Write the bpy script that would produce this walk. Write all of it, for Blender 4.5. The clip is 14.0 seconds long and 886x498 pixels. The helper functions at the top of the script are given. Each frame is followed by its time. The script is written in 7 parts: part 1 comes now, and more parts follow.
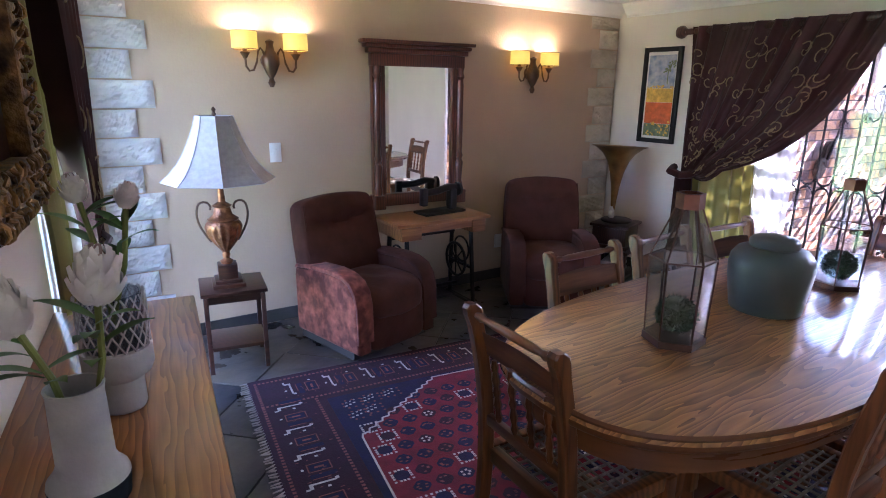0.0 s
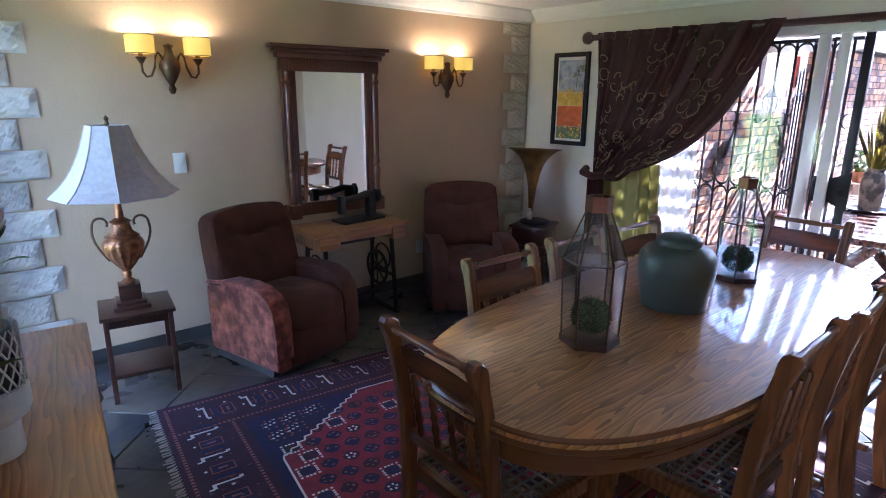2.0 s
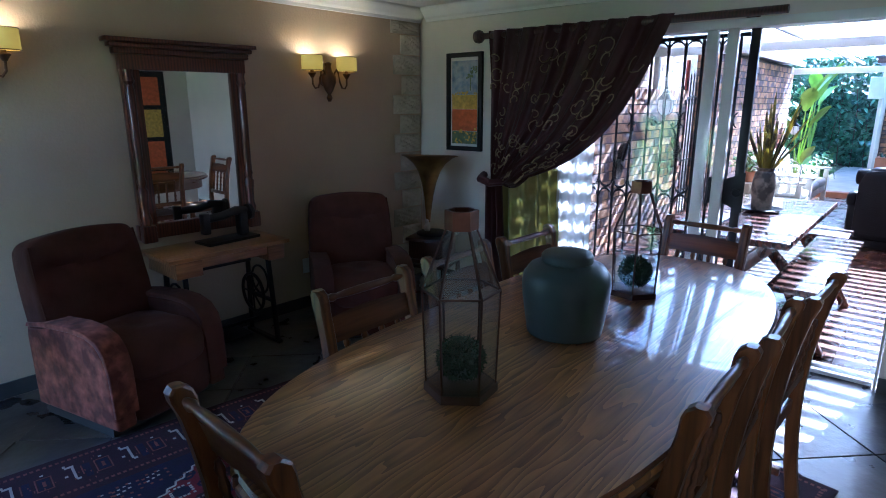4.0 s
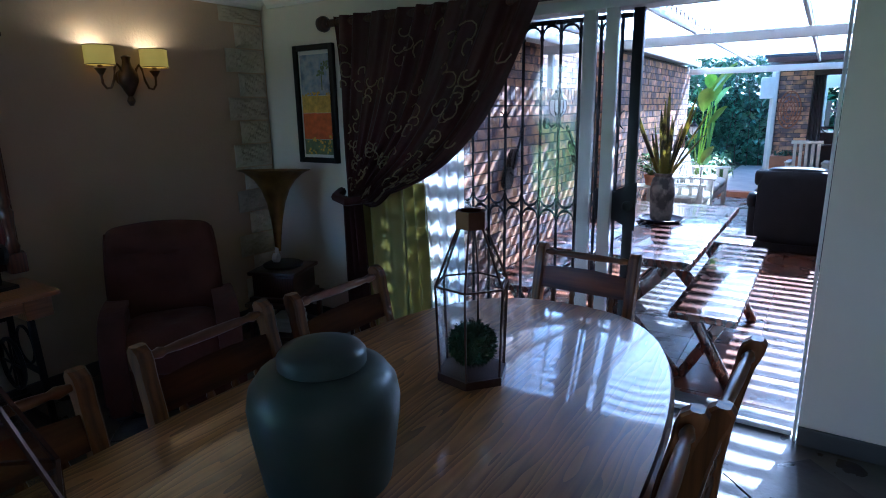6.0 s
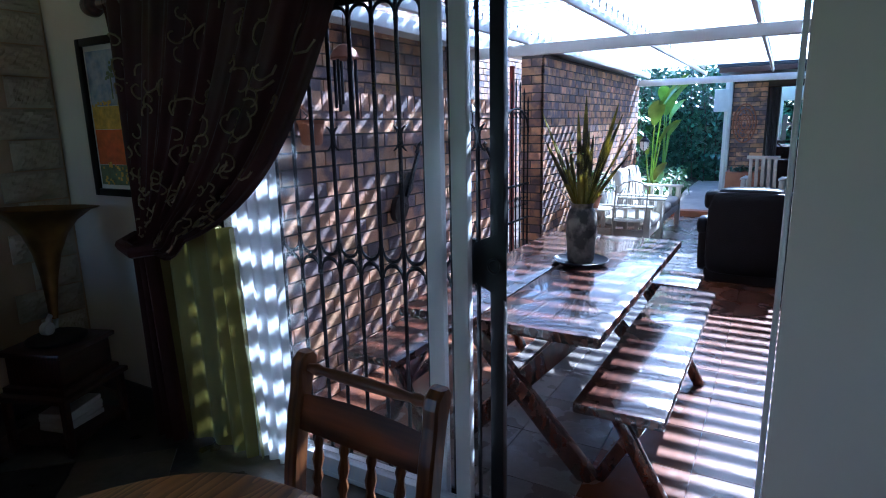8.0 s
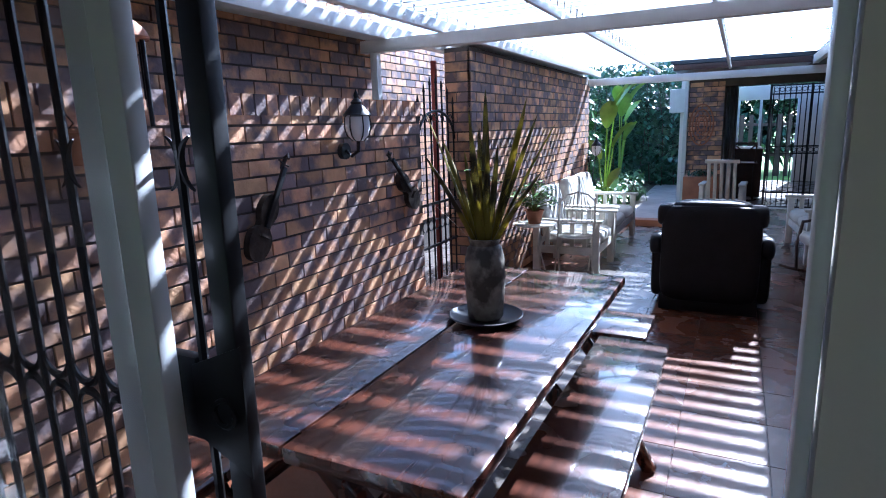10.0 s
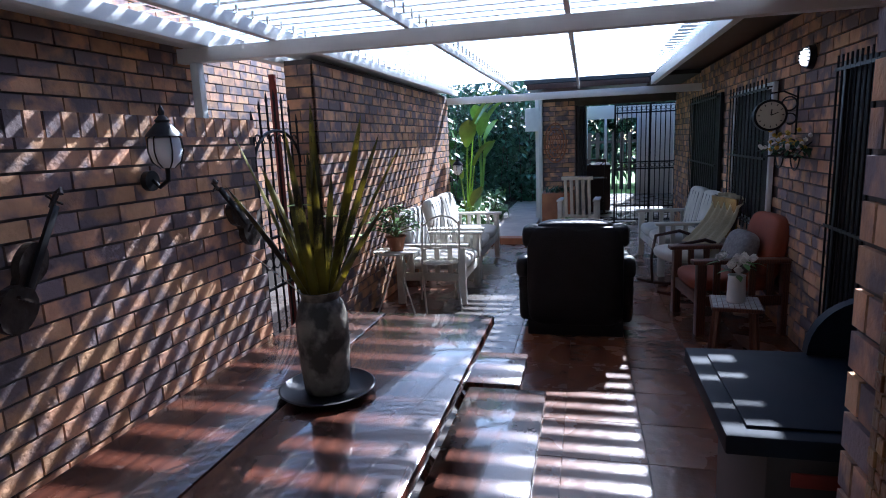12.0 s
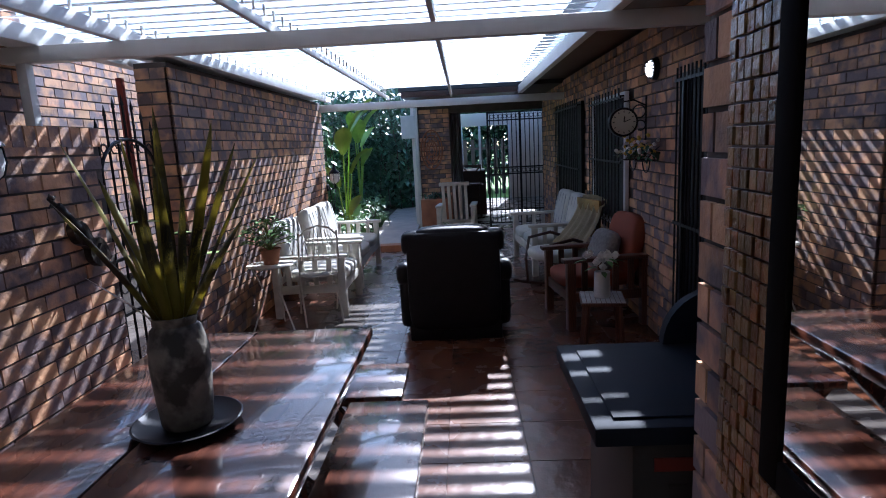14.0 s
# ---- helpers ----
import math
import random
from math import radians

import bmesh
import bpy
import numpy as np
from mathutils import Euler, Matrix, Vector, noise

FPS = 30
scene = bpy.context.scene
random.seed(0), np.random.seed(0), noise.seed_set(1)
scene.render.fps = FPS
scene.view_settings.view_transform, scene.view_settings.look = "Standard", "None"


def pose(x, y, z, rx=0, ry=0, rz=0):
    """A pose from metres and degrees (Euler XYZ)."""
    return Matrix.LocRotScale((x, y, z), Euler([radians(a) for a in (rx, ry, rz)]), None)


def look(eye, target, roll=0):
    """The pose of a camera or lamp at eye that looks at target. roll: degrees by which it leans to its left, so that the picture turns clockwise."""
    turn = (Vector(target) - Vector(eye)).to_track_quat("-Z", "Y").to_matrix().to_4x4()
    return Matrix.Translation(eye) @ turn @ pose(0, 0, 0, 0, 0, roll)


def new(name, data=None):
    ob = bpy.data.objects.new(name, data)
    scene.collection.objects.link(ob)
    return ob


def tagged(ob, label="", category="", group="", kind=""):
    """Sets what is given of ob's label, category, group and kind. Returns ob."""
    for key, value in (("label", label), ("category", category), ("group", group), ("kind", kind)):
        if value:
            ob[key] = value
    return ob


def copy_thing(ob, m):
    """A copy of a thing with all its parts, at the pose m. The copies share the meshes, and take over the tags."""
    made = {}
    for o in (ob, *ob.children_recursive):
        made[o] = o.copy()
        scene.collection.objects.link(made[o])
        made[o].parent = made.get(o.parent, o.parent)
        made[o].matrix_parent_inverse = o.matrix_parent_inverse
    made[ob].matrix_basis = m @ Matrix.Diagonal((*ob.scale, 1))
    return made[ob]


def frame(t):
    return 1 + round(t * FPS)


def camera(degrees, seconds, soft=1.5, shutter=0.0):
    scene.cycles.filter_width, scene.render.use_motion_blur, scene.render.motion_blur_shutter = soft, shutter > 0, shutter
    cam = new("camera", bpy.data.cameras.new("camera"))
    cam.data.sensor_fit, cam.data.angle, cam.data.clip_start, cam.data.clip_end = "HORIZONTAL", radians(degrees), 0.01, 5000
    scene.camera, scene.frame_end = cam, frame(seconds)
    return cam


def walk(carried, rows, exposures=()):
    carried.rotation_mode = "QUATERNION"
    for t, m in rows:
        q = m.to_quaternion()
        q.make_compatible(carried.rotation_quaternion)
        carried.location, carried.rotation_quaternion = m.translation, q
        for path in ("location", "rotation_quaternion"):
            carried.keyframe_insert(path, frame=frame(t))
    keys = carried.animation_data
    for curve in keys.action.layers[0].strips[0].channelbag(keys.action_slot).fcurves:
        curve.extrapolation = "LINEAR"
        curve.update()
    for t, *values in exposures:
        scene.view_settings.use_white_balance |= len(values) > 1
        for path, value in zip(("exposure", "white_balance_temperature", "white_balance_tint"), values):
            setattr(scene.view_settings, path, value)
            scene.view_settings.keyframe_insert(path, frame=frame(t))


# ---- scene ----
cam = camera(74.6, 14.0, soft=1.0)
PATH = [
    (0, (0.203, 0.245, 1.516), -34.01, -15.37, -0.73),
    (0.5, (0.208, 0.243, 1.517), -35.58, -15.26, -0.65),
    (1, (0.217, 0.244, 1.510), -37.45, -15.03, -0.49),
    (1.5, (0.232, 0.253, 1.517), -39.41, -15.00, -0.44),
    (2, (0.256, 0.261, 1.525), -41.56, -14.94, -0.37),
    (4.5, (0.846, 0.435, 1.463), -51.86, -13.94, 0.34),
    (5, (1.040, 0.477, 1.451), -54.24, -13.87, 0.63),
    (5.5, (1.257, 0.485, 1.445), -55.78, -13.61, 0.87),
    (6, (1.536, 0.506, 1.442), -56.97, -13.48, 0.98),
    (6.5, (1.806, 0.507, 1.435), -58.21, -13.09, 1.01),
    (7, (2.110, 0.492, 1.434), -58.95, -12.84, 1.18),
    (7.5, (2.394, 0.495, 1.422), -59.36, -12.41, 1.21),
    (8, (2.692, 0.493, 1.424), -59.85, -12.10, 1.24),
    (10.5, (3.956, 0.576, 1.426), -65.57, -11.49, 2.00),
    (11, (4.126, 0.619, 1.428), -69.18, -10.95, 2.10),
    (11.5, (4.204, 0.624, 1.429), -72.72, -10.73, 2.27),
    (12, (4.247, 0.615, 1.429), -75.98, -10.44, 2.44),
    (12.5, (4.270, 0.603, 1.432), -78.77, -10.43, 2.55),
    (13, (4.275, 0.597, 1.429), -81.97, -10.24, 2.67),
    (13.5, (4.291, 0.587, 1.428), -84.93, -10.29, 2.86),
    (14, (4.307, 0.582, 1.426), -87.58, -10.27, 2.98),
]


def eye_pose(eye, yaw, pitch, lean):
    return Matrix.Translation(eye) @ pose(0, 0, 0, 0, 0, yaw) @ pose(0, 0, 0, 90 + pitch) @ pose(0, 0, 0, 0, 0, -lean)


walk(cam, [(t, eye_pose(eye, yaw, pitch, lean)) for t, eye, yaw, pitch, lean in PATH],
     exposures=[(0.0, 5.35, 5250, 33), (2.0, 5.0, 5050, 24), (3.2, 4.3, 4600, 15), (4.5, 3.88, 4380, 11), (5.5, 3.6, 4330, 10), (6.5, 3.1, 4320, 8),
                (8.0, 2.82, 4420, 9), (10.5, 2.35, 4850, 13), (11.2, 2.22, 4950, 13), (12.0, 1.95, 5050, 13), (14.0, 1.70, 5150, 15)])

# ---- light ----
SUN_WAY = Vector((1.2, -0.25, 1.0)).normalized()   # from the ground to the sun
world = bpy.data.worlds.new("sky")
scene.world = world
world.use_nodes = True
wn = world.node_tree
sky = wn.nodes.new("ShaderNodeTexSky")
sky.sky_type = "NISHITA"
sky.sun_disc = False
sky.sun_elevation = math.asin(SUN_WAY.z)
sky.sun_rotation = math.atan2(SUN_WAY.x, SUN_WAY.y)
wn.nodes["Background"].inputs[1].default_value = 0.11
wn.links.new(sky.outputs[0], wn.nodes["Background"].inputs[0])
sun_data = bpy.data.lights.new("sun", "SUN")
sun_data.energy, sun_data.angle, sun_data.color = 5.0, radians(0.6), (1.0, 0.95, 0.86)
sun = new("sun", sun_data)
sun.matrix_world = look(SUN_WAY * 30, (0, 0, 0))


def area_lamp(name, eye, target, width, height, power, colour=(1, 1, 1)):
    data = bpy.data.lights.new(name, "AREA")
    data.shape, data.size, data.size_y, data.energy, data.color = "RECTANGLE", width, height, power, colour
    ob = new(name, data)
    ob.matrix_world = look(eye, target)
    return ob


# ---- materials ----
def mat(name, colour, rough=0.6, metal=0.0, var=0.15, scale=6.0, bump=0.0, bump_scale=40.0, stretch=(1, 1, 1), island=0.0, obvar=0.0,
        spec=0.5, sheen=0.0, coat=0.0, colour2=None, mix_scale=None, mix_sharp=0.2, emit=None, glow=0.0, trans=0.0, rvar=0.1, hue=0.0):
    m = bpy.data.materials.new(name)
    m.use_nodes = True
    nt = m.node_tree
    b = nt.nodes["Principled BSDF"]
    N, L = nt.nodes.new, nt.links.new
    geo = N("ShaderNodeTexCoord")
    mp = N("ShaderNodeMapping")
    mp.inputs["Scale"].default_value = stretch
    coords = geo.outputs["Object"]
    rnd_out = N("ShaderNodeObjectInfo").outputs["Random"] if obvar else N("ShaderNodeNewGeometry").outputs["Random Per Island"] if island else None
    if rnd_out:
        far = N("ShaderNodeMath")
        far.operation = "MULTIPLY"
        far.inputs[1].default_value = 53.0
        L(rnd_out, far.inputs[0])
        add = N("ShaderNodeVectorMath")
        add.operation = "ADD"
        L(coords, add.inputs[0])
        L(far.outputs[0], add.inputs[1])
        coords = add.outputs[0]
    L(coords, mp.inputs[0])
    n1 = N("ShaderNodeTexNoise")
    n1.inputs["Scale"].default_value, n1.inputs["Detail"].default_value = scale, 6
    L(mp.outputs[0], n1.inputs["Vector"])
    ramp = N("ShaderNodeValToRGB")
    c = Vector(colour)
    lo, hi = c * (1 - var), c * (1 + var)
    ramp.color_ramp.elements[0].color = (*lo, 1)
    ramp.color_ramp.elements[1].color = (*[min(v, 1) for v in hi], 1)
    ramp.color_ramp.elements[0].position, ramp.color_ramp.elements[1].position = 0.3, 0.7
    L(n1.outputs[0], ramp.inputs[0])
    col = ramp.outputs[0]
    if colour2:
        n2 = N("ShaderNodeTexNoise")
        n2.inputs["Scale"].default_value, n2.inputs["Detail"].default_value = mix_scale or scale * 0.4, 4
        L(mp.outputs[0], n2.inputs["Vector"])
        r2 = N("ShaderNodeValToRGB")
        r2.color_ramp.elements[0].position, r2.color_ramp.elements[1].position = 0.5 - mix_sharp, 0.5 + mix_sharp
        L(n2.outputs[0], r2.inputs[0])
        mx = N("ShaderNodeMixRGB")
        mx.inputs[2].default_value = (*colour2, 1)
        L(r2.outputs[0], mx.inputs[0])
        L(col, mx.inputs[1])
        col = mx.outputs[0]
    if obvar or island:
        src = rnd_out
        hv = N("ShaderNodeHueSaturation")
        mr = N("ShaderNodeMapRange")
        k = obvar or island
        mr.inputs[3].default_value, mr.inputs[4].default_value = 1 - k, 1 + k
        L(src, mr.inputs[0])
        L(mr.outputs[0], hv.inputs["Value"])
        if hue:
            tone, wrap, shift = N("ShaderNodeMath"), N("ShaderNodeMath"), N("ShaderNodeMapRange")
            tone.operation, wrap.operation = "MULTIPLY", "FRACT"
            tone.inputs[1].default_value = 17.3
            shift.inputs[3].default_value, shift.inputs[4].default_value = 0.5 - hue, 0.5 + hue
            L(src, tone.inputs[0])
            L(tone.outputs[0], wrap.inputs[0])
            L(wrap.outputs[0], shift.inputs[0])
            L(shift.outputs[0], hv.inputs["Hue"])
        L(col, hv.inputs["Color"])
        col = hv.outputs[0]
    L(col, b.inputs["Base Color"])
    n3 = N("ShaderNodeTexNoise")
    n3.inputs["Scale"].default_value, n3.inputs["Detail"].default_value = bump_scale, 5
    L(mp.outputs[0], n3.inputs["Vector"])
    rr = N("ShaderNodeMapRange")
    rr.inputs[3].default_value, rr.inputs[4].default_value = max(rough - rvar, 0.02), min(rough + rvar, 1)
    L(n1.outputs[0], rr.inputs[0])
    L(rr.outputs[0], b.inputs["Roughness"])
    if bump:
        bp = N("ShaderNodeBump")
        bp.inputs["Strength"].default_value, bp.inputs["Distance"].default_value = bump, 0.01
        L(n3.outputs[0], bp.inputs["Height"])
        L(bp.outputs[0], b.inputs["Normal"])
    b.inputs["Metallic"].default_value = metal
    b.inputs["Specular IOR Level"].default_value = spec
    b.inputs["Sheen Weight"].default_value = sheen
    b.inputs["Coat Weight"].default_value = coat
    b.inputs["Coat Roughness"].default_value = 0.05
    b.inputs["Transmission Weight"].default_value = trans
    if emit:
        b.inputs["Emission Color"].default_value = (*emit, 1)
        b.inputs["Emission Strength"].default_value = glow
    return m


def wood(name, dark, light, scale=1.0, rough=0.35, axis=0, coat=0.0, rings=9.0, dist=6.0, weight=0.45, along=0.16, curl=1.2, profile="SIN"):
    m = mat(name, light, rough, coat=coat, rvar=0.03)
    nt = m.node_tree
    N, L = nt.nodes.new, nt.links.new
    b = nt.nodes["Principled BSDF"]
    geo = N("ShaderNodeTexCoord")
    mp = N("ShaderNodeMapping")
    s = [1.0 * scale] * 3
    s[axis] *= along
    mp.inputs["Scale"].default_value = s
    L(geo.outputs["Object"], mp.inputs[0])
    w = N("ShaderNodeTexWave")
    w.wave_type, w.bands_direction = "BANDS", ("Y", "X", "X")[axis]
    w.inputs["Scale"].default_value, w.inputs["Distortion"].default_value = rings, dist
    w.inputs["Detail"].default_value, w.inputs["Detail Scale"].default_value = 2, curl
    w.wave_profile = profile
    L(mp.outputs[0], w.inputs[0])
    mp2 = N("ShaderNodeMapping")
    s2 = [90.0 * scale] * 3
    s2[axis] = 3.0 * scale
    mp2.inputs["Scale"].default_value = s2
    L(geo.outputs["Object"], mp2.inputs[0])
    n = N("ShaderNodeTexNoise")
    n.inputs["Scale"].default_value, n.inputs["Detail"].default_value = 1.0, 4
    L(mp2.outputs[0], n.inputs[0])
    mixf = N("ShaderNodeMath")
    mixf.operation = "MULTIPLY_ADD"
    mixf.inputs[1].default_value = weight
    half = N("ShaderNodeMath")
    half.operation = "MULTIPLY"
    half.inputs[1].default_value = 1.05 - weight
    L(n.outputs[0], half.inputs[0])
    L(w.outputs["Fac"], mixf.inputs[0])
    L(half.outputs[0], mixf.inputs[2])
    rp = N("ShaderNodeValToRGB")
    rp.color_ramp.elements[0].color, rp.color_ramp.elements[1].color = (*dark, 1), (*light, 1)
    rp.color_ramp.elements[0].position, rp.color_ramp.elements[1].position = 0.15, 0.75
    L(mixf.outputs[0], rp.inputs[0])
    big = N("ShaderNodeTexNoise")
    big.inputs["Scale"].default_value = 2.2
    L(geo.outputs["Object"], big.inputs["Vector"])
    hv = N("ShaderNodeHueSaturation")
    mr = N("ShaderNodeMapRange")
    mr.inputs[1].default_value, mr.inputs[2].default_value = 0.3, 0.7
    mr.inputs[3].default_value, mr.inputs[4].default_value = 0.8, 1.2
    L(big.outputs[0], mr.inputs[0])
    L(mr.outputs[0], hv.inputs["Value"])
    L(rp.outputs[0], hv.inputs["Color"])
    L(hv.outputs[0], b.inputs["Base Color"])
    bp = N("ShaderNodeBump")
    bp.inputs["Strength"].default_value, bp.inputs["Distance"].default_value = 0.04, 0.003
    L(n.outputs[0], bp.inputs["Height"])
    L(bp.outputs[0], b.inputs["Normal"])
    return m


def glass(name, tint=(1, 1, 1), clear=0.9, rough=0.02, gloss=0.025):
    m = bpy.data.materials.new(name)
    m.use_nodes = True
    nt = m.node_tree
    nt.nodes.clear()
    N, L = nt.nodes.new, nt.links.new
    out, mx, tr, gl, lw = N("ShaderNodeOutputMaterial"), N("ShaderNodeMixShader"), N("ShaderNodeBsdfTransparent"), N("ShaderNodeBsdfGlossy"), N("ShaderNodeLayerWeight")
    tr.inputs[0].default_value = (*[c * clear for c in tint], 1)
    gl.inputs["Roughness"].default_value = rough
    lw.inputs[0].default_value = 0.5
    pw, ma = N("ShaderNodeMath"), N("ShaderNodeMath")
    pw.operation, ma.operation = "POWER", "MULTIPLY_ADD"
    pw.inputs[1].default_value = 5.0
    ma.inputs[1].default_value, ma.inputs[2].default_value = 0.9, gloss
    L(lw.outputs["Facing"], pw.inputs[0])
    L(pw.outputs[0], ma.inputs[0])
    L(ma.outputs[0], mx.inputs[0])
    L(tr.outputs[0], mx.inputs[1])
    L(gl.outputs[0], mx.inputs[2])
    L(mx.outputs[0], out.inputs[0])
    return m


TAN = mat("tan_plaster", (0.47, 0.350, 0.240), 0.75, var=0.05, scale=2.5, bump=0.15, bump_scale=60)
WHITE_WALL = mat("white_plaster", (0.70, 0.645, 0.575), 0.75, var=0.04, scale=2, bump=0.12, bump_scale=70)
CEIL = mat("ceiling_paint", (0.8, 0.79, 0.77), 0.8, var=0.03)
SLATE = mat("slate_tile", (0.030, 0.035, 0.042), 0.3, var=0.4, scale=5, bump=0.6, bump_scale=9, colour2=(0.11, 0.09, 0.065), mix_scale=2.5, mix_sharp=0.12, obvar=0.4)
GROUT = mat("grout", (0.09, 0.085, 0.08), 0.9)
TERRA = mat("stamped_terracotta", (0.17, 0.060, 0.026), 0.26, var=0.35, scale=3, bump=0.35, bump_scale=14, colour2=(0.11, 0.040, 0.022), obvar=0.06)
# grey tile; on the patio strip it stands for sky reflected in terracotta
GREYT = mat("grey_tile_and_sky_sheen", (0.10, 0.085, 0.075), 0.28, var=0.3, scale=4, bump=0.6, bump_scale=12, obvar=0.2)
SKIRT = mat("slate_skirting", (0.05, 0.048, 0.045), 0.45, var=0.3, scale=6)
BRICK = mat("face_brick", (0.56, 0.305, 0.165), 0.85, var=0.22, scale=7, bump=0.45, bump_scale=45, colour2=(0.185, 0.135, 0.135), mix_scale=5.0, mix_sharp=0.07, obvar=0.28, hue=0.007)
BRICK_FAR = mat("face_brick_joined", (0.56, 0.305, 0.165), 0.85, var=0.22, scale=7, bump=0.45, bump_scale=45, colour2=(0.185, 0.135, 0.135), mix_scale=5.0, mix_sharp=0.07, island=0.28, hue=0.007)
MORTAR = mat("mortar", (0.085, 0.07, 0.06), 0.95, var=0.2, bump=0.3)
STONE = mat("split_stone", (0.52, 0.50, 0.47), 0.85, var=0.15, scale=9, bump=0.9, bump_scale=14, obvar=0.12)
STONE_TAN = mat("split_stone_painted", (0.46, 0.41, 0.31), 0.85, var=0.12, scale=9, bump=0.9, bump_scale=14, obvar=0.12)
OAK = wood("oak_top", (0.095, 0.036, 0.009), (0.45, 0.208, 0.056), 1.0, 0.3, 0, coat=0.9, rings=15.0, dist=22.0, weight=0.46, along=0.13, curl=1.1, profile="SAW")
OAK.node_tree.nodes["Principled BSDF"].inputs["Specular IOR Level"].default_value = 0.6
RIM = mat("oak_rim", (0.13, 0.05, 0.016), 0.3, var=0.3, scale=9, stretch=(0.3, 0.3, 3.0))
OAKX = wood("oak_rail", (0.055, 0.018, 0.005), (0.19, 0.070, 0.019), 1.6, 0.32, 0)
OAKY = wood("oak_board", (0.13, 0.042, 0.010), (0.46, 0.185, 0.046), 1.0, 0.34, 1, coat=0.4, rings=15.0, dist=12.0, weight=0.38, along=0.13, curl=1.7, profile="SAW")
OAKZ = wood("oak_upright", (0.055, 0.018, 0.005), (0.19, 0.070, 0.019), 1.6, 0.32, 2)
MAHOG = wood("mahogany", (0.035, 0.010, 0.005), (0.12, 0.035, 0.016), 2.0, 0.3, 2, coat=0.2)
DARKW = wood("dark_wood", (0.02, 0.009, 0.006), (0.07, 0.025, 0.015), 2.0, 0.32, 0, coat=0.2)
PINE = wood("sewing_oak", (0.16, 0.06, 0.02), (0.36, 0.16, 0.055), 1.5, 0.35, 0)
LACQ = wood("lacquered_plank", (0.026, 0.008, 0.005), (0.088, 0.027, 0.014), 1.2, 0.27, 0, coat=0.6, rings=5.0, weight=0.3)
LACQ.node_tree.nodes["Principled BSDF"].inputs["Specular IOR Level"].default_value = 0.8
WHITEWOOD = mat("white_painted_wood", (0.62, 0.59, 0.52), 0.55, var=0.12, scale=10, bump=0.15)
REDWOOD = wood("red_brown_wood", (0.045, 0.014, 0.008), (0.14, 0.05, 0.025), 2.0, 0.4, 0)
VELVET = mat("brown_velvet", (0.055, 0.019, 0.012), 0.9, var=0.4, scale=7, bump=0.5, bump_scale=16, sheen=0.04, spec=0.2, colour2=(0.09, 0.032, 0.02), mix_scale=5)
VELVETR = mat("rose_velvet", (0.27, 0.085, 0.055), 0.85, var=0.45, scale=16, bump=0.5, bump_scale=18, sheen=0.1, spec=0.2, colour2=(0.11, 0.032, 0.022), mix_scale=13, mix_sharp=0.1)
LEATHER = mat("black_leather", (0.008, 0.007, 0.008), 0.5, var=0.3, scale=9, bump=0.25, bump_scale=90, spec=0.25)
IRON = mat("black_iron", (0.02, 0.02, 0.022), 0.45, metal=0.6, var=0.2)
BRONZE = mat("aged_bronze", (0.12, 0.07, 0.045), 0.45, metal=0.7, var=0.3, scale=12)
COPPERED = mat("coppered_urn", (0.26, 0.11, 0.05), 0.4, metal=0.75, var=0.45, scale=30, bump=0.4, bump_scale=60)
COPPER = mat("copper_strip", (0.15, 0.065, 0.042), 0.4, metal=0.85, var=0.3, scale=15)
DARKCOP = mat("dark_copper", (0.085, 0.045, 0.034), 0.42, metal=0.7, var=0.3, scale=15)
BRASS = mat("brass", (0.24, 0.14, 0.045), 0.42, metal=0.85, var=0.35, scale=8)
GILT = mat("old_gilt", (0.42, 0.24, 0.07), 0.4, metal=0.5, var=0.6, scale=25, bump=0.8, bump_scale=50, colour2=(0.03, 0.018, 0.01), mix_scale=18)
CHROME = mat("white_aluminium", (0.68, 0.69, 0.70), 0.35, metal=0.0, var=0.04)
PERG = mat("white_pergola_paint", (0.78, 0.78, 0.76), 0.5, var=0.05)
SHADE = mat("lamp_shade_silk", (0.38, 0.34, 0.35), 0.6, var=0.12, scale=45, sheen=0.3)
SCSHADE = mat("sconce_shade", (0.62, 0.46, 0.16), 0.7, var=0.06, emit=(1.0, 0.62, 0.07), glow=0.026)
BULB = mat("bulb_glow", (1, 0.9, 0.7), 0.5, emit=(1.0, 0.82, 0.5), glow=1.05)
CURT = mat("dark_chocolate_taffeta", (0.052, 0.018, 0.017), 0.5, var=0.3, scale=4, sheen=0.02, spec=0.25)
CURTM = mat("cream_scroll_embroidery", (0.27, 0.20, 0.10), 0.6, var=0.2)
SHEER = mat("white_sheer", (0.7, 0.72, 0.74), 0.8, var=0.05)


def let_light_through(m, colour, share):
    """Thin cloth: part of the light that falls on the far side shines through."""
    nt = m.node_tree
    tl_, mx = nt.nodes.new("ShaderNodeBsdfTranslucent"), nt.nodes.new("ShaderNodeMixShader")
    tl_.inputs[0].default_value = (*colour, 1)
    mx.inputs[0].default_value = share
    out = [q for q in nt.nodes if q.type == "OUTPUT_MATERIAL"][0]
    nt.links.new(nt.nodes["Principled BSDF"].outputs[0], mx.inputs[1])
    nt.links.new(tl_.outputs[0], mx.inputs[2])
    nt.links.new(mx.outputs[0], out.inputs[0])


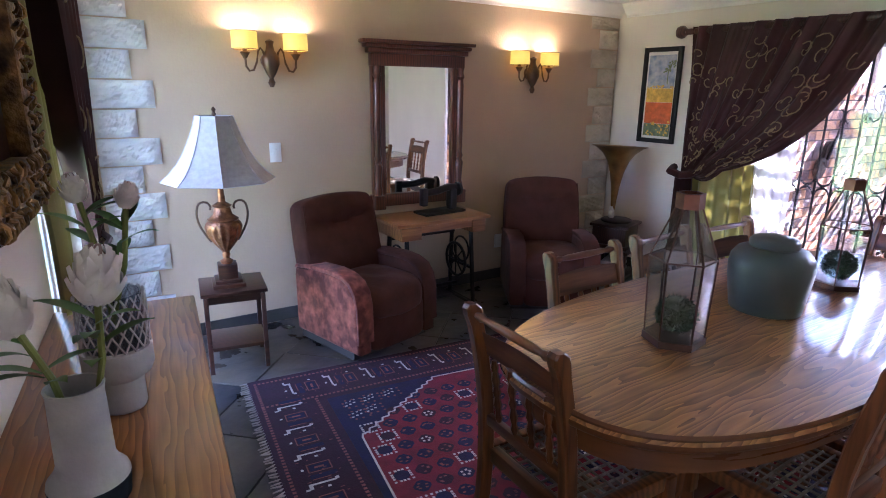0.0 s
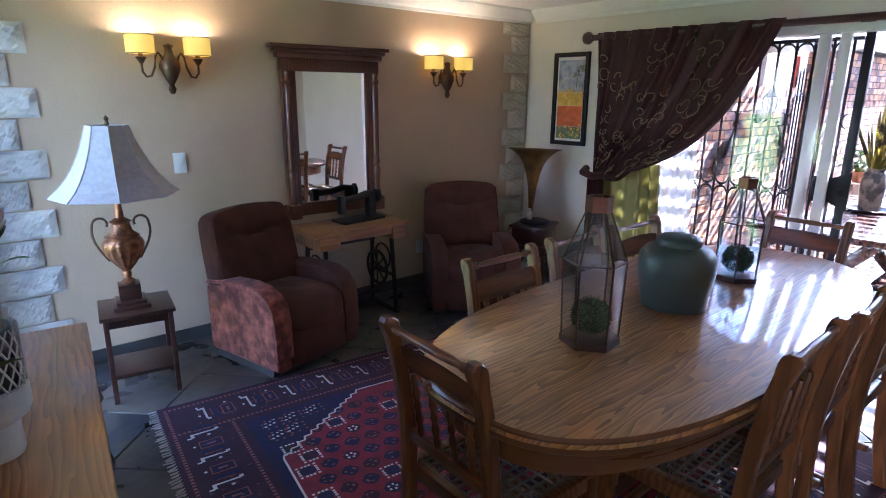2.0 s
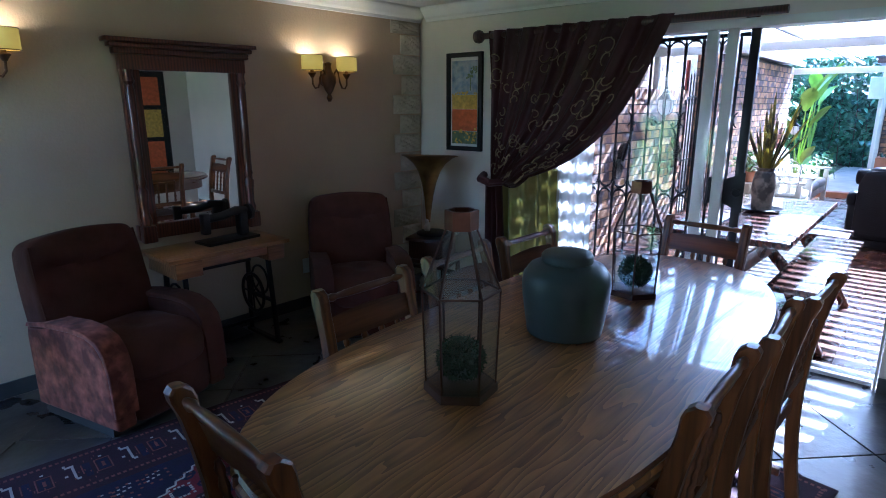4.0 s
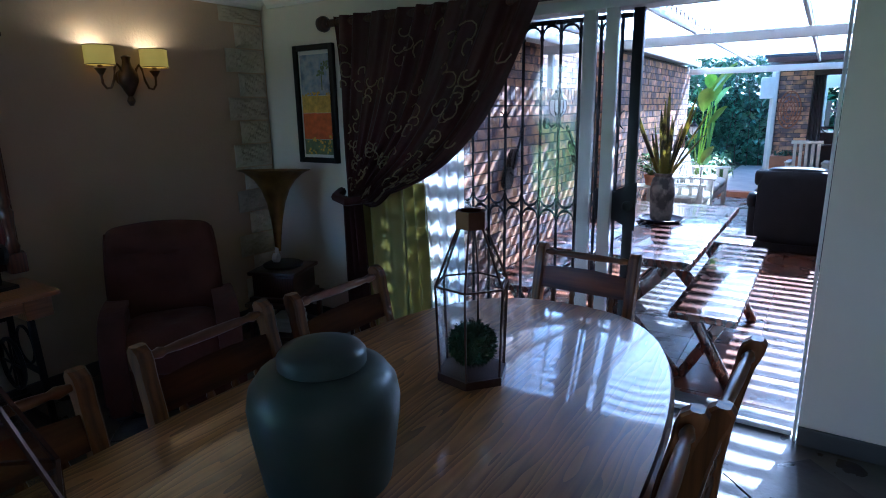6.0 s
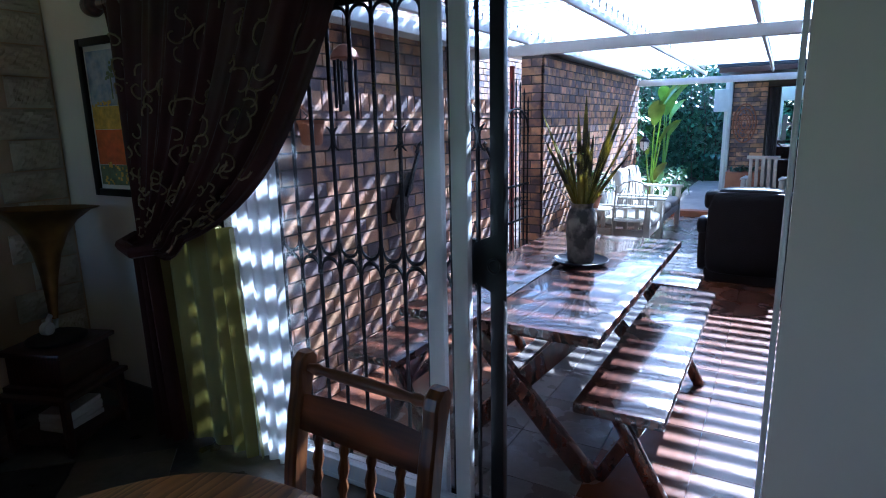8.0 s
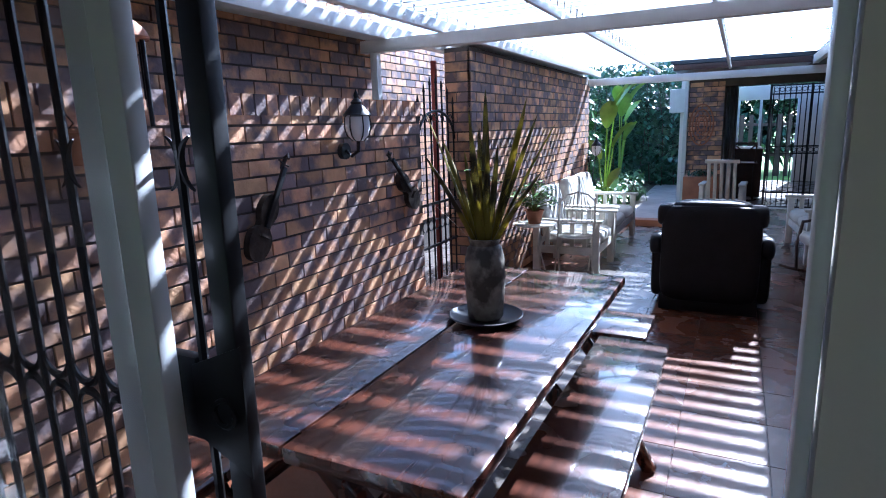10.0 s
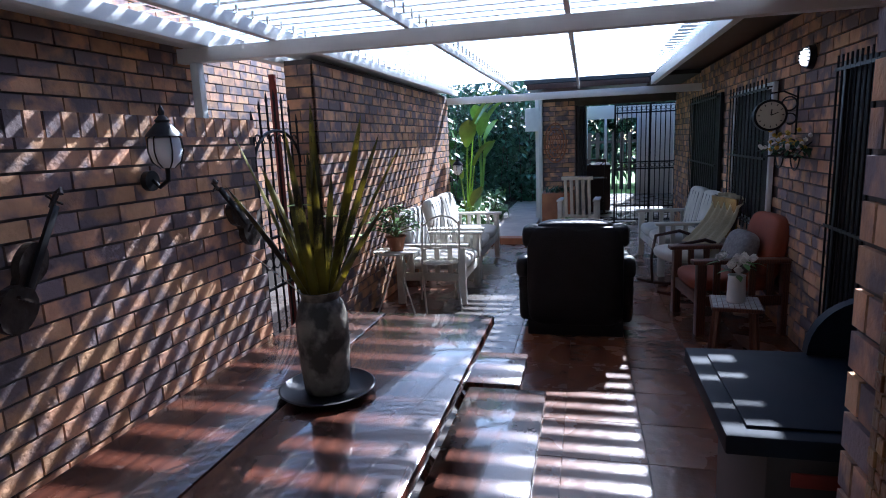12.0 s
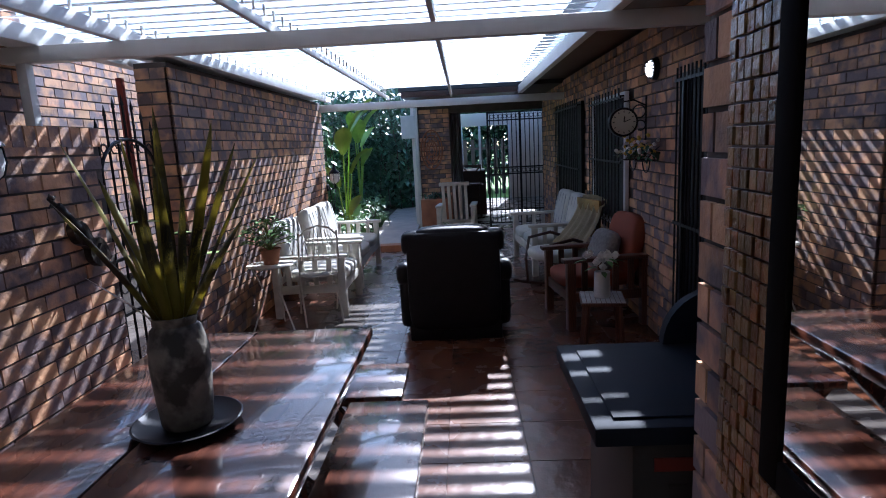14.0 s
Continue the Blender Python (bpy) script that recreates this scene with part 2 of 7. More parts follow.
GREENC = mat("lime_green_lining", (0.27, 0.25, 0.075), 0.6, var=0.15, scale=3, sheen=0.2)
let_light_through(GREENC, (0.30, 0.26, 0.05), 0.04)
VOILE = mat("white_voile", (0.7, 0.72, 0.74), 0.8, var=0.05)
let_light_through(VOILE, (0.75, 0.77, 0.8), 0.30)
MIRROR = mat("mirror_glass", (0.86, 0.87, 0.86), 0.01, metal=1.0, var=0.0, rvar=0.0)
GLASS = glass("clear_glass", (1, 1, 1), 0.97)
LGLASS = glass("lantern_glass", (0.9, 0.95, 1.0), 0.90, 0.03, 0.07)
WHITEP = mat("white_plastic", (0.75, 0.74, 0.70), 0.4, var=0.03)
CONCRETE = mat("pale_concrete", (0.42, 0.41, 0.39), 0.8, var=0.18, scale=9, bump=0.3, bump_scale=30)
TEAL = mat("teal_ceramic", (0.056, 0.076, 0.072), 0.42, var=0.2, scale=5, bump=0.2, bump_scale=12)
LEAF = mat("leaf_green", (0.10, 0.20, 0.045), 0.5, var=0.35, scale=8, island=0.35)
LEAFY = mat("bright_leaf", (0.20, 0.30, 0.04), 0.45, var=0.3, scale=5, island=0.3)
LEAFD = mat("dark_creeper", (0.075, 0.15, 0.09), 0.25, var=0.4, scale=4, island=0.5, spec=1.0)
# the yellow second colour paints light shining through the dark blades
AGAVE = mat("snake_plant", (0.042, 0.036, 0.019), 0.4, var=0.4, scale=7, colour2=(0.30, 0.25, 0.03), mix_scale=4.2, mix_sharp=0.04, island=0.3)
PETAL = mat("protea_petal", (0.74, 0.69, 0.63), 0.7, var=0.12, scale=20)
PETALD = mat("protea_petal_dark", (0.36, 0.24, 0.21), 0.7, var=0.2, scale=20)
STEM = mat("plant_stem", (0.20, 0.24, 0.05), 0.6, var=0.2)
MOSS = mat("moss_ball", (0.02, 0.05, 0.02), 0.9, var=0.4, scale=30, island=0.4)
RUGR = mat("rug_red", (0.17, 0.012, 0.022), 0.95, var=0.3, scale=14, bump=0.3, bump_scale=150)
RUGB = mat("rug_navy", (0.010, 0.009, 0.042), 0.95, var=0.3, scale=14, bump=0.3, bump_scale=150)
RUGP = mat("rug_plum", (0.030, 0.008, 0.018), 0.95, var=0.3, scale=14, bump=0.3, bump_scale=150)
RUGW = mat("rug_ivory", (0.52, 0.47, 0.42), 0.95, var=0.2, scale=20)
RUGO = mat("rug_rose", (0.20, 0.065, 0.055), 0.95, var=0.3, scale=20)
THONG = mat("seat_thong", (0.16, 0.13, 0.10), 0.7, var=0.2)
CUSHW = mat("cream_cushion", (0.55, 0.53, 0.48), 0.85, var=0.1, scale=6, bump=0.15)
CUSHS = mat("grey_stripe", (0.26, 0.27, 0.27), 0.85, var=0.1)
CUSHO = mat("rust_cushion", (0.26, 0.06, 0.025), 0.8, var=0.15)
THROW = mat("cream_throw", (0.55, 0.47, 0.30), 0.9, var=0.15, bump=0.6, bump_scale=60)
POTT = mat("stoneware_pot", (0.17, 0.148, 0.12), 0.5, var=0.45, scale=14, bump=0.5, bump_scale=25, colour2=(0.03, 0.025, 0.02), mix_scale=11, mix_sharp=0.06)
TERRAP = mat("terracotta_pot", (0.34, 0.14, 0.07), 0.8, var=0.2)
AMBER = mat("amber_mosaic", (0.20, 0.062, 0.013), 0.3, var=0.5, scale=30, obvar=0.5, coat=0.0, bump=0.4, bump_scale=60, colour2=(0.24, 0.14, 0.05), mix_scale=14, mix_sharp=0.1)
VIOLIN = mat("weathered_violin", (0.04, 0.03, 0.024), 0.36, metal=0.3, var=0.5, scale=20, bump=0.5, bump_scale=30)
STEELB = mat("blue_black_enamel", (0.008, 0.012, 0.02), 0.6, var=0.2, spec=0.12)
PAPERW = mat("paper_mount", (0.72, 0.71, 0.68), 0.7, var=0.03)
GRASS = mat("lawn", (0.12, 0.22, 0.04), 0.9, var=0.3, scale=4)
PAVING = mat("pale_paving", (0.45, 0.38, 0.32), 0.85, var=0.15, scale=4)
SOIL = mat("soil", (0.06, 0.04, 0.028), 0.95, var=0.3, bump=0.5)
REDP = mat("red_paint", (0.22, 0.03, 0.02), 0.5)
YELL = mat("yellow_petal", (0.6, 0.38, 0.04), 0.7, var=0.2)
BLUE = mat("picture_blue", (0.18, 0.25, 0.42), 0.5, var=0.3, scale=25, colour2=(0.5, 0.5, 0.55), mix_scale=20)
ORANGE = mat("picture_orange", (0.62, 0.13, 0.03), 0.5, var=0.25, scale=25)
YELLOWP = mat("picture_yellow", (0.65, 0.42, 0.06), 0.5, var=0.3, scale=30)
OLIVE = mat("picture_olive", (0.16, 0.20, 0.10), 0.5, var=0.3, scale=30)
LACE = mat("grey_lace", (0.22, 0.20, 0.19), 0.9, var=0.25, scale=40, bump=0.4)
EBONY = mat("black_stained_wood", (0.008, 0.006, 0.005), 0.85, var=0.3, scale=12, spec=0.04)
DARKGREY = mat("dark_void_grey", (0.035, 0.032, 0.03), 0.7)
CLOCKF = mat("clock_face", (0.55, 0.50, 0.40), 0.6, var=0.05)


# ---- mesh helpers ----
def box(bm, c, s, m=None, bev=0.0):
    mt = Matrix.Translation(c) @ Matrix.Diagonal((*s, 1))
    if m is not None:
        mt = m @ mt
    vs = bmesh.ops.create_cube(bm, size=1, matrix=mt)["verts"]
    if bev:
        es = list({e for v in vs for e in v.link_edges})
        bmesh.ops.bevel(bm, geom=es, offset=bev, segments=2, affect="EDGES", profile=0.5)
    return vs


def rod(bm, a, b, r0, r1=None, n=10, cap=True):
    a, b = Vector(a), Vector(b)
    d = b - a
    m = Matrix.Translation((a + b) / 2) @ d.to_track_quat("Z", "Y").to_matrix().to_4x4()
    bmesh.ops.create_cone(bm, cap_ends=cap, segments=n, radius1=r0, radius2=r0 if r1 is None else r1, depth=d.length, matrix=m)


def bar(bm, a, b, w, h, bev=0.0):
    """A square bar from a to b."""
    a, b = Vector(a), Vector(b)
    d = b - a
    m = Matrix.Translation((a + b) / 2) @ d.to_track_quat("Z", "Y").to_matrix().to_4x4()
    box(bm, (0, 0, 0), (w, h, d.length), m, bev)


def lathe(bm, prof, n=28, m=None, wave=None):
    rings = []
    for r, z in prof:
        ring = []
        for i in range(n):
            a = 2 * math.pi * i / n
            rr = r * (1 + (wave(a, z) if wave else 0))
            p = Vector((rr * math.cos(a), rr * math.sin(a), z))
            ring.append(bm.verts.new(m @ p if m is not None else p))
        rings.append(ring)
    for p, q in zip(rings, rings[1:]):
        for i in range(n):
            bm.faces.new((p[i], p[(i + 1) % n], q[(i + 1) % n], q[i]))
    if prof[0][0] > 1e-4:
        bm.faces.new(rings[0][::-1])
    if prof[-1][0] > 1e-4:
        bm.faces.new(rings[-1])


def tube(bm, pts, r, n=8, taper=1.0):
    pts = [Vector(p) for p in pts]
    prev = None
    for i, p in enumerate(pts):
        d = (pts[min(i + 1, len(pts) - 1)] - pts[max(i - 1, 0)]).normalized()
        q = d.to_track_quat("Z", "Y")
        rr = r * (1 + (taper - 1) * i / max(len(pts) - 1, 1))
        ring = [bm.verts.new(p + q @ Vector((rr * math.cos(2 * math.pi * k / n), rr * math.sin(2 * math.pi * k / n), 0))) for k in range(n)]
        if prev:
            off = min(range(n), key=lambda o: (prev[0].co - ring[o].co).length)
            ring = ring[off:] + ring[:off]
            for k in range(n):
                bm.faces.new((prev[k], prev[(k + 1) % n], ring[(k + 1) % n], ring[k]))
        else:
            bm.faces.new(ring[::-1])
        prev = ring
    bm.faces.new(prev)


def arc(c, r, a0, a1, n=14, ax="xz"):
    out = []
    for i in range(n + 1):
        a = radians(a0 + (a1 - a0) * i / n)
        u, v = r * math.cos(a), r * math.sin(a)
        out.append((c[0] + u, c[1], c[2] + v) if ax == "xz" else (c[0], c[1] + u, c[2] + v) if ax == "yz" else (c[0] + u, c[1] + v, c[2]))
    return out


def sheet(bm, f, nu, nv, thick=0.0):
    """A surface from f(u, v) with u and v from 0 to 1."""
    g = [[bm.verts.new(f(i / nu, j / nv)) for j in range(nv + 1)] for i in range(nu + 1)]
    fs = [bm.faces.new((g[i][j], g[i + 1][j], g[i + 1][j + 1], g[i][j + 1])) for i in range(nu) for j in range(nv)]
    if thick:
        bmesh.ops.solidify(bm, geom=fs, thickness=thick)


def prism(bm, outline, z0, z1, m=None):
    T = (lambda p: m @ Vector(p)) if m is not None else Vector
    lo = [bm.verts.new(T((x, y, z0))) for x, y in outline]
    hi = [bm.verts.new(T((x, y, z1))) for x, y in outline]
    n = len(lo)
    bm.faces.new(lo[::-1])
    bm.faces.new(hi)
    for i in range(n):
        bm.faces.new((lo[i], lo[(i + 1) % n], hi[(i + 1) % n], hi[i]))


def soft_box(bm, c, s, bulge=0.04, m=None, n=8, p=5.0):
    """A padded cushion: a box with rounded, swollen faces."""
    b2 = bmesh.new()
    bmesh.ops.create_cube(b2, size=2)
    bmesh.ops.subdivide_edges(b2, edges=b2.edges[:], cuts=n, use_grid_fill=True)
    vm = {}
    for v in b2.verts:
        q = v.co
        k = (abs(q.x) ** p + abs(q.y) ** p + abs(q.z) ** p) ** (1 / p)
        q = q / k
        r = 1 + bulge * (1 - min(1, (q.x * q.x + q.y * q.y + q.z * q.z) / 3))
        w = Vector((c[0] + q.x * s[0] / 2 * r, c[1] + q.y * s[1] / 2 * r, c[2] + q.z * s[2] / 2 * r))
        vm[v] = bm.verts.new(m @ w if m is not None else w)
    for fc in b2.faces:
        bm.faces.new([vm[v] for v in fc.verts])
    b2.free()


def mesh_of(bm, name, material, smooth=False):
    bmesh.ops.recalc_face_normals(bm, faces=bm.faces[:])
    me = bpy.data.meshes.new(name)
    bm.to_mesh(me)
    bm.free()
    me.materials.append(material)
    if smooth:
        for p in me.polygons:
            p.use_smooth = True
        me.set_sharp_from_angle(angle=radians(40))
    return me


def thing(name, label, category, group="", at=None, kind=""):
    ob = new(name)
    ob.empty_display_size = 0.1
    if at is not None:
        ob.matrix_basis = at
    return tagged(ob, label, category, group, kind)


def part(name, bm, material, parent, label="", smooth=True):
    ob = new(name, mesh_of(bm, name, material, smooth))
    ob.parent = parent
    return tagged(ob, label)


def solid(name, bm, material, label, category, kind="", at=None, smooth=False, group=""):
    ob = new(name, mesh_of(bm, name, material, smooth))
    if at is not None:
        ob.matrix_basis = at
    return tagged(ob, label, category, group, kind)


def B():
    return bmesh.new()


def boxes(*rows, bev=0.0):
    bm = B()
    for c, s in rows:
        box(bm, c, s, None, bev)
    return bm


def span(x0, x1, y0, y1, z0, z1):
    return ((x0 + x1) / 2, (y0 + y1) / 2, (z0 + z1) / 2), (x1 - x0, y1 - y0, z1 - z0)


rnd = random.Random(7)

# ---- structure: dining room ----
YW, XW, H = 3.90, 4.40, 2.22        # wall with the mirror, wall with the sliding door, ceiling
SKEW = -1.4                         # the mirror wall is not square to the door wall
JAMB = 0.462                        # edge of the door opening
F = -0.18                           # patio floor
HEAD = 1.93                         # head of the sliding door
NORTH = pose(0, 3.92, 0, 0, 0, SKEW)     # local x runs along the mirror wall, local y = 0 is its face


def on_north(x, off, z, turn=SKEW):
    return pose(x, 3.92 - 0.0244 * x - off, z, 0, 0, turn)


LEFT = pose(0.012, 1.5, 0, 0, 0, -8.0)   # the window wall stands askew

solid("floor", boxes(span(-3.0, XW + 0.10, -1.75, 0.2, -0.3, -0.012), span(-0.25, XW + 0.10, 0.2, YW + 0.1, -0.3, -0.012)), GROUT, "slate-tiled dining room floor with pale grout", "floor", "structure")
solid("ceiling", boxes(span(-3.1, XW + 0.12, -1.75, 0.2, H, H + 0.15), span(-0.30, XW + 0.12, 0.2, YW + 0.15, H, H + 0.15)), CEIL, "plain white painted ceiling", "ceiling", "structure")
solid("wall_north", boxes(span(0.10, XW + 0.12, 0, 0.15, -0.3, H)), TAN, "tan plastered wall with mirror and sconces", "wall", "structure", NORTH)
solid("wall_east", boxes(span(XW, XW + 0.12, 2.72, 3.808, -0.3, H), span(XW, XW + 0.12, JAMB, 2.72, HEAD, H)), WHITE_WALL, "white plastered wall round a sliding door", "wall", "structure")
solid("wall_east_return", boxes(span(XW - 0.13, XW - 0.09, -1.75, JAMB, -0.3, H), span(XW - 0.09, XW + 0.07, -1.75, 0.0, -0.3, H)), WHITE_WALL, "white plastered wall beside the door opening", "wall", "structure")
solid("wall_south", boxes(span(-3.0, XW, -1.75, -1.6, -0.3, H)), WHITE_WALL, "white plastered wall behind the walker", "wall", "structure")
solid("wall_far_west", boxes(span(-3.1, -2.95, -1.75, -1.35, -0.3, H), span(-3.1, -2.95, -0.15, 0.4, -0.3, H), span(-3.1, -2.95, -1.35, -0.15, -0.3, 0.4), span(-3.1, -2.95, -1.35, -0.15, 1.95, H)), WHITE_WALL, "white plastered end wall", "wall", "structure")
solid("wall_west_link", boxes(span(-3.0, -0.20, 0.05, 0.20, -0.3, H)), WHITE_WALL, "white plastered short wall", "wall", "structure")
# window wall, local y along the wall
W0, W1, WZ0, WZ1 = 0.95, 2.2, 0.0, 2.0
solid("wall_west", boxes(span(-0.18, 0, -1.4, W0, -0.3, H), span(-0.18, 0, W1, 2.6, -0.3, H), span(-0.18, 0, W0, W1, WZ1, H)), WHITE_WALL,
      "white plastered wall with a tall window", "wall", "structure", LEFT)
win = tagged(new("window_1"), "tall white window behind the tied-back curtains", "window", "", "structure")
win.matrix_basis = LEFT
part("window_frame", boxes(span(-0.14, -0.09, W0, W0 + 0.05, WZ0, WZ1), span(-0.14, -0.09, W1 - 0.05, W1, WZ0, WZ1), span(-0.14, -0.09, (W0 + W1) / 2 - 0.03, (W0 + W1) / 2 + 0.03, WZ0, WZ1),
                           span(-0.14, -0.09, W0, W1, WZ1 - 0.05, WZ1), span(-0.14, -0.09, W0, W1, WZ0, WZ0 + 0.05), bev=0.004), CHROME, win, "white aluminium window frame")
for a, b in ((W0, (W0 + W1) / 2), ((W0 + W1) / 2, W1)):
    p = part("pane", boxes(span(-0.116, -0.115, a + 0.04, b - 0.04, WZ0 + 0.05, WZ1 - 0.05)), GLASS, win, "clear glass pane", smooth=False)
    p.visible_shadow = False
lamp_at = LEFT @ Vector((-0.20, (W0 + W1) / 2, 1.05))
lamp_to = LEFT @ Vector((2.0, (W0 + W1) / 2, 0.85))
area_lamp("window_daylight", lamp_at, lamp_to, 1.2, 1.9, 0.16, (1.0, 0.92, 0.85))

# unseen window and area lamp, added to brighten the room from behind
fill_win = tagged(new("window_5"), "added unseen window for the fill light at the back", "window", "", "structure")
part("window_frame", boxes(span(-3.06, -3.0, -1.35, -1.30, 0.4, 1.95), span(-3.06, -3.0, -0.20, -0.15, 0.4, 1.95), span(-3.06, -3.0, -1.30, -0.20, 1.90, 1.95), span(-3.06, -3.0, -1.30, -0.20, 0.4, 0.45)), CHROME, fill_win)
area_lamp("back_fill_light", (-3.08, -0.75, 1.2), (1.0, 0.6, 0.9), 1.1, 1.5, 2.2, (1.0, 0.86, 0.73))

# cornice
def cornice_run(name, a, b, normal):
    bm = B()
    a, b, nrm = Vector(a), Vector(b), Vector(normal)
    prof = [(0, 0), (0.018, 0), (0.022, 0.02), (0.04, 0.035), (0.075, 0.075), (0.085, 0.09), (0.085, 0.105), (0, 0.105)]
    rings = [[bm.verts.new(q + nrm * u + Vector((0, 0, H - 0.107 + v))) for u, v in prof] for q in (a, b)]
    n = len(prof)
    for i in range(n):
        bm.faces.new((rings[0][i], rings[0][(i + 1) % n], rings[1][(i + 1) % n], rings[1][i]))
    bm.faces.new(rings[0][::-1])
    bm.faces.new(rings[1])
    solid(name, bm, CEIL, "white moulded plaster cornice", "cornice", "structure")


cornice_run("trim", (0.3, 3.911, 0), (XW - 0.002, 3.811, 0), (0, -1, 0))
cornice_run("trim_door_wall", (XW - 0.002, 3.725, 0), (XW - 0.002, JAMB, 0), (-1, 0, 0))
solid("baseboard_mirror_wall", boxes(span(0.4, XW - 0.02, -0.014, -0.002, 0, 0.085), bev=0.003), SKIRT, "dark slate skirting under the mirror wall", "skirting", "structure", NORTH)
solid("baseboard", boxes(span(XW - 0.014, XW - 0.002, 2.75, 3.79, 0, 0.085), bev=0.003), SKIRT, "dark slate skirting strip", "skirting", "structure")
solid("baseboard_door", boxes(span(XW - 0.145, XW - 0.132, -1.55, JAMB - 0.002, 0, 0.085), bev=0.003), SKIRT, "dark slate skirting strip beside the door", "skirting", "structure")


# ---- stone quoins on the tan wall ----
def quoins(name, x0, sides, z_top, material, label):
    ob = tagged(new(name), label, "stone trim", "", "structure")
    ob.matrix_basis = NORTH
    z, k = 0.0, 0
    while z < z_top - 0.05:
        h = 0.155
        w = 0.31 if k % 2 else 0.22
        w += rnd.uniform(-0.015, 0.015)
        a, b = (x0, x0 + w) if sides > 0 else (x0 - w, x0)
        bm = B()
        nx, nz = 16, 10
        r2 = random.Random(k * 13 + int(x0 * 100))
        hh = min(h - 0.008, z_top - z)
        def f(u, v):
            e = min(u, 1 - u, v, 1 - v)
            lump = 0.007 * math.sin(u * 7 + k * 2.1 + 2 * v) * math.cos(v * 6 + k) + 0.004 * math.sin(u * 19 + v * 23 + k * 5)
            d = 0.012 + (0.018 + lump + r2.uniform(-0.0035, 0.0045)) * min(1, e * 7)
            return Vector((a + (b - a) * u, -d, z + hh * v))
        sheet(bm, f, nx, nz)
        ed = [e for e in bm.edges if e.is_boundary]
        r = bmesh.ops.extrude_edge_only(bm, edges=ed)
        for v in r["geom"]:
            if isinstance(v, bmesh.types.BMVert):
                v.co.y = -0.002
        part("stone", bm, material, ob, smooth=False)
        z += h
        k += 1


quoins("stone_quoins_window", 0.42, 1, 2.12, STONE, "pale split-face stone quoins beside the window")
quoins("stone_quoins_corner", XW - 0.012, -1, 2.11, STONE_TAN, "tan painted split-stone quoins in the corner")

# ---- dining room things ----
def superellipse(a, b, p=2.7, n=72):
    out = []
    for i in range(n):
        t = 2 * math.pi * i / n
        c, s = math.cos(t), math.sin(t)
        out.append((a * math.copysign(abs(c) ** (2 / p), c), b * math.copysign(abs(s) ** (2 / p), s)))
    return out


def dining_table():
    tb = thing("dining_table", "large oval oak dining table with a glossy top", "dining table", at=pose(2.26, 1.185, 0))
    bm = B()
    rings = [(1.0, 0.742), (1.012, 0.75), (1.012, 0.762), (0.995, 0.768), (1.0, 0.775), (0.99, 0.783), (0.975, 0.784)]
    a, b = 1.115, 0.485
    loops = [[bm.verts.new((x, y, z)) for x, y in superellipse(a - (1 - k) * b, b * k)] for k, z in rings]
    for p, q in zip(loops, loops[1:]):
        for i in range(len(p)):
            bm.faces.new((p[i], p[(i + 1) % len(p)], q[(i + 1) % len(p)], q[i]))
    bm.faces.new(loops[0][::-1])
    bm.faces.new(loops[-1])
    top = part("tabletop", bm, OAK, tb, "polished oak top with cathedral grain")
    top.data.materials.append(RIM)
    for p in top.data.polygons:
        p.material_index = 0 if p.normal.z > 0.8 else 1
    bm = B()
    prism(bm, superellipse(a - 0.05, b - 0.05), 0.655, 0.741)
    part("apron", bm, RIM, tb)
    for s in (-1, 1):
        bm = B()
        lathe(bm, [(0.06, 0.10), (0.075, 0.14), (0.05, 0.2), (0.085, 0.33), (0.09, 0.42), (0.05, 0.52), (0.07, 0.6), (0.075, 0.655)], 20, Matrix.Translation((s * 0.55, 0, 0)))
        part("pedestal", bm, OAKZ, tb)
        for q in (-1, 1):
            bm = B()
            tube(bm, [(s * 0.55, 0, 0.22), (s * 0.56, q * 0.12, 0.2), (s * 0.57, q * 0.24, 0.1), (s * 0.57, q * 0.33, 0.04)], 0.035, 8, 0.8)
            part("foot", bm, OAKX, tb)
    bm = B()
    box(bm, (0, 0, 0.2), (1.0, 0.05, 0.09), None, 0.008)
    part("stretcher", bm, OAKX, tb)


dining_table()


def spindle(bm, x, y, z0, z1, k=1.0, lean=0.0):
    h = z1 - z0
    prof = [(0.007, 0), (0.012, 0.1), (0.008, 0.18), (0.013, 0.3), (0.008, 0.42), (0.013, 0.5), (0.008, 0.58), (0.013, 0.7), (0.008, 0.82), (0.012, 0.9), (0.007, 1)]
    m = Matrix.Translation((x, y, z0)) @ Matrix.Shear("XY", 4, (0, lean))
    lathe(bm, [(r * k, z * h) for r, z in prof], 8, m)


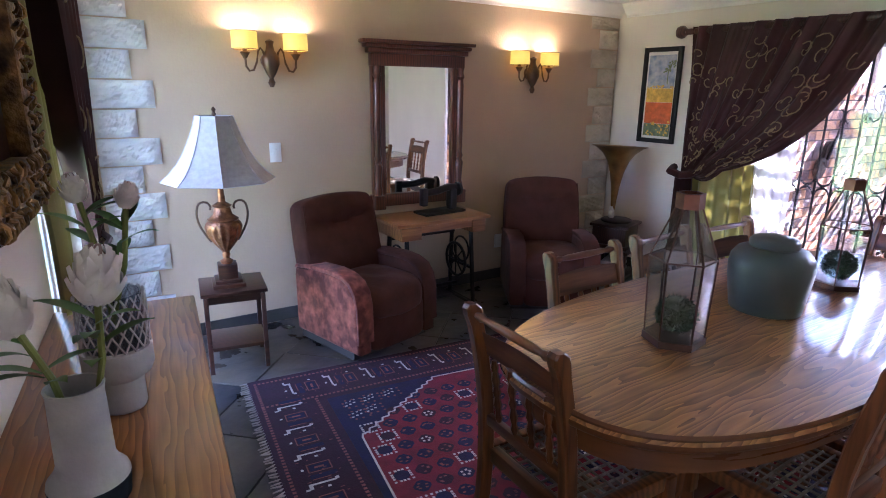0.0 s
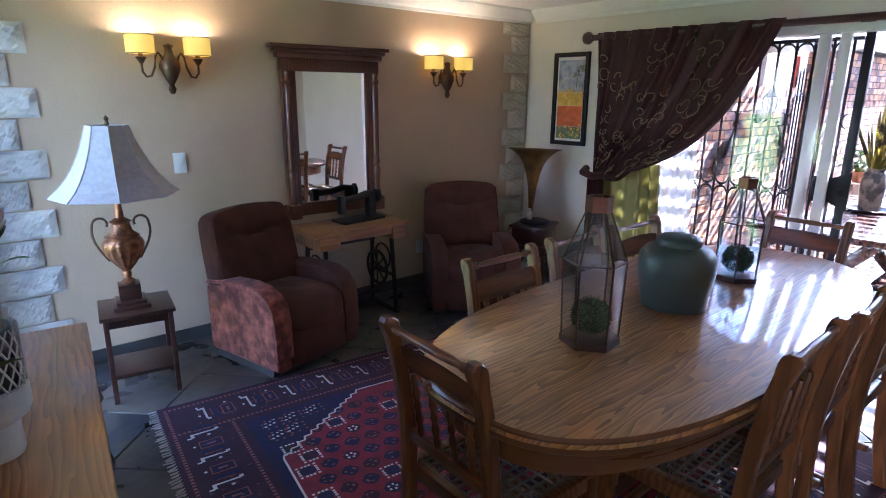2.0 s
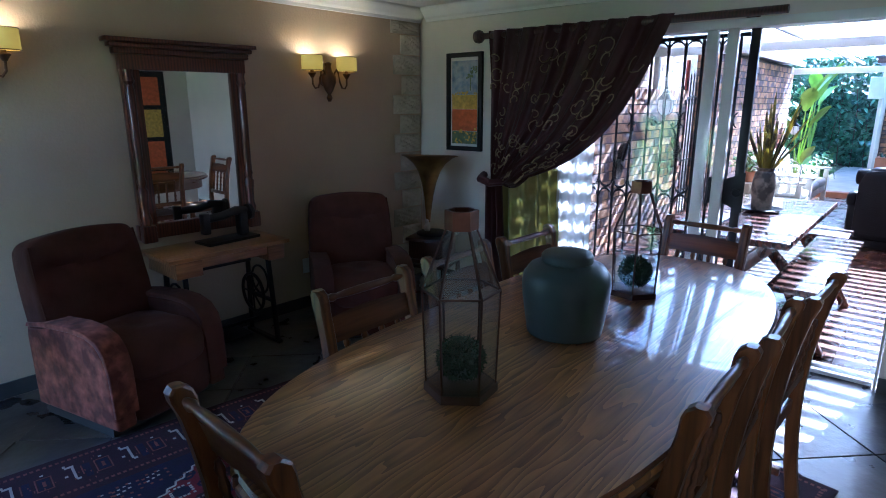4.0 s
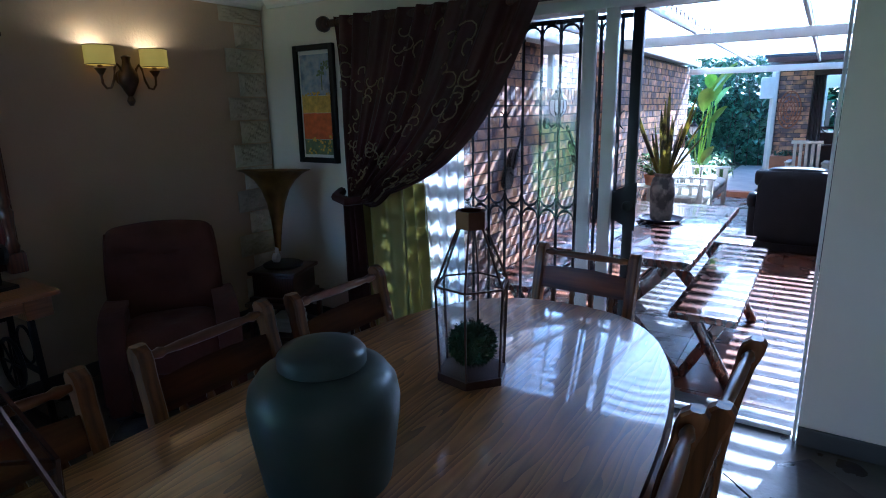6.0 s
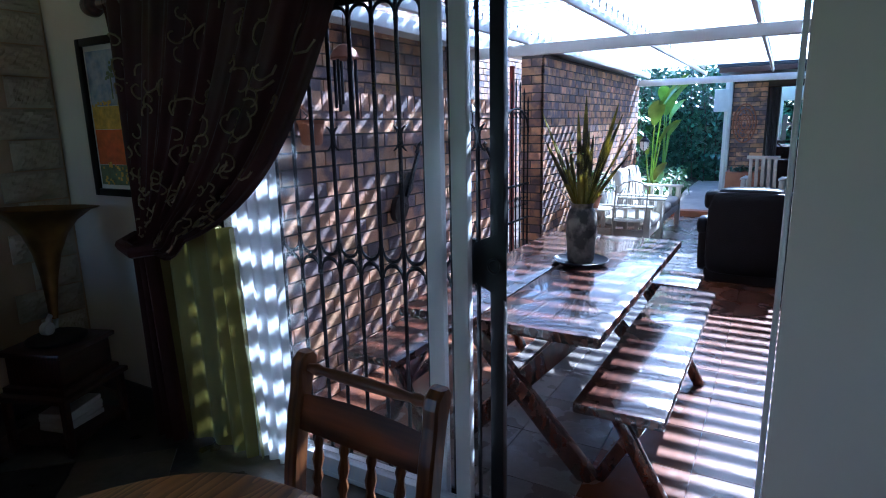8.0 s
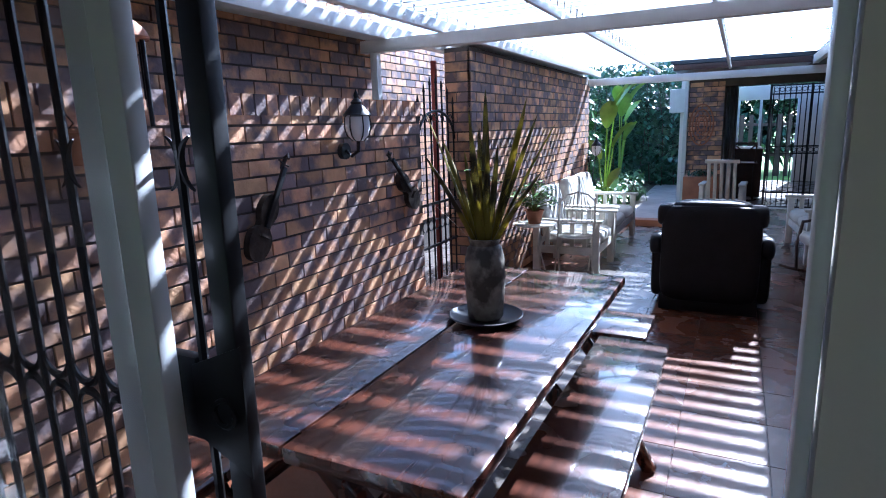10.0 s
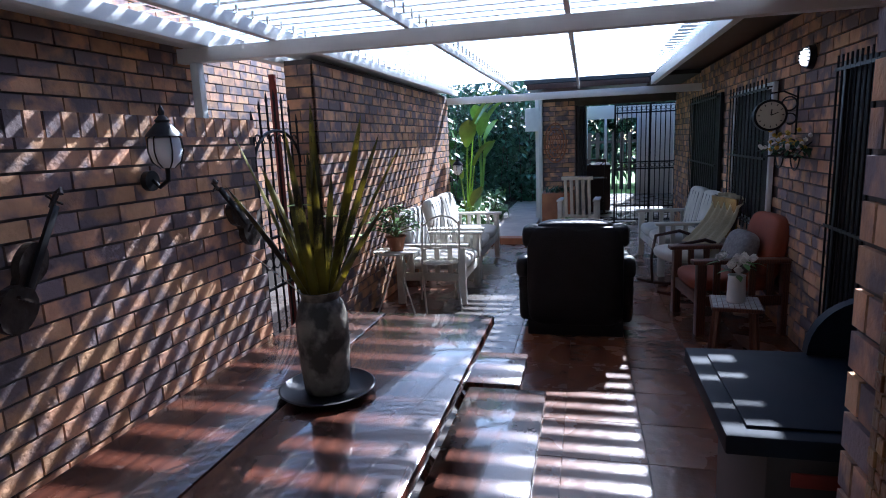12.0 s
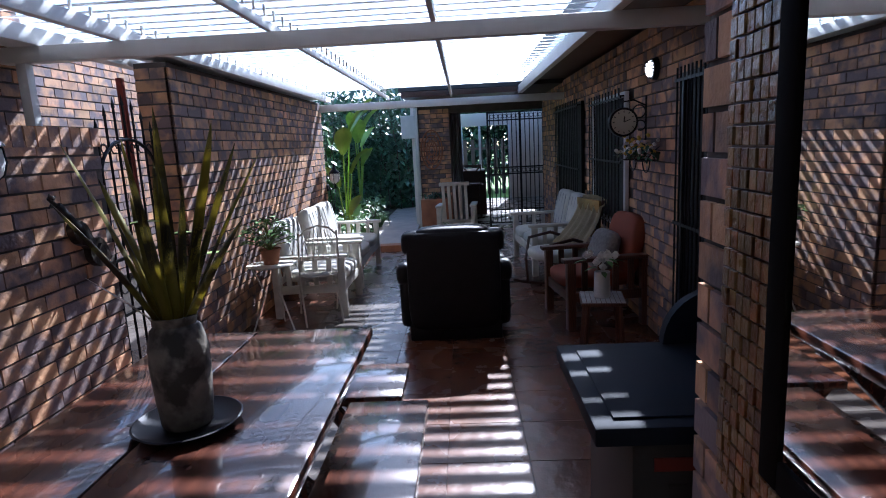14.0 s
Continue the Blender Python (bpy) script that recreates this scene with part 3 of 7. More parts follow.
def dining_chair(at):
    """Seat in the local xy plane, back on -y; faces +y."""
    ch = thing("dining_chair", "carved oak dining chair with a woven thong seat", "chair", "chairs round the dining table", at)
    w, d, sh, top = 0.36, 0.40, 0.45, 0.935
    def back_y(z):
        t = max(0, (z - sh) / (top - sh))
        return -d / 2 - 0.07 * t * t - (0.05 * ((sh - z) / sh) ** 2 if z < sh else 0)
    for s in (-1, 1):
        bm = B()
        x = s * (w / 2)
        prev = None
        zs = [0, 0.1, 0.2, 0.3, 0.4, 0.5, 0.6, 0.7, 0.8, 0.87, 0.905, 0.925, 0.937]
        for z in zs:
            y, hy = back_y(z), 0.021
            dz = 0.02 if z < 0.88 else 0.026 if z < 0.91 else 0.024 if z < 0.93 else 0.012
            ring = [bm.verts.new((x + a * 0.018, y + b * (dz if z > 0.87 else hy), z)) for a, b in ((-1, -1), (1, -1), (1, 1), (-1, 1))]
            if prev:
                for i in range(4):
                    bm.faces.new((prev[i], prev[(i + 1) % 4], ring[(i + 1) % 4], ring[i]))
            else:
                bm.faces.new(ring[::-1])
            prev = ring
        bm.faces.new(prev)
        bmesh.ops.bevel(bm, geom=[e for e in bm.edges if abs((e.verts[0].co - e.verts[1].co).z) > 0.005], offset=0.005, segments=1, affect="EDGES")
        part("back_post", bm, OAKZ, ch, smooth=False)
        bm = B()
        lathe(bm, [(0.016, 0), (0.02, 0.05), (0.014, 0.09), (0.022, 0.17), (0.016, 0.24), (0.022, 0.3), (0.02, 0.33)], 10, Matrix.Translation((s * 0.19, d / 2 - 0.02, 0)))
        box(bm, (s * 0.19, d / 2 - 0.02, 0.39), (0.042, 0.042, 0.12), None, 0.004)
        part("front_leg", bm, OAKZ, ch)
    bm = B()
    y = back_y(0.905)
    L = w - 0.03
    m = Matrix.Translation((-L / 2, y, 0.905)) @ Matrix.Rotation(radians(90), 4, "Y")
    lathe(bm, [(0.008, 0), (0.014, 0.03), (0.009, 0.045), (0.012, 0.08), (0.0135, L / 2), (0.012, L - 0.08), (0.009, L - 0.045), (0.014, L - 0.03), (0.008, L)], 12, m)
    part("top_rail", bm, OAKX, ch)
    bm = B()
    sheet(bm, lambda u, v: Vector(((u - 0.5) * L, back_y(0.76 + 0.1 * v) + 0.008, 0.775 + (0.075 + 0.012 * math.sin(math.pi * u)) * v)), 8, 2, 0.018)
    part("crest_board", bm, OAKX, ch, smooth=False)
    bm = B()
    box(bm, (0, back_y(0.56), 0.56), (L, 0.022, 0.035), None, 0.004)
    part("lower_rail", bm, OAKX, ch)
    for i in range(4):
        bm = B()
        x = (i - 1.5) * L / 4.4
        y0, y1 = back_y(0.575), back_y(0.775)
        spindle(bm, x, y0, 0.575, 0.78, 1.0, (y1 - y0) / 0.2)
        part("spindle", bm, OAKZ, ch)
    for c, s in (((0, d / 2 - 0.01, 0.43), (0.38, 0.035, 0.05)), ((0, -d / 2 + 0.02, 0.43), (0.33, 0.03, 0.05)), ((-0.185, 0, 0.43), (0.035, 0.38, 0.05)), ((0.185, 0, 0.43), (0.035, 0.38, 0.05))):
        bm = B()
        box(bm, c, s, None, 0.006)
        part("seat_rail", bm, OAKX, ch)
    bm = B()
    for i in range(11):
        u = -0.16 + 0.032 * i
        rod(bm, (u, -0.18, 0.447 + 0.004 * (i % 2)), (u, 0.18, 0.447 - 0.004 * (i % 2)), 0.0045, n=5)
        rod(bm, (-0.175, u, 0.447 - 0.004 * (i % 2)), (0.175, u, 0.447 + 0.004 * (i % 2)), 0.0045, n=5)
    tagged(part("woven_seat", bm, THONG, ch, "criss-cross woven hide thong seat"), kind="stuff")
    for c, s in (((0, d / 2 - 0.02, 0.2), (0.36, 0.022, 0.03)), ((-0.185, 0, 0.14), (0.022, 0.37, 0.03)), ((0.185, 0, 0.14), (0.022, 0.37, 0.03))):
        bm = B()
        box(bm, c, s, None, 0.004)
        part("stretcher", bm, OAKX, ch)
    return ch


first = dining_chair(pose(1.39, 1.28, 0, 0, 0, -93))
for x, y, a in ((1.87, 1.475, 180), (2.375, 1.49, 182), (2.80, 1.46, 178), (1.90, 0.92, 0), (2.34, 0.90, 2), (2.76, 0.86, -3), (3.31, 1.215, 86)):
    copy_thing(first, pose(x, y, 0, 0, 0, a))


def lantern(x, y, turn, label, tall=1.0):
    ln = thing("glass_lantern", label, "lantern", "lanterns on the dining table", pose(x, y, 0.786, 0, 0, turn) @ Matrix.Diagonal((1, 1, tall, 1)))
    R0, R1, R2, z1, z2, z3 = 0.086, 0.094, 0.036, 0.262, 0.41, 0.455
    P = lambda r, k, z: Vector((r * math.cos(math.pi / 3 * k), r * math.sin(math.pi / 3 * k), z))
    bm = B()
    prism(bm, [(P(R0 + 0.006, k, 0).x, P(R0 + 0.006, k, 0).y) for k in range(6)], 0, 0.022)
    part("base", bm, DARKCOP, ln, "hexagonal copper base", smooth=False)
    bm = B()
    for k in range(6):
        bar(bm, P(R0, k, 0.02), P(R1, k, z1), 0.0045, 0.0045)
        bar(bm, P(R1, k, z1), P(R2, k, z2), 0.0045, 0.0045)
        bar(bm, P(R1, k, z1), P(R1, k + 1, z1), 0.0045, 0.0045)
    part("frame", bm, DARKCOP, ln, "thin dark copper edging", smooth=False)
    for k in range(6):
        bm = B()
        bm.faces.new([bm.verts.new(p) for p in (P(R0 * 0.985, k, 0.022), P(R0 * 0.985, k + 1, 0.022), P(R1 * 0.985, k + 1, z1), P(R1 * 0.985, k, z1))])
        bm.faces.new([bm.verts.new(p) for p in (P(R1 * 0.985, k, z1), P(R1 * 0.985, k + 1, z1), P(R2 * 0.985, k + 1, z2), P(R2 * 0.985, k, z2))])
        o = part("pane", bm, LGLASS, ln, smooth=False)
        o.visible_shadow = False
    bm = B()
    lathe(bm, [(R2 - 0.004, z2), (R2 + 0.004, z2), (R2 + 0.004, z3), (R2 - 0.004, z3), (R2 - 0.004, z2)], 6)
    bmesh.ops.delete(bm, geom=[f for f in bm.faces if len(f.verts) > 4], context="FACES_ONLY")
    part("collar", bm, COPPER, ln, "open copper collar", smooth=False)
    return ln


def moss_ball(x, y, z, r):
    bm = B()
    rr = random.Random(5)
    for i in range(900):
        d = Vector((rr.gauss(0, 1), rr.gauss(0, 1), rr.gauss(0, 1))).normalized()
        t = d.orthogonal().normalized() * r * 0.05
        d2 = (d + Vector((rr.uniform(-.5, .5), rr.uniform(-.5, .5), rr.uniform(-.5, .5)))).normalized()
        a = d * r * 0.86
        q = a + d2 * r * rr.uniform(0.12, 0.26)
        bm.faces.new([bm.verts.new(p + Vector((0, 0, r))) for p in (a - t, a + t, q)])
    bmesh.ops.create_icosphere(bm, subdivisions=2, radius=r * 0.9, matrix=Matrix.Translation((0, 0, r)))
    solid("moss_ball", bm, MOSS, "dark green clipped moss ball inside a lantern", "moss ball", at=pose(x, y, z))


lantern(1.705, 1.21, 8, "tall hexagonal copper and glass lantern on the table")
lantern(2.715, 1.19, 20, "tall hexagonal copper and glass lantern near the door", 0.93)
moss_ball(1.705, 1.21, 0.81, 0.062)
moss_ball(2.715, 1.19, 0.81, 0.062)

jar = thing("lidded_jar", "squat teal ceramic jar with a domed lid", "jar", at=pose(2.215, 1.205, 0.786))
bm = B()
lathe(bm, [(0.105, 0), (0.115, 0.004), (0.122, 0.05), (0.132, 0.12), (0.135, 0.16), (0.13, 0.19), (0.112, 0.215), (0.085, 0.226)], 48)
part("jar_body", bm, TEAL, jar)
bm = B()
lathe(bm, [(0.074, 0.224), (0.078, 0.228), (0.078, 0.246), (0.07, 0.256), (0.04, 0.264), (0.002, 0.267)], 40)
part("lid", bm, TEAL, jar)


SIDEWAYS = Matrix(((0, 0, 1, 0), (1, 0, 0, 0), (0, 1, 0, 0), (0, 0, 0, 1)))   # outline in y and z, depth along x


def rounded_prism(outline, x0, x1, soft):
    bm = B()
    prism(bm, outline, x0, x1, SIDEWAYS)
    bmesh.ops.recalc_face_normals(bm, faces=bm.faces[:])
    rim = [e for e in bm.edges if abs(e.verts[0].co.x - e.verts[1].co.x) < 1e-5]
    bmesh.ops.bevel(bm, geom=rim, offset=soft, segments=3, affect="EDGES", profile=0.5, clamp_overlap=True)
    return bm


def recliner(at, label, side):
    """Faces local +y; high padded back, rolled arms, padded footrest."""
    rc = thing("recliner", label, "armchair", "brown recliners", at)
    bm = B()
    m = pose(0.02, -0.12, 0.34, 12)
    soft_box(bm, (0, -0.03, 0.26), (0.56, 0.17, 0.55), 0.05, None, 28, 10)
    for v in bm.verts:
        x, y, z = v.co
        v.co.x *= 1 - 0.06 * max(0, (z - 0.1) / 0.45) ** 2
        if y > -0.03:
            dip = 0.375 + 0.05 * (x / 0.28) ** 2
            v.co.y -= 0.026 * math.exp(-((z - dip) / 0.018) ** 2) * (1 - min(1, abs(x) / 0.24) ** 4)
            v.co.y += 0.03 * math.exp(-((z - 0.46) / 0.06) ** 2) * (1 - min(1, abs(x) / 0.27) ** 4)
            v.co.y += 0.02 * math.exp(-((z - 0.14) / 0.10) ** 2) * (1 - min(1, abs(x) / 0.27) ** 4)
            v.co.y += 0.005 * math.sin(x * 31 + z * 9) * math.cos(z * 23 - x * 13)
        if z > 0.5:
            v.co.z += 0.010 * math.cos(x * 9)
        v.co = m @ v.co
    part("backrest", bm, VELVET, rc)
    for s in (-1, 1):
        bm = B()
        tube(bm, [m @ Vector((s * 0.272 * (1 - 0.06 * max(0, (z - 0.1) / 0.45) ** 2), 0.045, z)) for z in (0.02, 0.12, 0.22, 0.32, 0.42, 0.5)], 0.006, 6)
        part("back_piping", bm, VELVET, rc)
    bm = B()
    soft_box(bm, (0, 0.13, 0.335), (0.41, 0.46, 0.17), 0.16, None, 18, 5)
    for v in bm.verts:
        v.co.z += 0.006 * math.sin(v.co.x * 27 + 2) * math.cos(v.co.y * 24)
        v.co.z -= 0.03 * max(0, (v.co.y - 0.2) / 0.16) ** 2
    part("seat_cushion", bm, VELVET, rc)
    bm = B()
    soft_box(bm, (0, 0.315, 0.165), (0.40, 0.07, 0.24), 0.12, None, 10, 8)
    for v in bm.verts:
        v.co.y -= 0.010 * math.exp(-(v.co.x / 0.012) ** 2)
    part("footrest", bm, VELVET, rc)
    arm = [(-0.26, 0.05), (-0.265, 0.40), (-0.255, 0.455), (-0.10, 0.475), (0.10, 0.485), (0.20, 0.478), (0.27, 0.452), (0.312, 0.40), (0.332, 0.32), (0.342, 0.20), (0.345, 0.05)]
    for s in (-1, 1):
        a, b = sorted((s * 0.205, s * 0.312))
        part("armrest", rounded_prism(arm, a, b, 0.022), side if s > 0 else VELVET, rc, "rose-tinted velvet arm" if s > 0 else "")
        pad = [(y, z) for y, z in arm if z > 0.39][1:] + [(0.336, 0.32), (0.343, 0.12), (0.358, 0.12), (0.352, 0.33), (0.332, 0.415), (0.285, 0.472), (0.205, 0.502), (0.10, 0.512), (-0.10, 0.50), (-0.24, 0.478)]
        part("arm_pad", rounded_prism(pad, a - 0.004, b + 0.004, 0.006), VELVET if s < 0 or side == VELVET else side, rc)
    part("base", boxes(span(-0.29, 0.29, -0.24, 0.28, 0.0, 0.06)), DARKGREY, rc)
    return rc


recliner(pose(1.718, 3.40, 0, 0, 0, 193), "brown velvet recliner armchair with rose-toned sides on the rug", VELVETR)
recliner(pose(3.20, 3.30, 0, 0, 0, 147), "dark brown velvet recliner armchair beside the socket", VELVET)

# sewing machine table
sw = thing("sewing_table", "oak treadle table on black cast-iron legs", "sewing table", at=pose(2.36, 3.60, 0, 0, 0, SKEW) @ Matrix.Diagonal((0.93, 0.93, 0.922, 1)))
part("tabletop", boxes(span(-0.40, 0.40, -0.22, 0.20, 0.70, 0.725), bev=0.004), PINE, sw)
part("drawer_box", boxes(span(-0.36, -0.2, -0.21, 0.18, 0.60, 0.699), bev=0.004), PINE, sw)
part("drawer_box", boxes(span(0.24, 0.36, -0.21, 0.18, 0.60, 0.699), bev=0.004), PINE, sw)
part("front_apron", boxes(span(-0.198, 0.238, -0.2, -0.18, 0.645, 0.699)), PINE, sw)
for s in (-1, 1):
    bm = B()
    for q in (-1, 1):
        bar(bm, (s * 0.28, q * 0.13, 0.6), (s * 0.29, q * 0.17, 0.0), 0.03, 0.022, 0.004)
    bar(bm, (s * 0.285, -0.15, 0.3), (s * 0.285, 0.15, 0.3), 0.02, 0.02)
    tube(bm, arc((s * 0.285, 0, 0.42), 0.1, 0, 360, 20, "yz"), 0.008, 6)
    bar(bm, (s * 0.288, -0.2, 0.012), (s * 0.288, 0.2, 0.012), 0.03, 0.02)
    part("iron_leg", bm, IRON, sw, "black cast-iron leg frame")
bm = B()
bar(bm, (-0.28, 0.05, 0.13), (0.28, 0.05, 0.13), 0.02, 0.02)
part("crossbar", bm, IRON, sw)
bm = B()
bar(bm, (-0.28, 0.1, 0.55), (0.28, 0.1, 0.55), 0.02, 0.02)
part("crossbar", bm, IRON, sw)
bm = B()
tube(bm, arc((0.2, -0.05, 0.36), 0.13, 0, 360, 28, "yz"), 0.011, 7)
for k in range(4):
    a = math.pi / 4 * k
    rod(bm, (0.2, -0.05 + 0.13 * math.cos(a), 0.36 + 0.13 * math.sin(a)), (0.2, -0.05 - 0.13 * math.cos(a), 0.36 - 0.13 * math.sin(a)), 0.006, n=6)
part("flywheel", bm, IRON, sw, "spoked black iron flywheel")
part("treadle", boxes(span(-0.16, 0.12, -0.15, 0.12, 0.10, 0.118), bev=0.003), IRON, sw)

sm = thing("sewing_machine", "old black iron sewing machine on the oak table", "sewing machine", at=pose(2.47, 3.63, 0.670, 0, 0, 4))
part("bed", boxes(span(-0.19, 0.16, -0.08, 0.08, 0, 0.018), bev=0.004), IRON, sm)
bm = B()
soft_box(bm, (0.09, 0, 0.09), (0.06, 0.065, 0.17), 0.0, None, 4, 5)
part("pillar", bm, IRON, sm)
bm = B()
tube(bm, [(0.12, 0, 0.165), (0.05, 0, 0.175), (-0.04, 0, 0.155), (-0.13, 0, 0.15), (-0.155, 0, 0.145)], 0.028, 12, 0.85)
part("arm", bm, IRON, sm)
part("needle_head", boxes(span(-0.18, -0.135, -0.025, 0.025, 0.06, 0.185), bev=0.008), IRON, sm)
bm = B()
rod(bm, (0.135, 0, 0.155), (0.155, 0, 0.155), 0.048, n=24)
part("handwheel", bm, IRON, sm, "dark iron handwheel")

# wall mirror
mr = thing("wall_mirror", "tall mirror in a carved mahogany frame with columns", "mirror", at=on_north(2.39, 0.020, 0, -3.7))
def vbox(x0, x1, y0, y1, z0, z1, b=0.004):
    return boxes(span(x0, x1, y0, y1, z0, z1), bev=b)
part("side_rail", vbox(-0.355, -0.262, -0.05, 0, 0.74, 1.70), MAHOG, mr)
part("side_rail", vbox(0.262, 0.355, -0.05, 0, 0.74, 1.70), MAHOG, mr)
part("top_rail", vbox(-0.36, 0.36, -0.055, 0, 1.66, 1.74), MAHOG, mr)
part("bottom_rail", vbox(-0.37, 0.37, -0.055, 0, 0.715, 0.80), MAHOG, mr)
bm = boxes(span(-0.385, 0.385, -0.062, 0, 1.741, 1.775), span(-0.405, 0.405, -0.075, 0, 1.776, 1.80), span(-0.43, 0.43, -0.09, 0, 1.801, 1.825), bev=0.006)
part("cornice", bm, MAHOG, mr, "stepped mahogany cornice")
for s in (-1, 1):
    bm = B()
    lathe(bm, [(0.026, 0.80), (0.032, 0.83), (0.02, 0.87), (0.026, 0.95), (0.03, 1.0), (0.018, 1.02), (0.028, 1.05), (0.018, 1.08), (0.022, 1.12), (0.024, 1.55), (0.018, 1.58), (0.03, 1.6), (0.02, 1.63), (0.026, 1.66)], 14, Matrix.Translation((s * 0.325, -0.055, 0)))
    part("column", bm, MAHOG, mr, "turned mahogany half-column")
    part("bracket", vbox(s * 0.325 - 0.04, s * 0.325 + 0.04, -0.1, 0, 0.70, 0.80, 0.01), MAHOG, mr)
bm = boxes(span(-0.262, 0.262, -0.03, -0.006, 0.80, 1.66))
part("glass", bm, MIRROR, mr, "silvered mirror glass", smooth=False)


def sconce(x, z0):
    sc = thing("wall_sconce", "bronze two-arm wall sconce with lit amber shades", "wall lamp", "sconces on the tan wall", on_north(x, 0.002, z0))
    bm = B()
    lathe(bm, [(0.01, -0.14), (0.022, -0.115), (0.012, -0.09), (0.03, -0.06), (0.052, -0.01), (0.052, 0.03), (0.026, 0.07), (0.02, 0.10), (0.026, 0.12), (0.008, 0.13)], 18, Matrix.Translation((0, -0.055, 0)))
    rod(bm, (0, -0.05, 0.01), (0, 0, 0.01), 0.03, 0.045, 14)
    part("backplate", bm, BRONZE, sc)
    for s in (-1, 1):
        bm = B()
        p = [(0.03, 0.0), (0.045, 0.06), (0.06, 0.08), (0.075, 0.06), (0.085, 0.0), (0.105, -0.045), (0.13, -0.05), (0.148, -0.025), (0.15, 0.02), (0.15, 0.05)]
        tube(bm, [(s * u, -0.07, v) for u, v in p], 0.0065, 7)
        part("arm", bm, BRONZE, sc)
        bm = B()
        lathe(bm, [(0.01, 0.02), (0.022, 0.04), (0.03, 0.052), (0.012, 0.06), (0.014, 0.10)], 14, Matrix.Translation((s * 0.15, -0.07, 0)))
        part("candle_cup", bm, BRONZE, sc)
        bm = B()
        m = Matrix.Translation((s * 0.15, -0.075, 0))
        lathe(bm, [(0.072, 0.07), (0.072, 0.168), (0.069, 0.168), (0.069, 0.07), (0.072, 0.07)], 26, m)
        sh = part("shade", bm, SCSHADE, sc, "glowing amber drum shade with a dark rim")
        for z in (0.07, 0.168):
            bm = B()
            tube(bm, arc((s * 0.15, -0.075, z), 0.0725, 0, 360, 26, "xy"), 0.0025, 5)
            part("trim", bm, BRONZE, sc)
        bm = B()
        bmesh.ops.create_uvsphere(bm, u_segments=10, v_segments=8, radius=0.02, matrix=Matrix.Translation((s * 0.15, -0.075, 0.115)))
        part("bulb", bm, BULB, sc, "glowing bulb")
        d = bpy.data.lights.new("sconce_bulb", "POINT")
        d.energy, d.color, d.shadow_soft_size = 0.15, (1.0, 0.79, 0.44), 0.025
        o = new("sconce_bulb", d)
        o.location = on_north(x + s * 0.15, 0.077, z0 + 0.15).to_translation()
    return sc


sconce(1.37, 1.655)
sconce(3.41, 1.632)

sp = thing("light_switch", "white light switch plate on the tan wall", "light switch", at=on_north(1.38, 0.002, 1.12))
part("plate", vbox(-0.036, 0.036, -0.01, 0, -0.06, 0.06, 0.003), WHITEP, sp)
part("rocker", vbox(-0.01, 0.01, -0.016, -0.011, -0.02, 0.02, 0.002), WHITEP, sp)
so = thing("wall_socket", "white wall socket with a plug and hanging cord", "socket", at=on_north(3.19, 0.002, 0.32))
part("plate", vbox(-0.055, 0.055, -0.012, 0, -0.055, 0.055, 0.003), WHITEP, so)
part("plug", vbox(0.0, 0.04, -0.05, -0.013, -0.035, 0.01, 0.006), WHITEP, so)
bm = B()
tube(bm, [(0.02, -0.045, -0.03), (0.025, -0.05, -0.12), (0.06, -0.05, -0.22), (0.03, -0.04, -0.26), (0.01, -0.04, -0.2), (0.0, -0.03, -0.05)], 0.004, 6)
part("cord", bm, WHITEP, so)

# side table with lamp
stb = thing("side_table", "small dark wooden side table with a lower shelf", "side table", at=pose(0.945, 3.43, 0, 0, 0, -10))
part("tabletop", boxes(span(-0.17, 0.17, -0.16, 0.16, 0.445, 0.465), bev=0.004), DARKW, stb)
part("apron", boxes(span(-0.15, 0.15, -0.14, 0.14, 0.40, 0.444)), DARKW, stb)
part("shelf", boxes(span(-0.15, 0.15, -0.14, 0.14, 0.13, 0.15), bev=0.003), DARKW, stb)
for a in (-1, 1):
    for b in (-1, 1):
        part("leg", boxes(span(a * 0.145 - 0.012, a * 0.145 + 0.012, b * 0.135 - 0.012, b * 0.135 + 0.012, 0, 0.44), bev=0.003), DARKW, stb)

tl = thing("table_lamp", "bronze urn table lamp with a grey silk panelled shade", "table lamp", at=pose(0.925, 3.42, 0.467, 0, 0, -10))
part("plinth", boxes(span(-0.085, 0.085, -0.085, 0.085, 0, 0.02), span(-0.07, 0.07, -0.07, 0.07, 0.021, 0.04), span(-0.05, 0.05, -0.05, 0.05, 0.041, 0.12), bev=0.004), DARKW, tl, "stepped dark plinth")
bm = B()
fl = lambda a, z: 0.05 * math.cos(14 * a) if 0.2 < z < 0.34 else 0.0
lathe(bm, [(0.03, 0.121), (0.034, 0.135), (0.016, 0.15), (0.022, 0.17), (0.018, 0.185), (0.045, 0.22), (0.082, 0.275), (0.092, 0.325), (0.09, 0.345), (0.075, 0.36), (0.08, 0.368), (0.05, 0.39), (0.04, 0.43), (0.05, 0.44), (0.02, 0.46), (0.012, 0.56)], 56, None, fl)
part("urn", bm, COPPERED, tl, "leaf-embossed coppered urn")
for s in (-1, 1):
    bm = B()
    tube(bm, [(s * (0.068 + 0.06 * math.sin(math.pi * 0.62 * t / 12)), 0, 0.245 + 0.185 * t / 12) for t in range(13)] + [(s * (0.09 + 0.032 * math.cos(a * 0.4)), 0, 0.432 + 0.03 * math.sin(a * 0.4)) for a in range(1, 10)], 0.006, 8)
    part("handle", bm, BRONZE, tl)
bm = B()
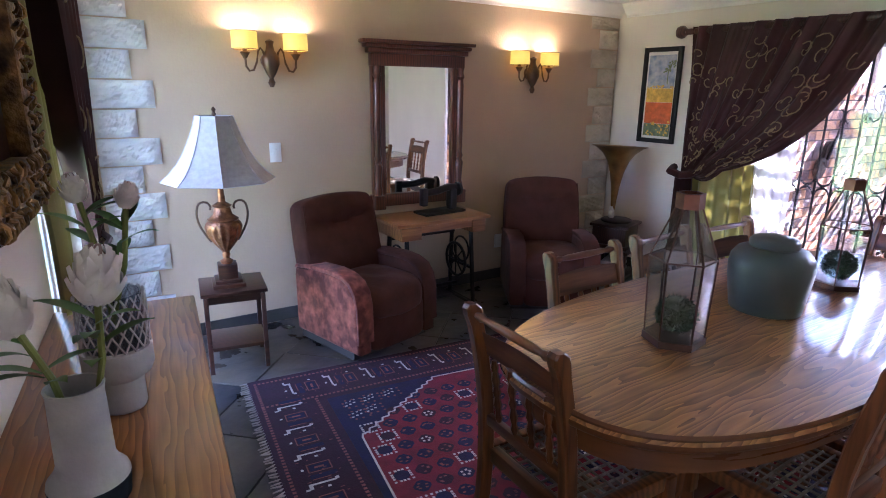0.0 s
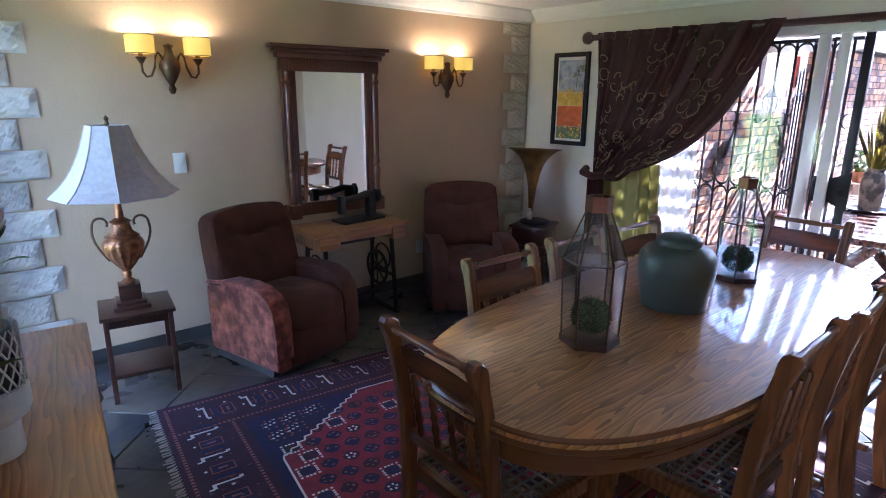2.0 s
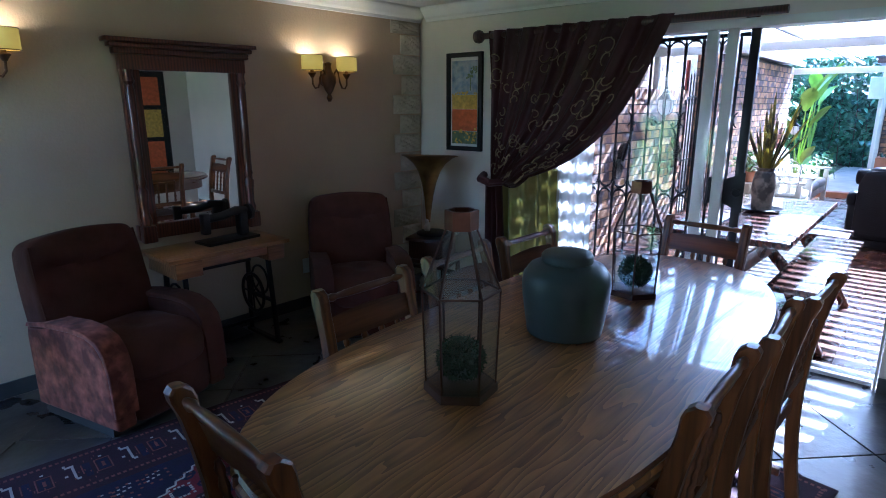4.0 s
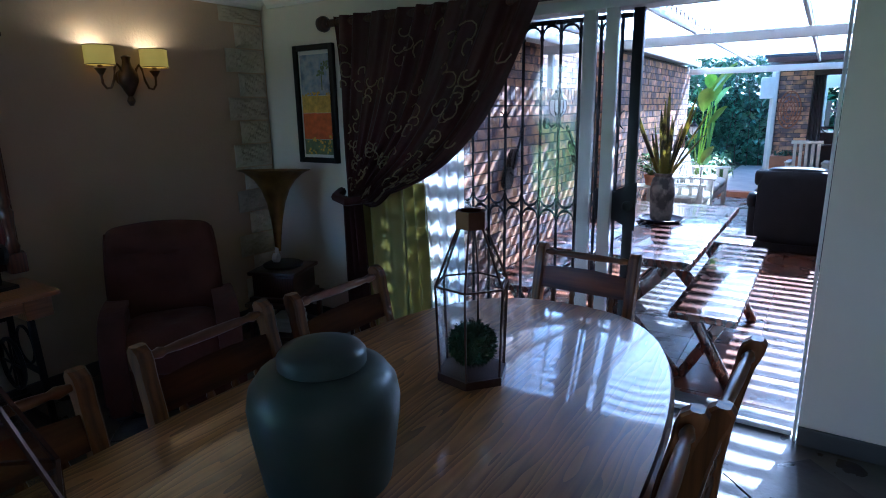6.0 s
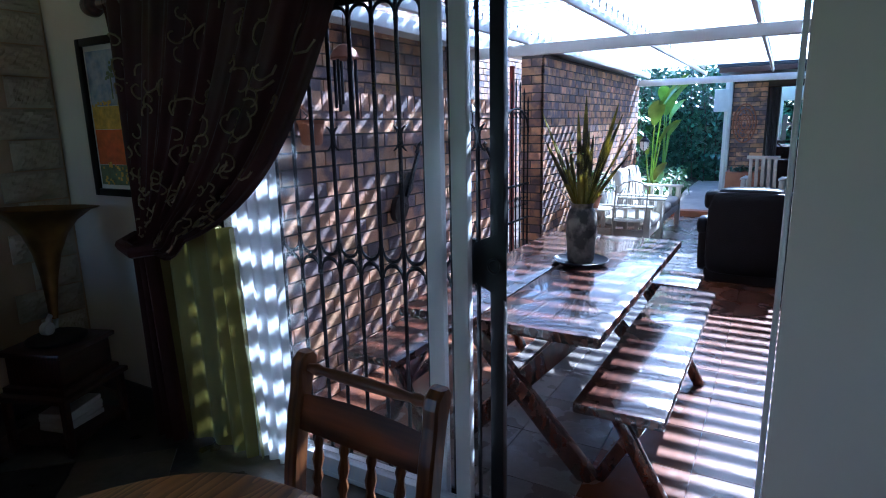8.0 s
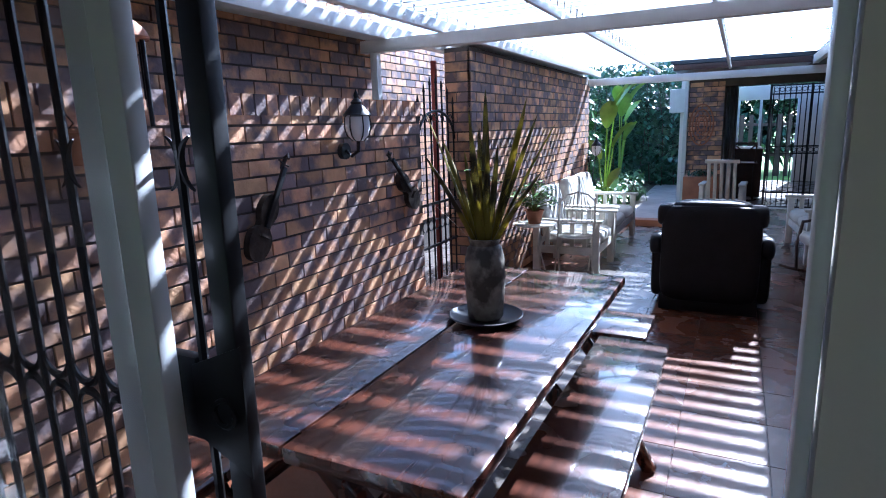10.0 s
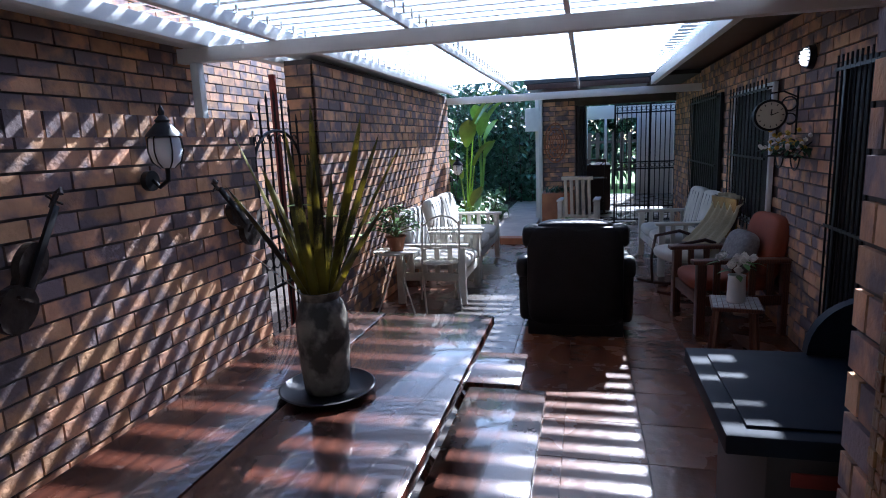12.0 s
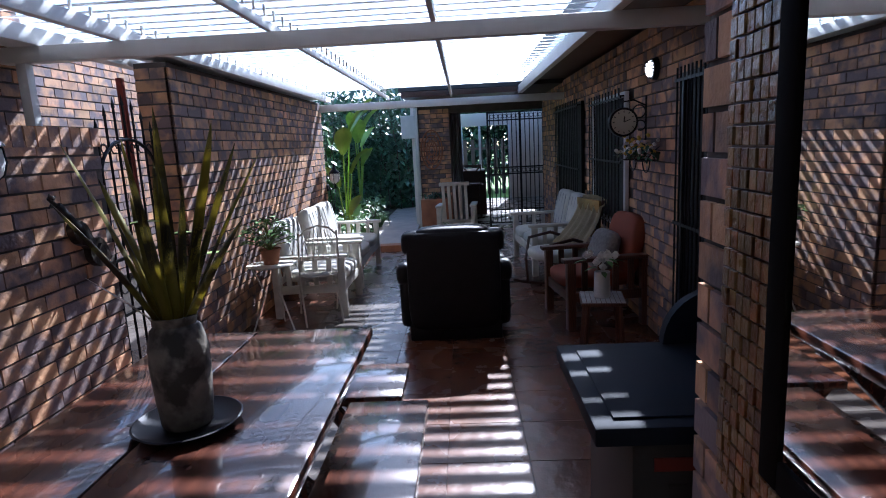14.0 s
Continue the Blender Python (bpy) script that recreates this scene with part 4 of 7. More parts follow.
pr = [(0.285, 0.575), (0.238, 0.615), (0.196, 0.665), (0.160, 0.725), (0.130, 0.79), (0.106, 0.855), (0.092, 0.905)]
lathe(bm, pr, 8)
bmesh.ops.delete(bm, geom=[f for f in bm.faces if len(f.verts) > 4], context="FACES_ONLY")
bmesh.ops.solidify(bm, geom=bm.faces[:], thickness=0.004)
part("shade", bm, SHADE, tl, "flared eight-panel silk shade", smooth=False)
bm = B()
for k in range(8):
    a = 2 * math.pi * k / 8
    tube(bm, [(r * 1.005 * math.cos(a), r * 1.005 * math.sin(a), z) for r, z in pr], 0.003, 5)
part("seam", bm, SHADE, tl)
bm = B()
lathe(bm, [(0.004, 0.56), (0.004, 0.9), (0.012, 0.91), (0.006, 0.925), (0.012, 0.935), (0.002, 0.95)], 10)
part("finial", bm, BRONZE, tl)

# sideboard along the window wall
sd = thing("sideboard", "long oak sideboard with black iron drawer pulls", "sideboard", at=LEFT)
part("top", boxes(span(0.0, 0.425, -0.72, 0.925, 0.772, 0.80), bev=0.006), OAKY, sd, "polished oak top")
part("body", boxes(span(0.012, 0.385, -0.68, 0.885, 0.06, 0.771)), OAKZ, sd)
for i in range(4):
    y0 = -0.66 + i * 0.385
    d = part("drawer_front", boxes(span(0.386, 0.402, y0, y0 + 0.37, 0.56, 0.75), bev=0.004), OAKY, sd)
    bm = B()
    tube(bm, [(0.403, y0 + 0.14, 0.67), (0.425, y0 + 0.15, 0.645), (0.43, y0 + 0.185, 0.635), (0.425, y0 + 0.22, 0.645), (0.403, y0 + 0.23, 0.67)], 0.006, 6)
    part("pull", bm, IRON, d, "black iron drop pull")
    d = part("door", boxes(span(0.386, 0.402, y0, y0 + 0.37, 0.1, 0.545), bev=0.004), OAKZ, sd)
    bm = B()
    tube(bm, [(0.403, y0 + 0.3, 0.42), (0.42, y0 + 0.3, 0.41), (0.42, y0 + 0.3, 0.36), (0.403, y0 + 0.3, 0.35)], 0.006, 6)
    part("pull", bm, IRON, d, "black iron pull")

def protea(bm_p, bm_d, c, up, r, seed):
    rr = random.Random(seed)
    q = Vector(up).normalized().to_track_quat("Z", "Y").to_matrix().to_4x4()
    m = Matrix.Translation(c) @ q
    for ring, (n, tilt, ln) in enumerate(((9, 50, 0.72), (10, 36, 0.9), (10, 24, 1.05), (9, 13, 1.15), (6, 5, 1.12))):
        for k in range(n):
            a = 2 * math.pi * (k + 0.5 * (ring % 2)) / n + rr.uniform(-0.1, 0.1)
            t = radians(tilt + rr.uniform(-6, 6))
            L, w = r * ln * 1.25, r * 0.36
            pm = m @ Matrix.Rotation(a, 4, "Z") @ Matrix.Translation((r * 0.32, 0, -r * 0.2 + ring * r * 0.10)) @ Matrix.Rotation(t, 4, "Y")
            def f(u, v):
                s = math.sin(math.pi * min(1, 0.12 + 0.88 * v)) ** 0.6
                return pm @ Vector((-0.25 * r * v * v * 1.3 + 0.12 * r * (2 * u - 1) ** 2 * -1, (u - 0.5) * 2 * w * s, L * v))
            sheet(bm_d if (ring == 4) else bm_p, f, 2, 4)


def long_leaf(bm, a, d, L, w, droop=0.3, fold=0.15):
    a, d = Vector(a), Vector(d).normalized()
    s = d.cross(Vector((0, 0, 1))).normalized()
    up = s.cross(d)
    sheet(bm, lambda u, v: a + d * L * v - Vector((0, 0, 1)) * droop * L * v * v + s * (u - 0.5) * 2 * w * math.sin(math.pi * (0.08 + 0.9 * v)) + up * abs(u - 0.5) * 2 * w * fold, 2, 6)


def vase_of_proteas(name, label, at, prof, mat_body, heads, mesh_band=None, seed=1, foot=None):
    vs = thing(name, label, "vase", at=at)
    bm = B()
    lathe(bm, prof, 32)
    part("vase_body", bm, mat_body, vs)
    if foot:
        bm = B()
        lathe(bm, foot, 32)
        part("vase_base", bm, STEELB, vs, "dark glazed base")
    if mesh_band:
        r0, r1, z0, z1 = mesh_band
        bm = B()
        n = 20
        for k in range(n):
            for s in (-1, 1):
                tube(bm, [((r0 + (r1 - r0) * i / 8) * math.cos(2 * math.pi * k / n + s * 0.9 * i / 8), (r0 + (r1 - r0) * i / 8) * math.sin(2 * math.pi * k / n + s * 0.9 * i / 8), z0 + (z1 - z0) * i / 8) for i in range(9)], 0.0022, 4)
        part("wire_mesh", bm, CONCRETE, vs, "pale woven lattice band")
        bm = B()
        lathe(bm, [(r0 - 0.008, z0), (r1 - 0.008, z1), (r1 - 0.011, z1), (r0 - 0.011, z0)], 24)
        o = part("glass_cylinder", bm, LGLASS, vs, "clear glass cylinder")
        o.visible_shadow = False
    rr = random.Random(seed)
    for (c, up, r), root in heads:
        b_p, b_d, b_s, b_l = B(), B(), B(), B()
        protea(b_p, b_d, c, up, r, seed + int(c[2] * 100))
        mid = (Vector(c) + Vector(root)) / 2 + Vector((0.01, 0, 0))
        tube(b_s, [root, mid, c], 0.006, 7)
        for k in range(6):
            p = Vector(root).lerp(Vector(c), rr.uniform(0.45, 0.92))
            a = rr.uniform(0, 6.28)
            long_leaf(b_l, p, (math.cos(a), math.sin(a), 0.8), rr.uniform(0.08, 0.13), 0.014, 0.35)
        fl = part("flower_head", b_p, PETAL, vs, "creamy white protea head", smooth=True)
        tagged(part("flower_heart", b_d, PETALD, fl, "brownish inner petals"), kind="stuff")
        st = part("stem", b_s, STEM, vs)
        tagged(part("leaf_tuft", b_l, LEAF, st, "long green leaves"), kind="stuff")
    return vs


V1 = LEFT @ Matrix.Translation((0.195, -0.158, 0.802))
vase_of_proteas("flower_vase", "pale concrete vase with white proteas on the sideboard", V1,
                [(0.066, 0.050), (0.064, 0.058), (0.052, 0.072), (0.046, 0.088), (0.0435, 0.215), (0.046, 0.228), (0.041, 0.228), (0.038, 0.12), (0.002, 0.11)], CONCRETE,
                [(((-0.062, -0.01, 0.345), (-0.35, 0.0, 1), 0.055), (-0.012, 0, 0.15)), (((0.052, 0.004, 0.375), (0.12, 0.05, 1), 0.056), (0.02, 0.01, 0.15))], None, 3,
                [(0.048, 0), (0.062, 0.008), (0.066, 0.045), (0.064, 0.0495)])
V2 = LEFT @ Matrix.Translation((0.233, 0.183, 0.802))
vase_of_proteas("lattice_vase", "pale footed vase with a lattice band on the sideboard", V2,
                [(0.046, 0), (0.049, 0.008), (0.048, 0.062), (0.05, 0.076), (0.066, 0.088), (0.0735, 0.104), (0.0735, 0.150), (0.067, 0.153), (0.065, 0.11), (0.002, 0.1)], CONCRETE,
                [(((-0.03, 0.0, 0.485), (-0.25, 0, 1), 0.034), (0, 0, 0.2)), (((0.055, 0.004, 0.465), (0.25, 0, 1), 0.033), (0, 0, 0.2))], (0.070, 0.070, 0.152, 0.275), 9)

# gilt picture and curtains on the window wall
gp = thing("gilt_frame", "ornate gilded frame hanging above the sideboard", "picture frame", at=LEFT)
FR = (0.02, 0.74, 1.215, 2.0)
for nm, (y0, y1, z0, z1) in (("frame_side", (FR[1] - 0.12, FR[1], FR[2], FR[3])), ("frame_side", (FR[0], FR[0] + 0.12, FR[2], FR[3])), ("frame_rail", (FR[0] + 0.12, FR[1] - 0.12, FR[2], FR[2] + 0.12)), ("frame_rail", (FR[0] + 0.12, FR[1] - 0.12, FR[3] - 0.12, FR[3]))):
    bm = B()
    box(bm, ((0.04), (y0 + y1) / 2, (z0 + z1) / 2), (0.06, y1 - y0, z1 - z0), None, 0.012)
    rr = random.Random(int(y0 * 1000 + z0 * 77))
    vert = (z1 - z0) > (y1 - y0)
    n = int(((z1 - z0) if vert else (y1 - y0)) / 0.045)
    for i in range(n):
        t = (i + 0.5) / n
        for s in (-0.38, 0.05, 0.40):
            cy, cz = ((y0 + y1) / 2 + s * (y1 - y0), z0 + (z1 - z0) * t) if vert else (y0 + (y1 - y0) * t, (z0 + z1) / 2 + s * (z1 - z0))
            mm = Matrix.Translation((0.072, cy, cz)) @ Matrix.Rotation(rr.uniform(0, 6), 4, "X")
            tube(bm, [mm @ Vector(p) for p in ((0, -0.02, 0), (0.012, -0.008, 0.012), (0.014, 0.008, 0.012), (0.006, 0.02, 0.002), (0.006, 0.01, -0.012))], 0.007, 6, 0.5)
    part(nm, bm, GILT, gp)
part("picture", boxes(span(0.012, 0.02, FR[0] + 0.1, FR[1] - 0.1, FR[2] + 0.1, FR[3] - 0.1)), DARKW, gp, "dark picture surface")


def drape(name, material, label, f, nu, nv, at=None, scrolls=None):
    ob = thing(name, label, "curtain", at=at)
    bm = B()
    sheet(bm, f, nu, nv)
    part("cloth", bm, material, ob)
    if scrolls:
        bm = B()
        rr = random.Random(11)
        for u0, v0, sz, turn in scrolls:
            pts = []
            for i in range(9):
                t = i / 8
                a = turn + t * 4.2
                rad = sz * (1 - 0.75 * t)
                u, v = u0 + rad * math.cos(a) * 0.9, v0 + rad * math.sin(a)
                if 0.01 < u < 0.99 and 0.01 < v < 0.99:
                    p = f(u, v)
                    e = 0.004
                    nrm = (f(min(u + e, 1), v) - p).cross(f(u, min(v + e, 1)) - p)
                    nrm = nrm.normalized() if nrm.length > 1e-9 else Vector((-1, 0, 0))
                    if nrm.x > 0 and at is None or (at is not None and nrm.x < 0):
                        nrm = -nrm
                    pts.append(p + nrm * 0.005)
            if len(pts) > 3:
                tube(bm, pts, 0.0048, 4, 0.7)
        tagged(part("embroidery", bm, CURTM, ob, "cream swirling embroidery"), kind="stuff")
    return ob


def scroll_spots(n, seed, lo=0.03, hi=0.06):
    rr = random.Random(seed)
    return [(rr.uniform(0.04, 0.96), rr.uniform(0.06, 0.94), rr.uniform(lo, hi), rr.uniform(0, 6.28)) for _ in range(n)]


def left_dark(u, v):
    z = 2.12 * (1 - v) + 0.02 * v
    tie = math.exp(-((z - 0.95) / 0.35) ** 2)
    w = 0.62 - 0.34 * tie
    y = 0.93 + 0.30 * tie + w * u
    x = 0.10 + 0.05 * math.sin(u * 34 + 1.2 * z) * (1 - 0.4 * tie)
    return Vector((x, y, z))


drape("window_curtain", CURT, "dark brown embroidered curtain tied back at the window", left_dark, 70, 24, LEFT, scroll_spots(40, 3))


def left_green(u, v):
    z = 2.10 * (1 - v) + 0.02 * v
    tie = math.exp(-((z - 0.95) / 0.35) ** 2)
    return Vector((0.045 + 0.02 * math.sin(u * 26), 0.76 + 0.14 * tie + (0.30 - 0.1 * tie) * u, z))


drape("green_curtain", GREENC, "lime green curtain panel beside the window", left_green, 40, 10, LEFT)
bm = B()
tube(bm, [(0.09, 0.99, 0.93), (0.13, 1.0, 0.93), (0.15, 1.15, 0.94), (0.16, 1.3, 0.945), (0.12, 1.45, 0.94)], 0.012, 6)
solid("curtain_tieback", bm, DARKW, "dark cord tie-back round the curtain", "tie-back", at=LEFT, smooth=True)

# rug
RG = pose(0.896, 3.11, 0.002, 0, 0, -7.5)
rug = thing("rug", "red and navy patterned wool rug with ivory fringe", "rug", at=RG)
RX, RY = 2.6, 2.3     # local x to the right, local y towards the camera is negative
def flat(bm, x0, x1, y0, y1, z):
    bm.faces.new([bm.verts.new(p) for p in ((x0, y0, z), (x1, y0, z), (x1, y1, z), (x0, y1, z))])
part("border", boxes(span(0, RX, -RY, 0, 0, 0.008), bev=0.002), RUGP, rug, "plum border field", smooth=False)
bm = B()
for x0, x1, y0, y1 in ((0.03, RX - 0.03, -0.05, -0.035), (0.03, RX - 0.03, -0.30, -0.285), (0.03, 0.045, -RY + 0.03, -0.05), (0.285, 0.30, -RY + 0.3, -0.3), (0.03, RX - 0.03, -RY + 0.035, -RY + 0.05), (0.3, RX - 0.3, -RY + 0.285, -RY + 0.3), (RX - 0.045, RX - 0.03, -RY + 0.03, -0.05)):
    L = max(x1 - x0, y1 - y0)
    n = int(L / 0.022)
    for i in range(n):
        t = i / n
        if x1 - x0 > y1 - y0:
            a = x0 + (x1 - x0) * t
            flat(bm, a, a + 0.013, y0, y1, 0.0092)
        else:
            a = y0 + (y1 - y0) * t
            flat(bm, x0, x1, a, a + 0.013, 0.0092)
tagged(part("border_beading", bm, RUGO, rug, "beaded border lines", smooth=False), kind="stuff")
part("field", boxes(span(0.34, RX - 0.34, -RY + 0.34, -0.34, 0.0085, 0.0105)), RUGB, rug, "navy corner field", smooth=False)
bm = B()
cx, cy = RX / 2, -RY / 2
hw, hh = RX / 2 - 0.36, RY / 2 - 0.36
ol = []
stepsN = 26
for q, (sx, sy) in enumerate(((1, 1), (-1, 1), (-1, -1), (1, -1))):
    for i in range(stepsN):
        t = i / stepsN if q in (0, 2) else 1 - i / stepsN
        fx, fy = 1.0 - (0.55 / hw) * t, 1.0 - (0.38 / hh) * (1 - t)
        jag = 0.012 * (i % 2)
        ol.append((cx + sx * (hw * fx - jag), cy + sy * (hh * fy - jag)))
prism(bm, ol, 0.0108, 0.0125)
part("medallion", bm, RUGR, rug, "crimson stepped medallion", smooth=False)
bm = B()
for (xa, ya), (xb, yb) in zip(ol, ol[1:] + ol[:1]):
    bar(bm, (xa, ya, 0.0128), (xb, yb, 0.0128), 0.009, 0.0012)
rr = random.Random(21)
def lozenge(bm, x, y, a, b, z):
    bm.faces.new([bm.verts.new((x + p * a, y + q * b, z)) for p, q in ((1, -0.25), (1, 0.25), (0.3, 1), (-0.3, 1), (-1, 0.25), (-1, -0.25), (-0.3, -1), (0.3, -1))])


def in_medallion(x, y, gap=0.0):
    u, v = (abs(x - cx) - hw + 0.55) / 0.55, (abs(y - cy) - hh + 0.36) / 0.36
    return abs(x - cx) < hw - 0.05 - gap and abs(y - cy) < hh - 0.05 - gap and max(u, 0) + max(v, 0) < 1 - 2 * gap


def dots(bm, x, y, a, b, n, z):
    for k in range(n):
        t = 2 * math.pi * k / n
        px, py = x + a * math.cos(t) / max(abs(math.cos(t)), abs(math.sin(t))), y + b * math.sin(t) / max(abs(math.cos(t)), abs(math.sin(t)))
        flat(bm, px - 0.0055, px + 0.0055, py - 0.0055, py + 0.0055, z)


ivory, rose, navy, plum = bm, B(), B(), B()
Z1, Z2 = 0.0128, 0.0134
for i in range(19):
    for j in range(17):
        x, y = 0.40 + i * 0.098 + 0.049 * (j % 2), -0.40 - j * 0.094
        if not in_medallion(x, y):
            continue
        lozenge(navy if (i + 2 * j) % 3 else plum, x, y, 0.037, 0.034, Z1)
        q = (i * 7 + j * 11 + (i * j) % 5) % 11
        if q == 0:
            dots(ivory, x, y, 0.038, 0.034, 16, Z2)
        elif q == 3:
            dots(ivory, x, y, 0.016, 0.014, 5, Z2)
        else:
            for k in range(5):
                t = rr.uniform(0, 6.28)
                px, py = x + 0.02 * math.cos(t), y + 0.018 * math.sin(t)
                flat(rose, px - 0.006, px + 0.006, py - 0.0035, py + 0.0035, Z2)
for sx in (-1, 1):
    for sy in (-1, 1):
        for p, q in ((0.07, 0.08), (0.17, 0.07), (0.07, 0.19), (0.28, 0.06), (0.15, 0.17)):
            x, y = cx + sx * (hw - p), cy + sy * (hh - q)
            for k in range(3):
                flat(ivory, x - 0.03 + 0.022 * k, x - 0.018 + 0.022 * k, y - 0.018 + 0.008 * k, y - 0.008 + 0.008 * k, Z2)
                flat(ivory, x - 0.022 + 0.022 * k, x - 0.012 + 0.022 * k, y + 0.012 + 0.008 * k, y + 0.02 + 0.008 * k, Z2)
            dots(rose, x + 0.01, y, 0.045, 0.036, 9, Z2)


def border_unit(x, y, ux, uy, k):
    """One repeat of the border band; (ux, uy) runs across the band."""
    def put(bm, a0, a1, b0, b1, z=0.0098):
        xs = sorted((x + ux * a0 - uy * b0, x + ux * a1 - uy * b1))
        ys = sorted((y + uy * a0 + ux * b0, y + uy * a1 + ux * b1))
        flat(bm, xs[0], xs[1], ys[0], ys[1], z)
    if k % 2 == 0:
        put(ivory, -0.055, 0.045, -0.005, 0.005)
        put(ivory, -0.068, -0.053, -0.028, 0.006)
        put(ivory, -0.085, -0.066, -0.032, -0.022)
        put(ivory, 0.04, 0.056, 0.0, 0.016)
        put(rose, -0.045, 0.03, 0.026, 0.031)
        put(ivory, 0.0, 0.014, -0.036, -0.024)
        put(navy, -0.05, 0.06, 0.034, 0.06, 0.0096)
    else:
        for a0, a1, b0, b1 in ((-0.05, 0.05, -0.03, -0.025), (-0.05, 0.05, 0.025, 0.03), (-0.05, -0.045, -0.025, 0.025), (0.045, 0.05, -0.025, 0.025)):
            put(rose, a0, a1, b0, b1)
        put(navy, -0.04, 0.04, -0.02, 0.02, 0.0096)
        put(rose, -0.02, 0.02, -0.006, 0.006)
        put(ivory, -0.075, -0.064, -0.006, 0.006)
    for q in range(5):
        a, b = rr.uniform(-0.09, 0.09), rr.uniform(-0.055, 0.055)
        put(rose, a, a + rr.uniform(0.006, 0.018), b, b + 0.004, 0.0102)


for k in range(22):
    border_unit(0.20 + k * 0.105, -0.17, 0, -1, k)
    border_unit(0.20 + k * 0.105, -RY + 0.17, 0, 1, k)
for k in range(17):
    border_unit(0.165, -0.33 - k * 0.105, 1, 0, k)
    border_unit(RX - 0.165, -0.33 - k * 0.105, -1, 0, k)
tagged(part("ivory_motifs", ivory, RUGW, rug, "ivory woven motifs", smooth=False), kind="stuff")
tagged(part("navy_motifs", navy, RUGB, rug, "navy woven motifs", smooth=False), kind="stuff")
tagged(part("plum_motifs", plum, RUGP, rug, "plum woven motifs", smooth=False), kind="stuff")
tagged(part("rose_motifs", rose, RUGO, rug, "rose woven motifs", smooth=False), kind="stuff")
bm = B()
for i in range(110):
    y = -RY * (i + 0.5) / 110
    rod(bm, (0.005, y, 0.006), (-0.035 + rr.uniform(-0.008, 0.008), y + rr.uniform(-0.012, 0.012), 0.004), 0.0045, 0.003, 5)
tagged(part("fringe", bm, RUGW, rug, "knotted ivory fringe"), kind="stuff")

# gramophone in the corner
GX, GY = 4.0, 3.33
gs = thing("gramophone_stand", "low dark wooden stand with books underneath", "side table", at=pose(GX, GY, 0, 0, 0, 20))
part("tabletop", boxes(span(-0.2, 0.2, -0.18, 0.18, 0.26, 0.285), bev=0.004), DARKW, gs)
part("shelf", boxes(span(-0.18, 0.18, -0.16, 0.16, 0.05, 0.07)), DARKW, gs)
for a in (-1, 1):
    for b in (-1, 1):
        part("leg", boxes(span(a * 0.17 - 0.015, a * 0.17 + 0.015, b * 0.15 - 0.015, b * 0.15 + 0.015, 0, 0.259), bev=0.003), DARKW, gs)
gm = thing("gramophone", "old wind-up gramophone with a flared brass horn", "gramophone", at=pose(GX, GY, 0.287, 0, 0, 20))
part("plinth", boxes(span(-0.17, 0.17, -0.16, 0.16, 0, 0.03), bev=0.006), DARKW, gm)
part("cabinet", boxes(span(-0.15, 0.15, -0.14, 0.14, 0.031, 0.17), bev=0.006), DARKW, gm, "carved dark wooden cabinet")
part("motor_board", boxes(span(-0.17, 0.17, -0.16, 0.16, 0.171, 0.195), bev=0.006), DARKW, gm)
bm = B()
lathe(bm, [(0.12, 0.2), (0.125, 0.205), (0.125, 0.215), (0.11, 0.222), (0.01, 0.222)], 30)
part("turntable", bm, IRON, gm, "black turntable with record")
bm = B()
tube(bm, [(0.1, 0.1, 0.2), (0.11, 0.1, 0.26), (0.08, 0.08, 0.31), (0.02, 0.05, 0.29), (0.0, 0.04, 0.25)], 0.012, 8)
rod(bm, (0.0, 0.03, 0.25), (0.0, 0.06, 0.25), 0.03, n=16)
part("tone_arm", bm, CHROME, gm, "bright metal tone arm")
bm = B()
hm = Matrix.Translation((0.06, 0.06, 0.28)) @ Matrix.Rotation(radians(4), 4, "Y")
ps = [(0.018, 0.0), (0.024, 0.09), (0.036, 0.2), (0.058, 0.31), (0.09, 0.4), (0.13, 0.46), (0.185, 0.505), (0.225, 0.52)]
lathe(bm, ps, 40, hm, lambda a, z: 0.03 * math.cos(8 * a) * min(1, max(0, (z - 0.3) * 5)))
bmesh.ops.delete(bm, geom=[f for f in bm.faces if len(f.verts) > 4], context="FACES_ONLY")
bmesh.ops.solidify(bm, geom=bm.faces[:], thickness=0.003)
part("horn", bm, BRASS, gm, "tarnished brass horn with fluted rim")
for k in range(4):
    solid("book", boxes(((0, 0, 0), (0.22, 0.15, 0.022)), bev=0.002), PAPERW, "pale worn book on the stand's shelf", "book", at=pose(GX + 0.01, GY, 0.0825 + 0.0228 * k, 0, 0, 20 + (k * 7) % 11 - 5), group="books under the gramophone")

# picture beside the curtain
pc = thing("framed_print", "colourful farm landscape print in a black frame", "picture", at=pose(XW - 0.003, 3.325, 1.485))
PW, PH = 0.175, 0.375
for y0, y1, z0, z1 in ((-PW, -PW + 0.035, -PH, PH), (PW - 0.035, PW, -PH, PH), (-PW + 0.035, PW - 0.035, PH - 0.035, PH), (-PW + 0.035, PW - 0.035, -PH, -PH + 0.035)):
    part("frame_bar", boxes(span(-0.03, 0, y0, y1, z0, z1), bev=0.003), IRON, pc)
part("mount", boxes(span(-0.012, -0.008, -PW + 0.03, PW - 0.03, -PH + 0.03, PH - 0.03)), PAPERW, pc, smooth=False)
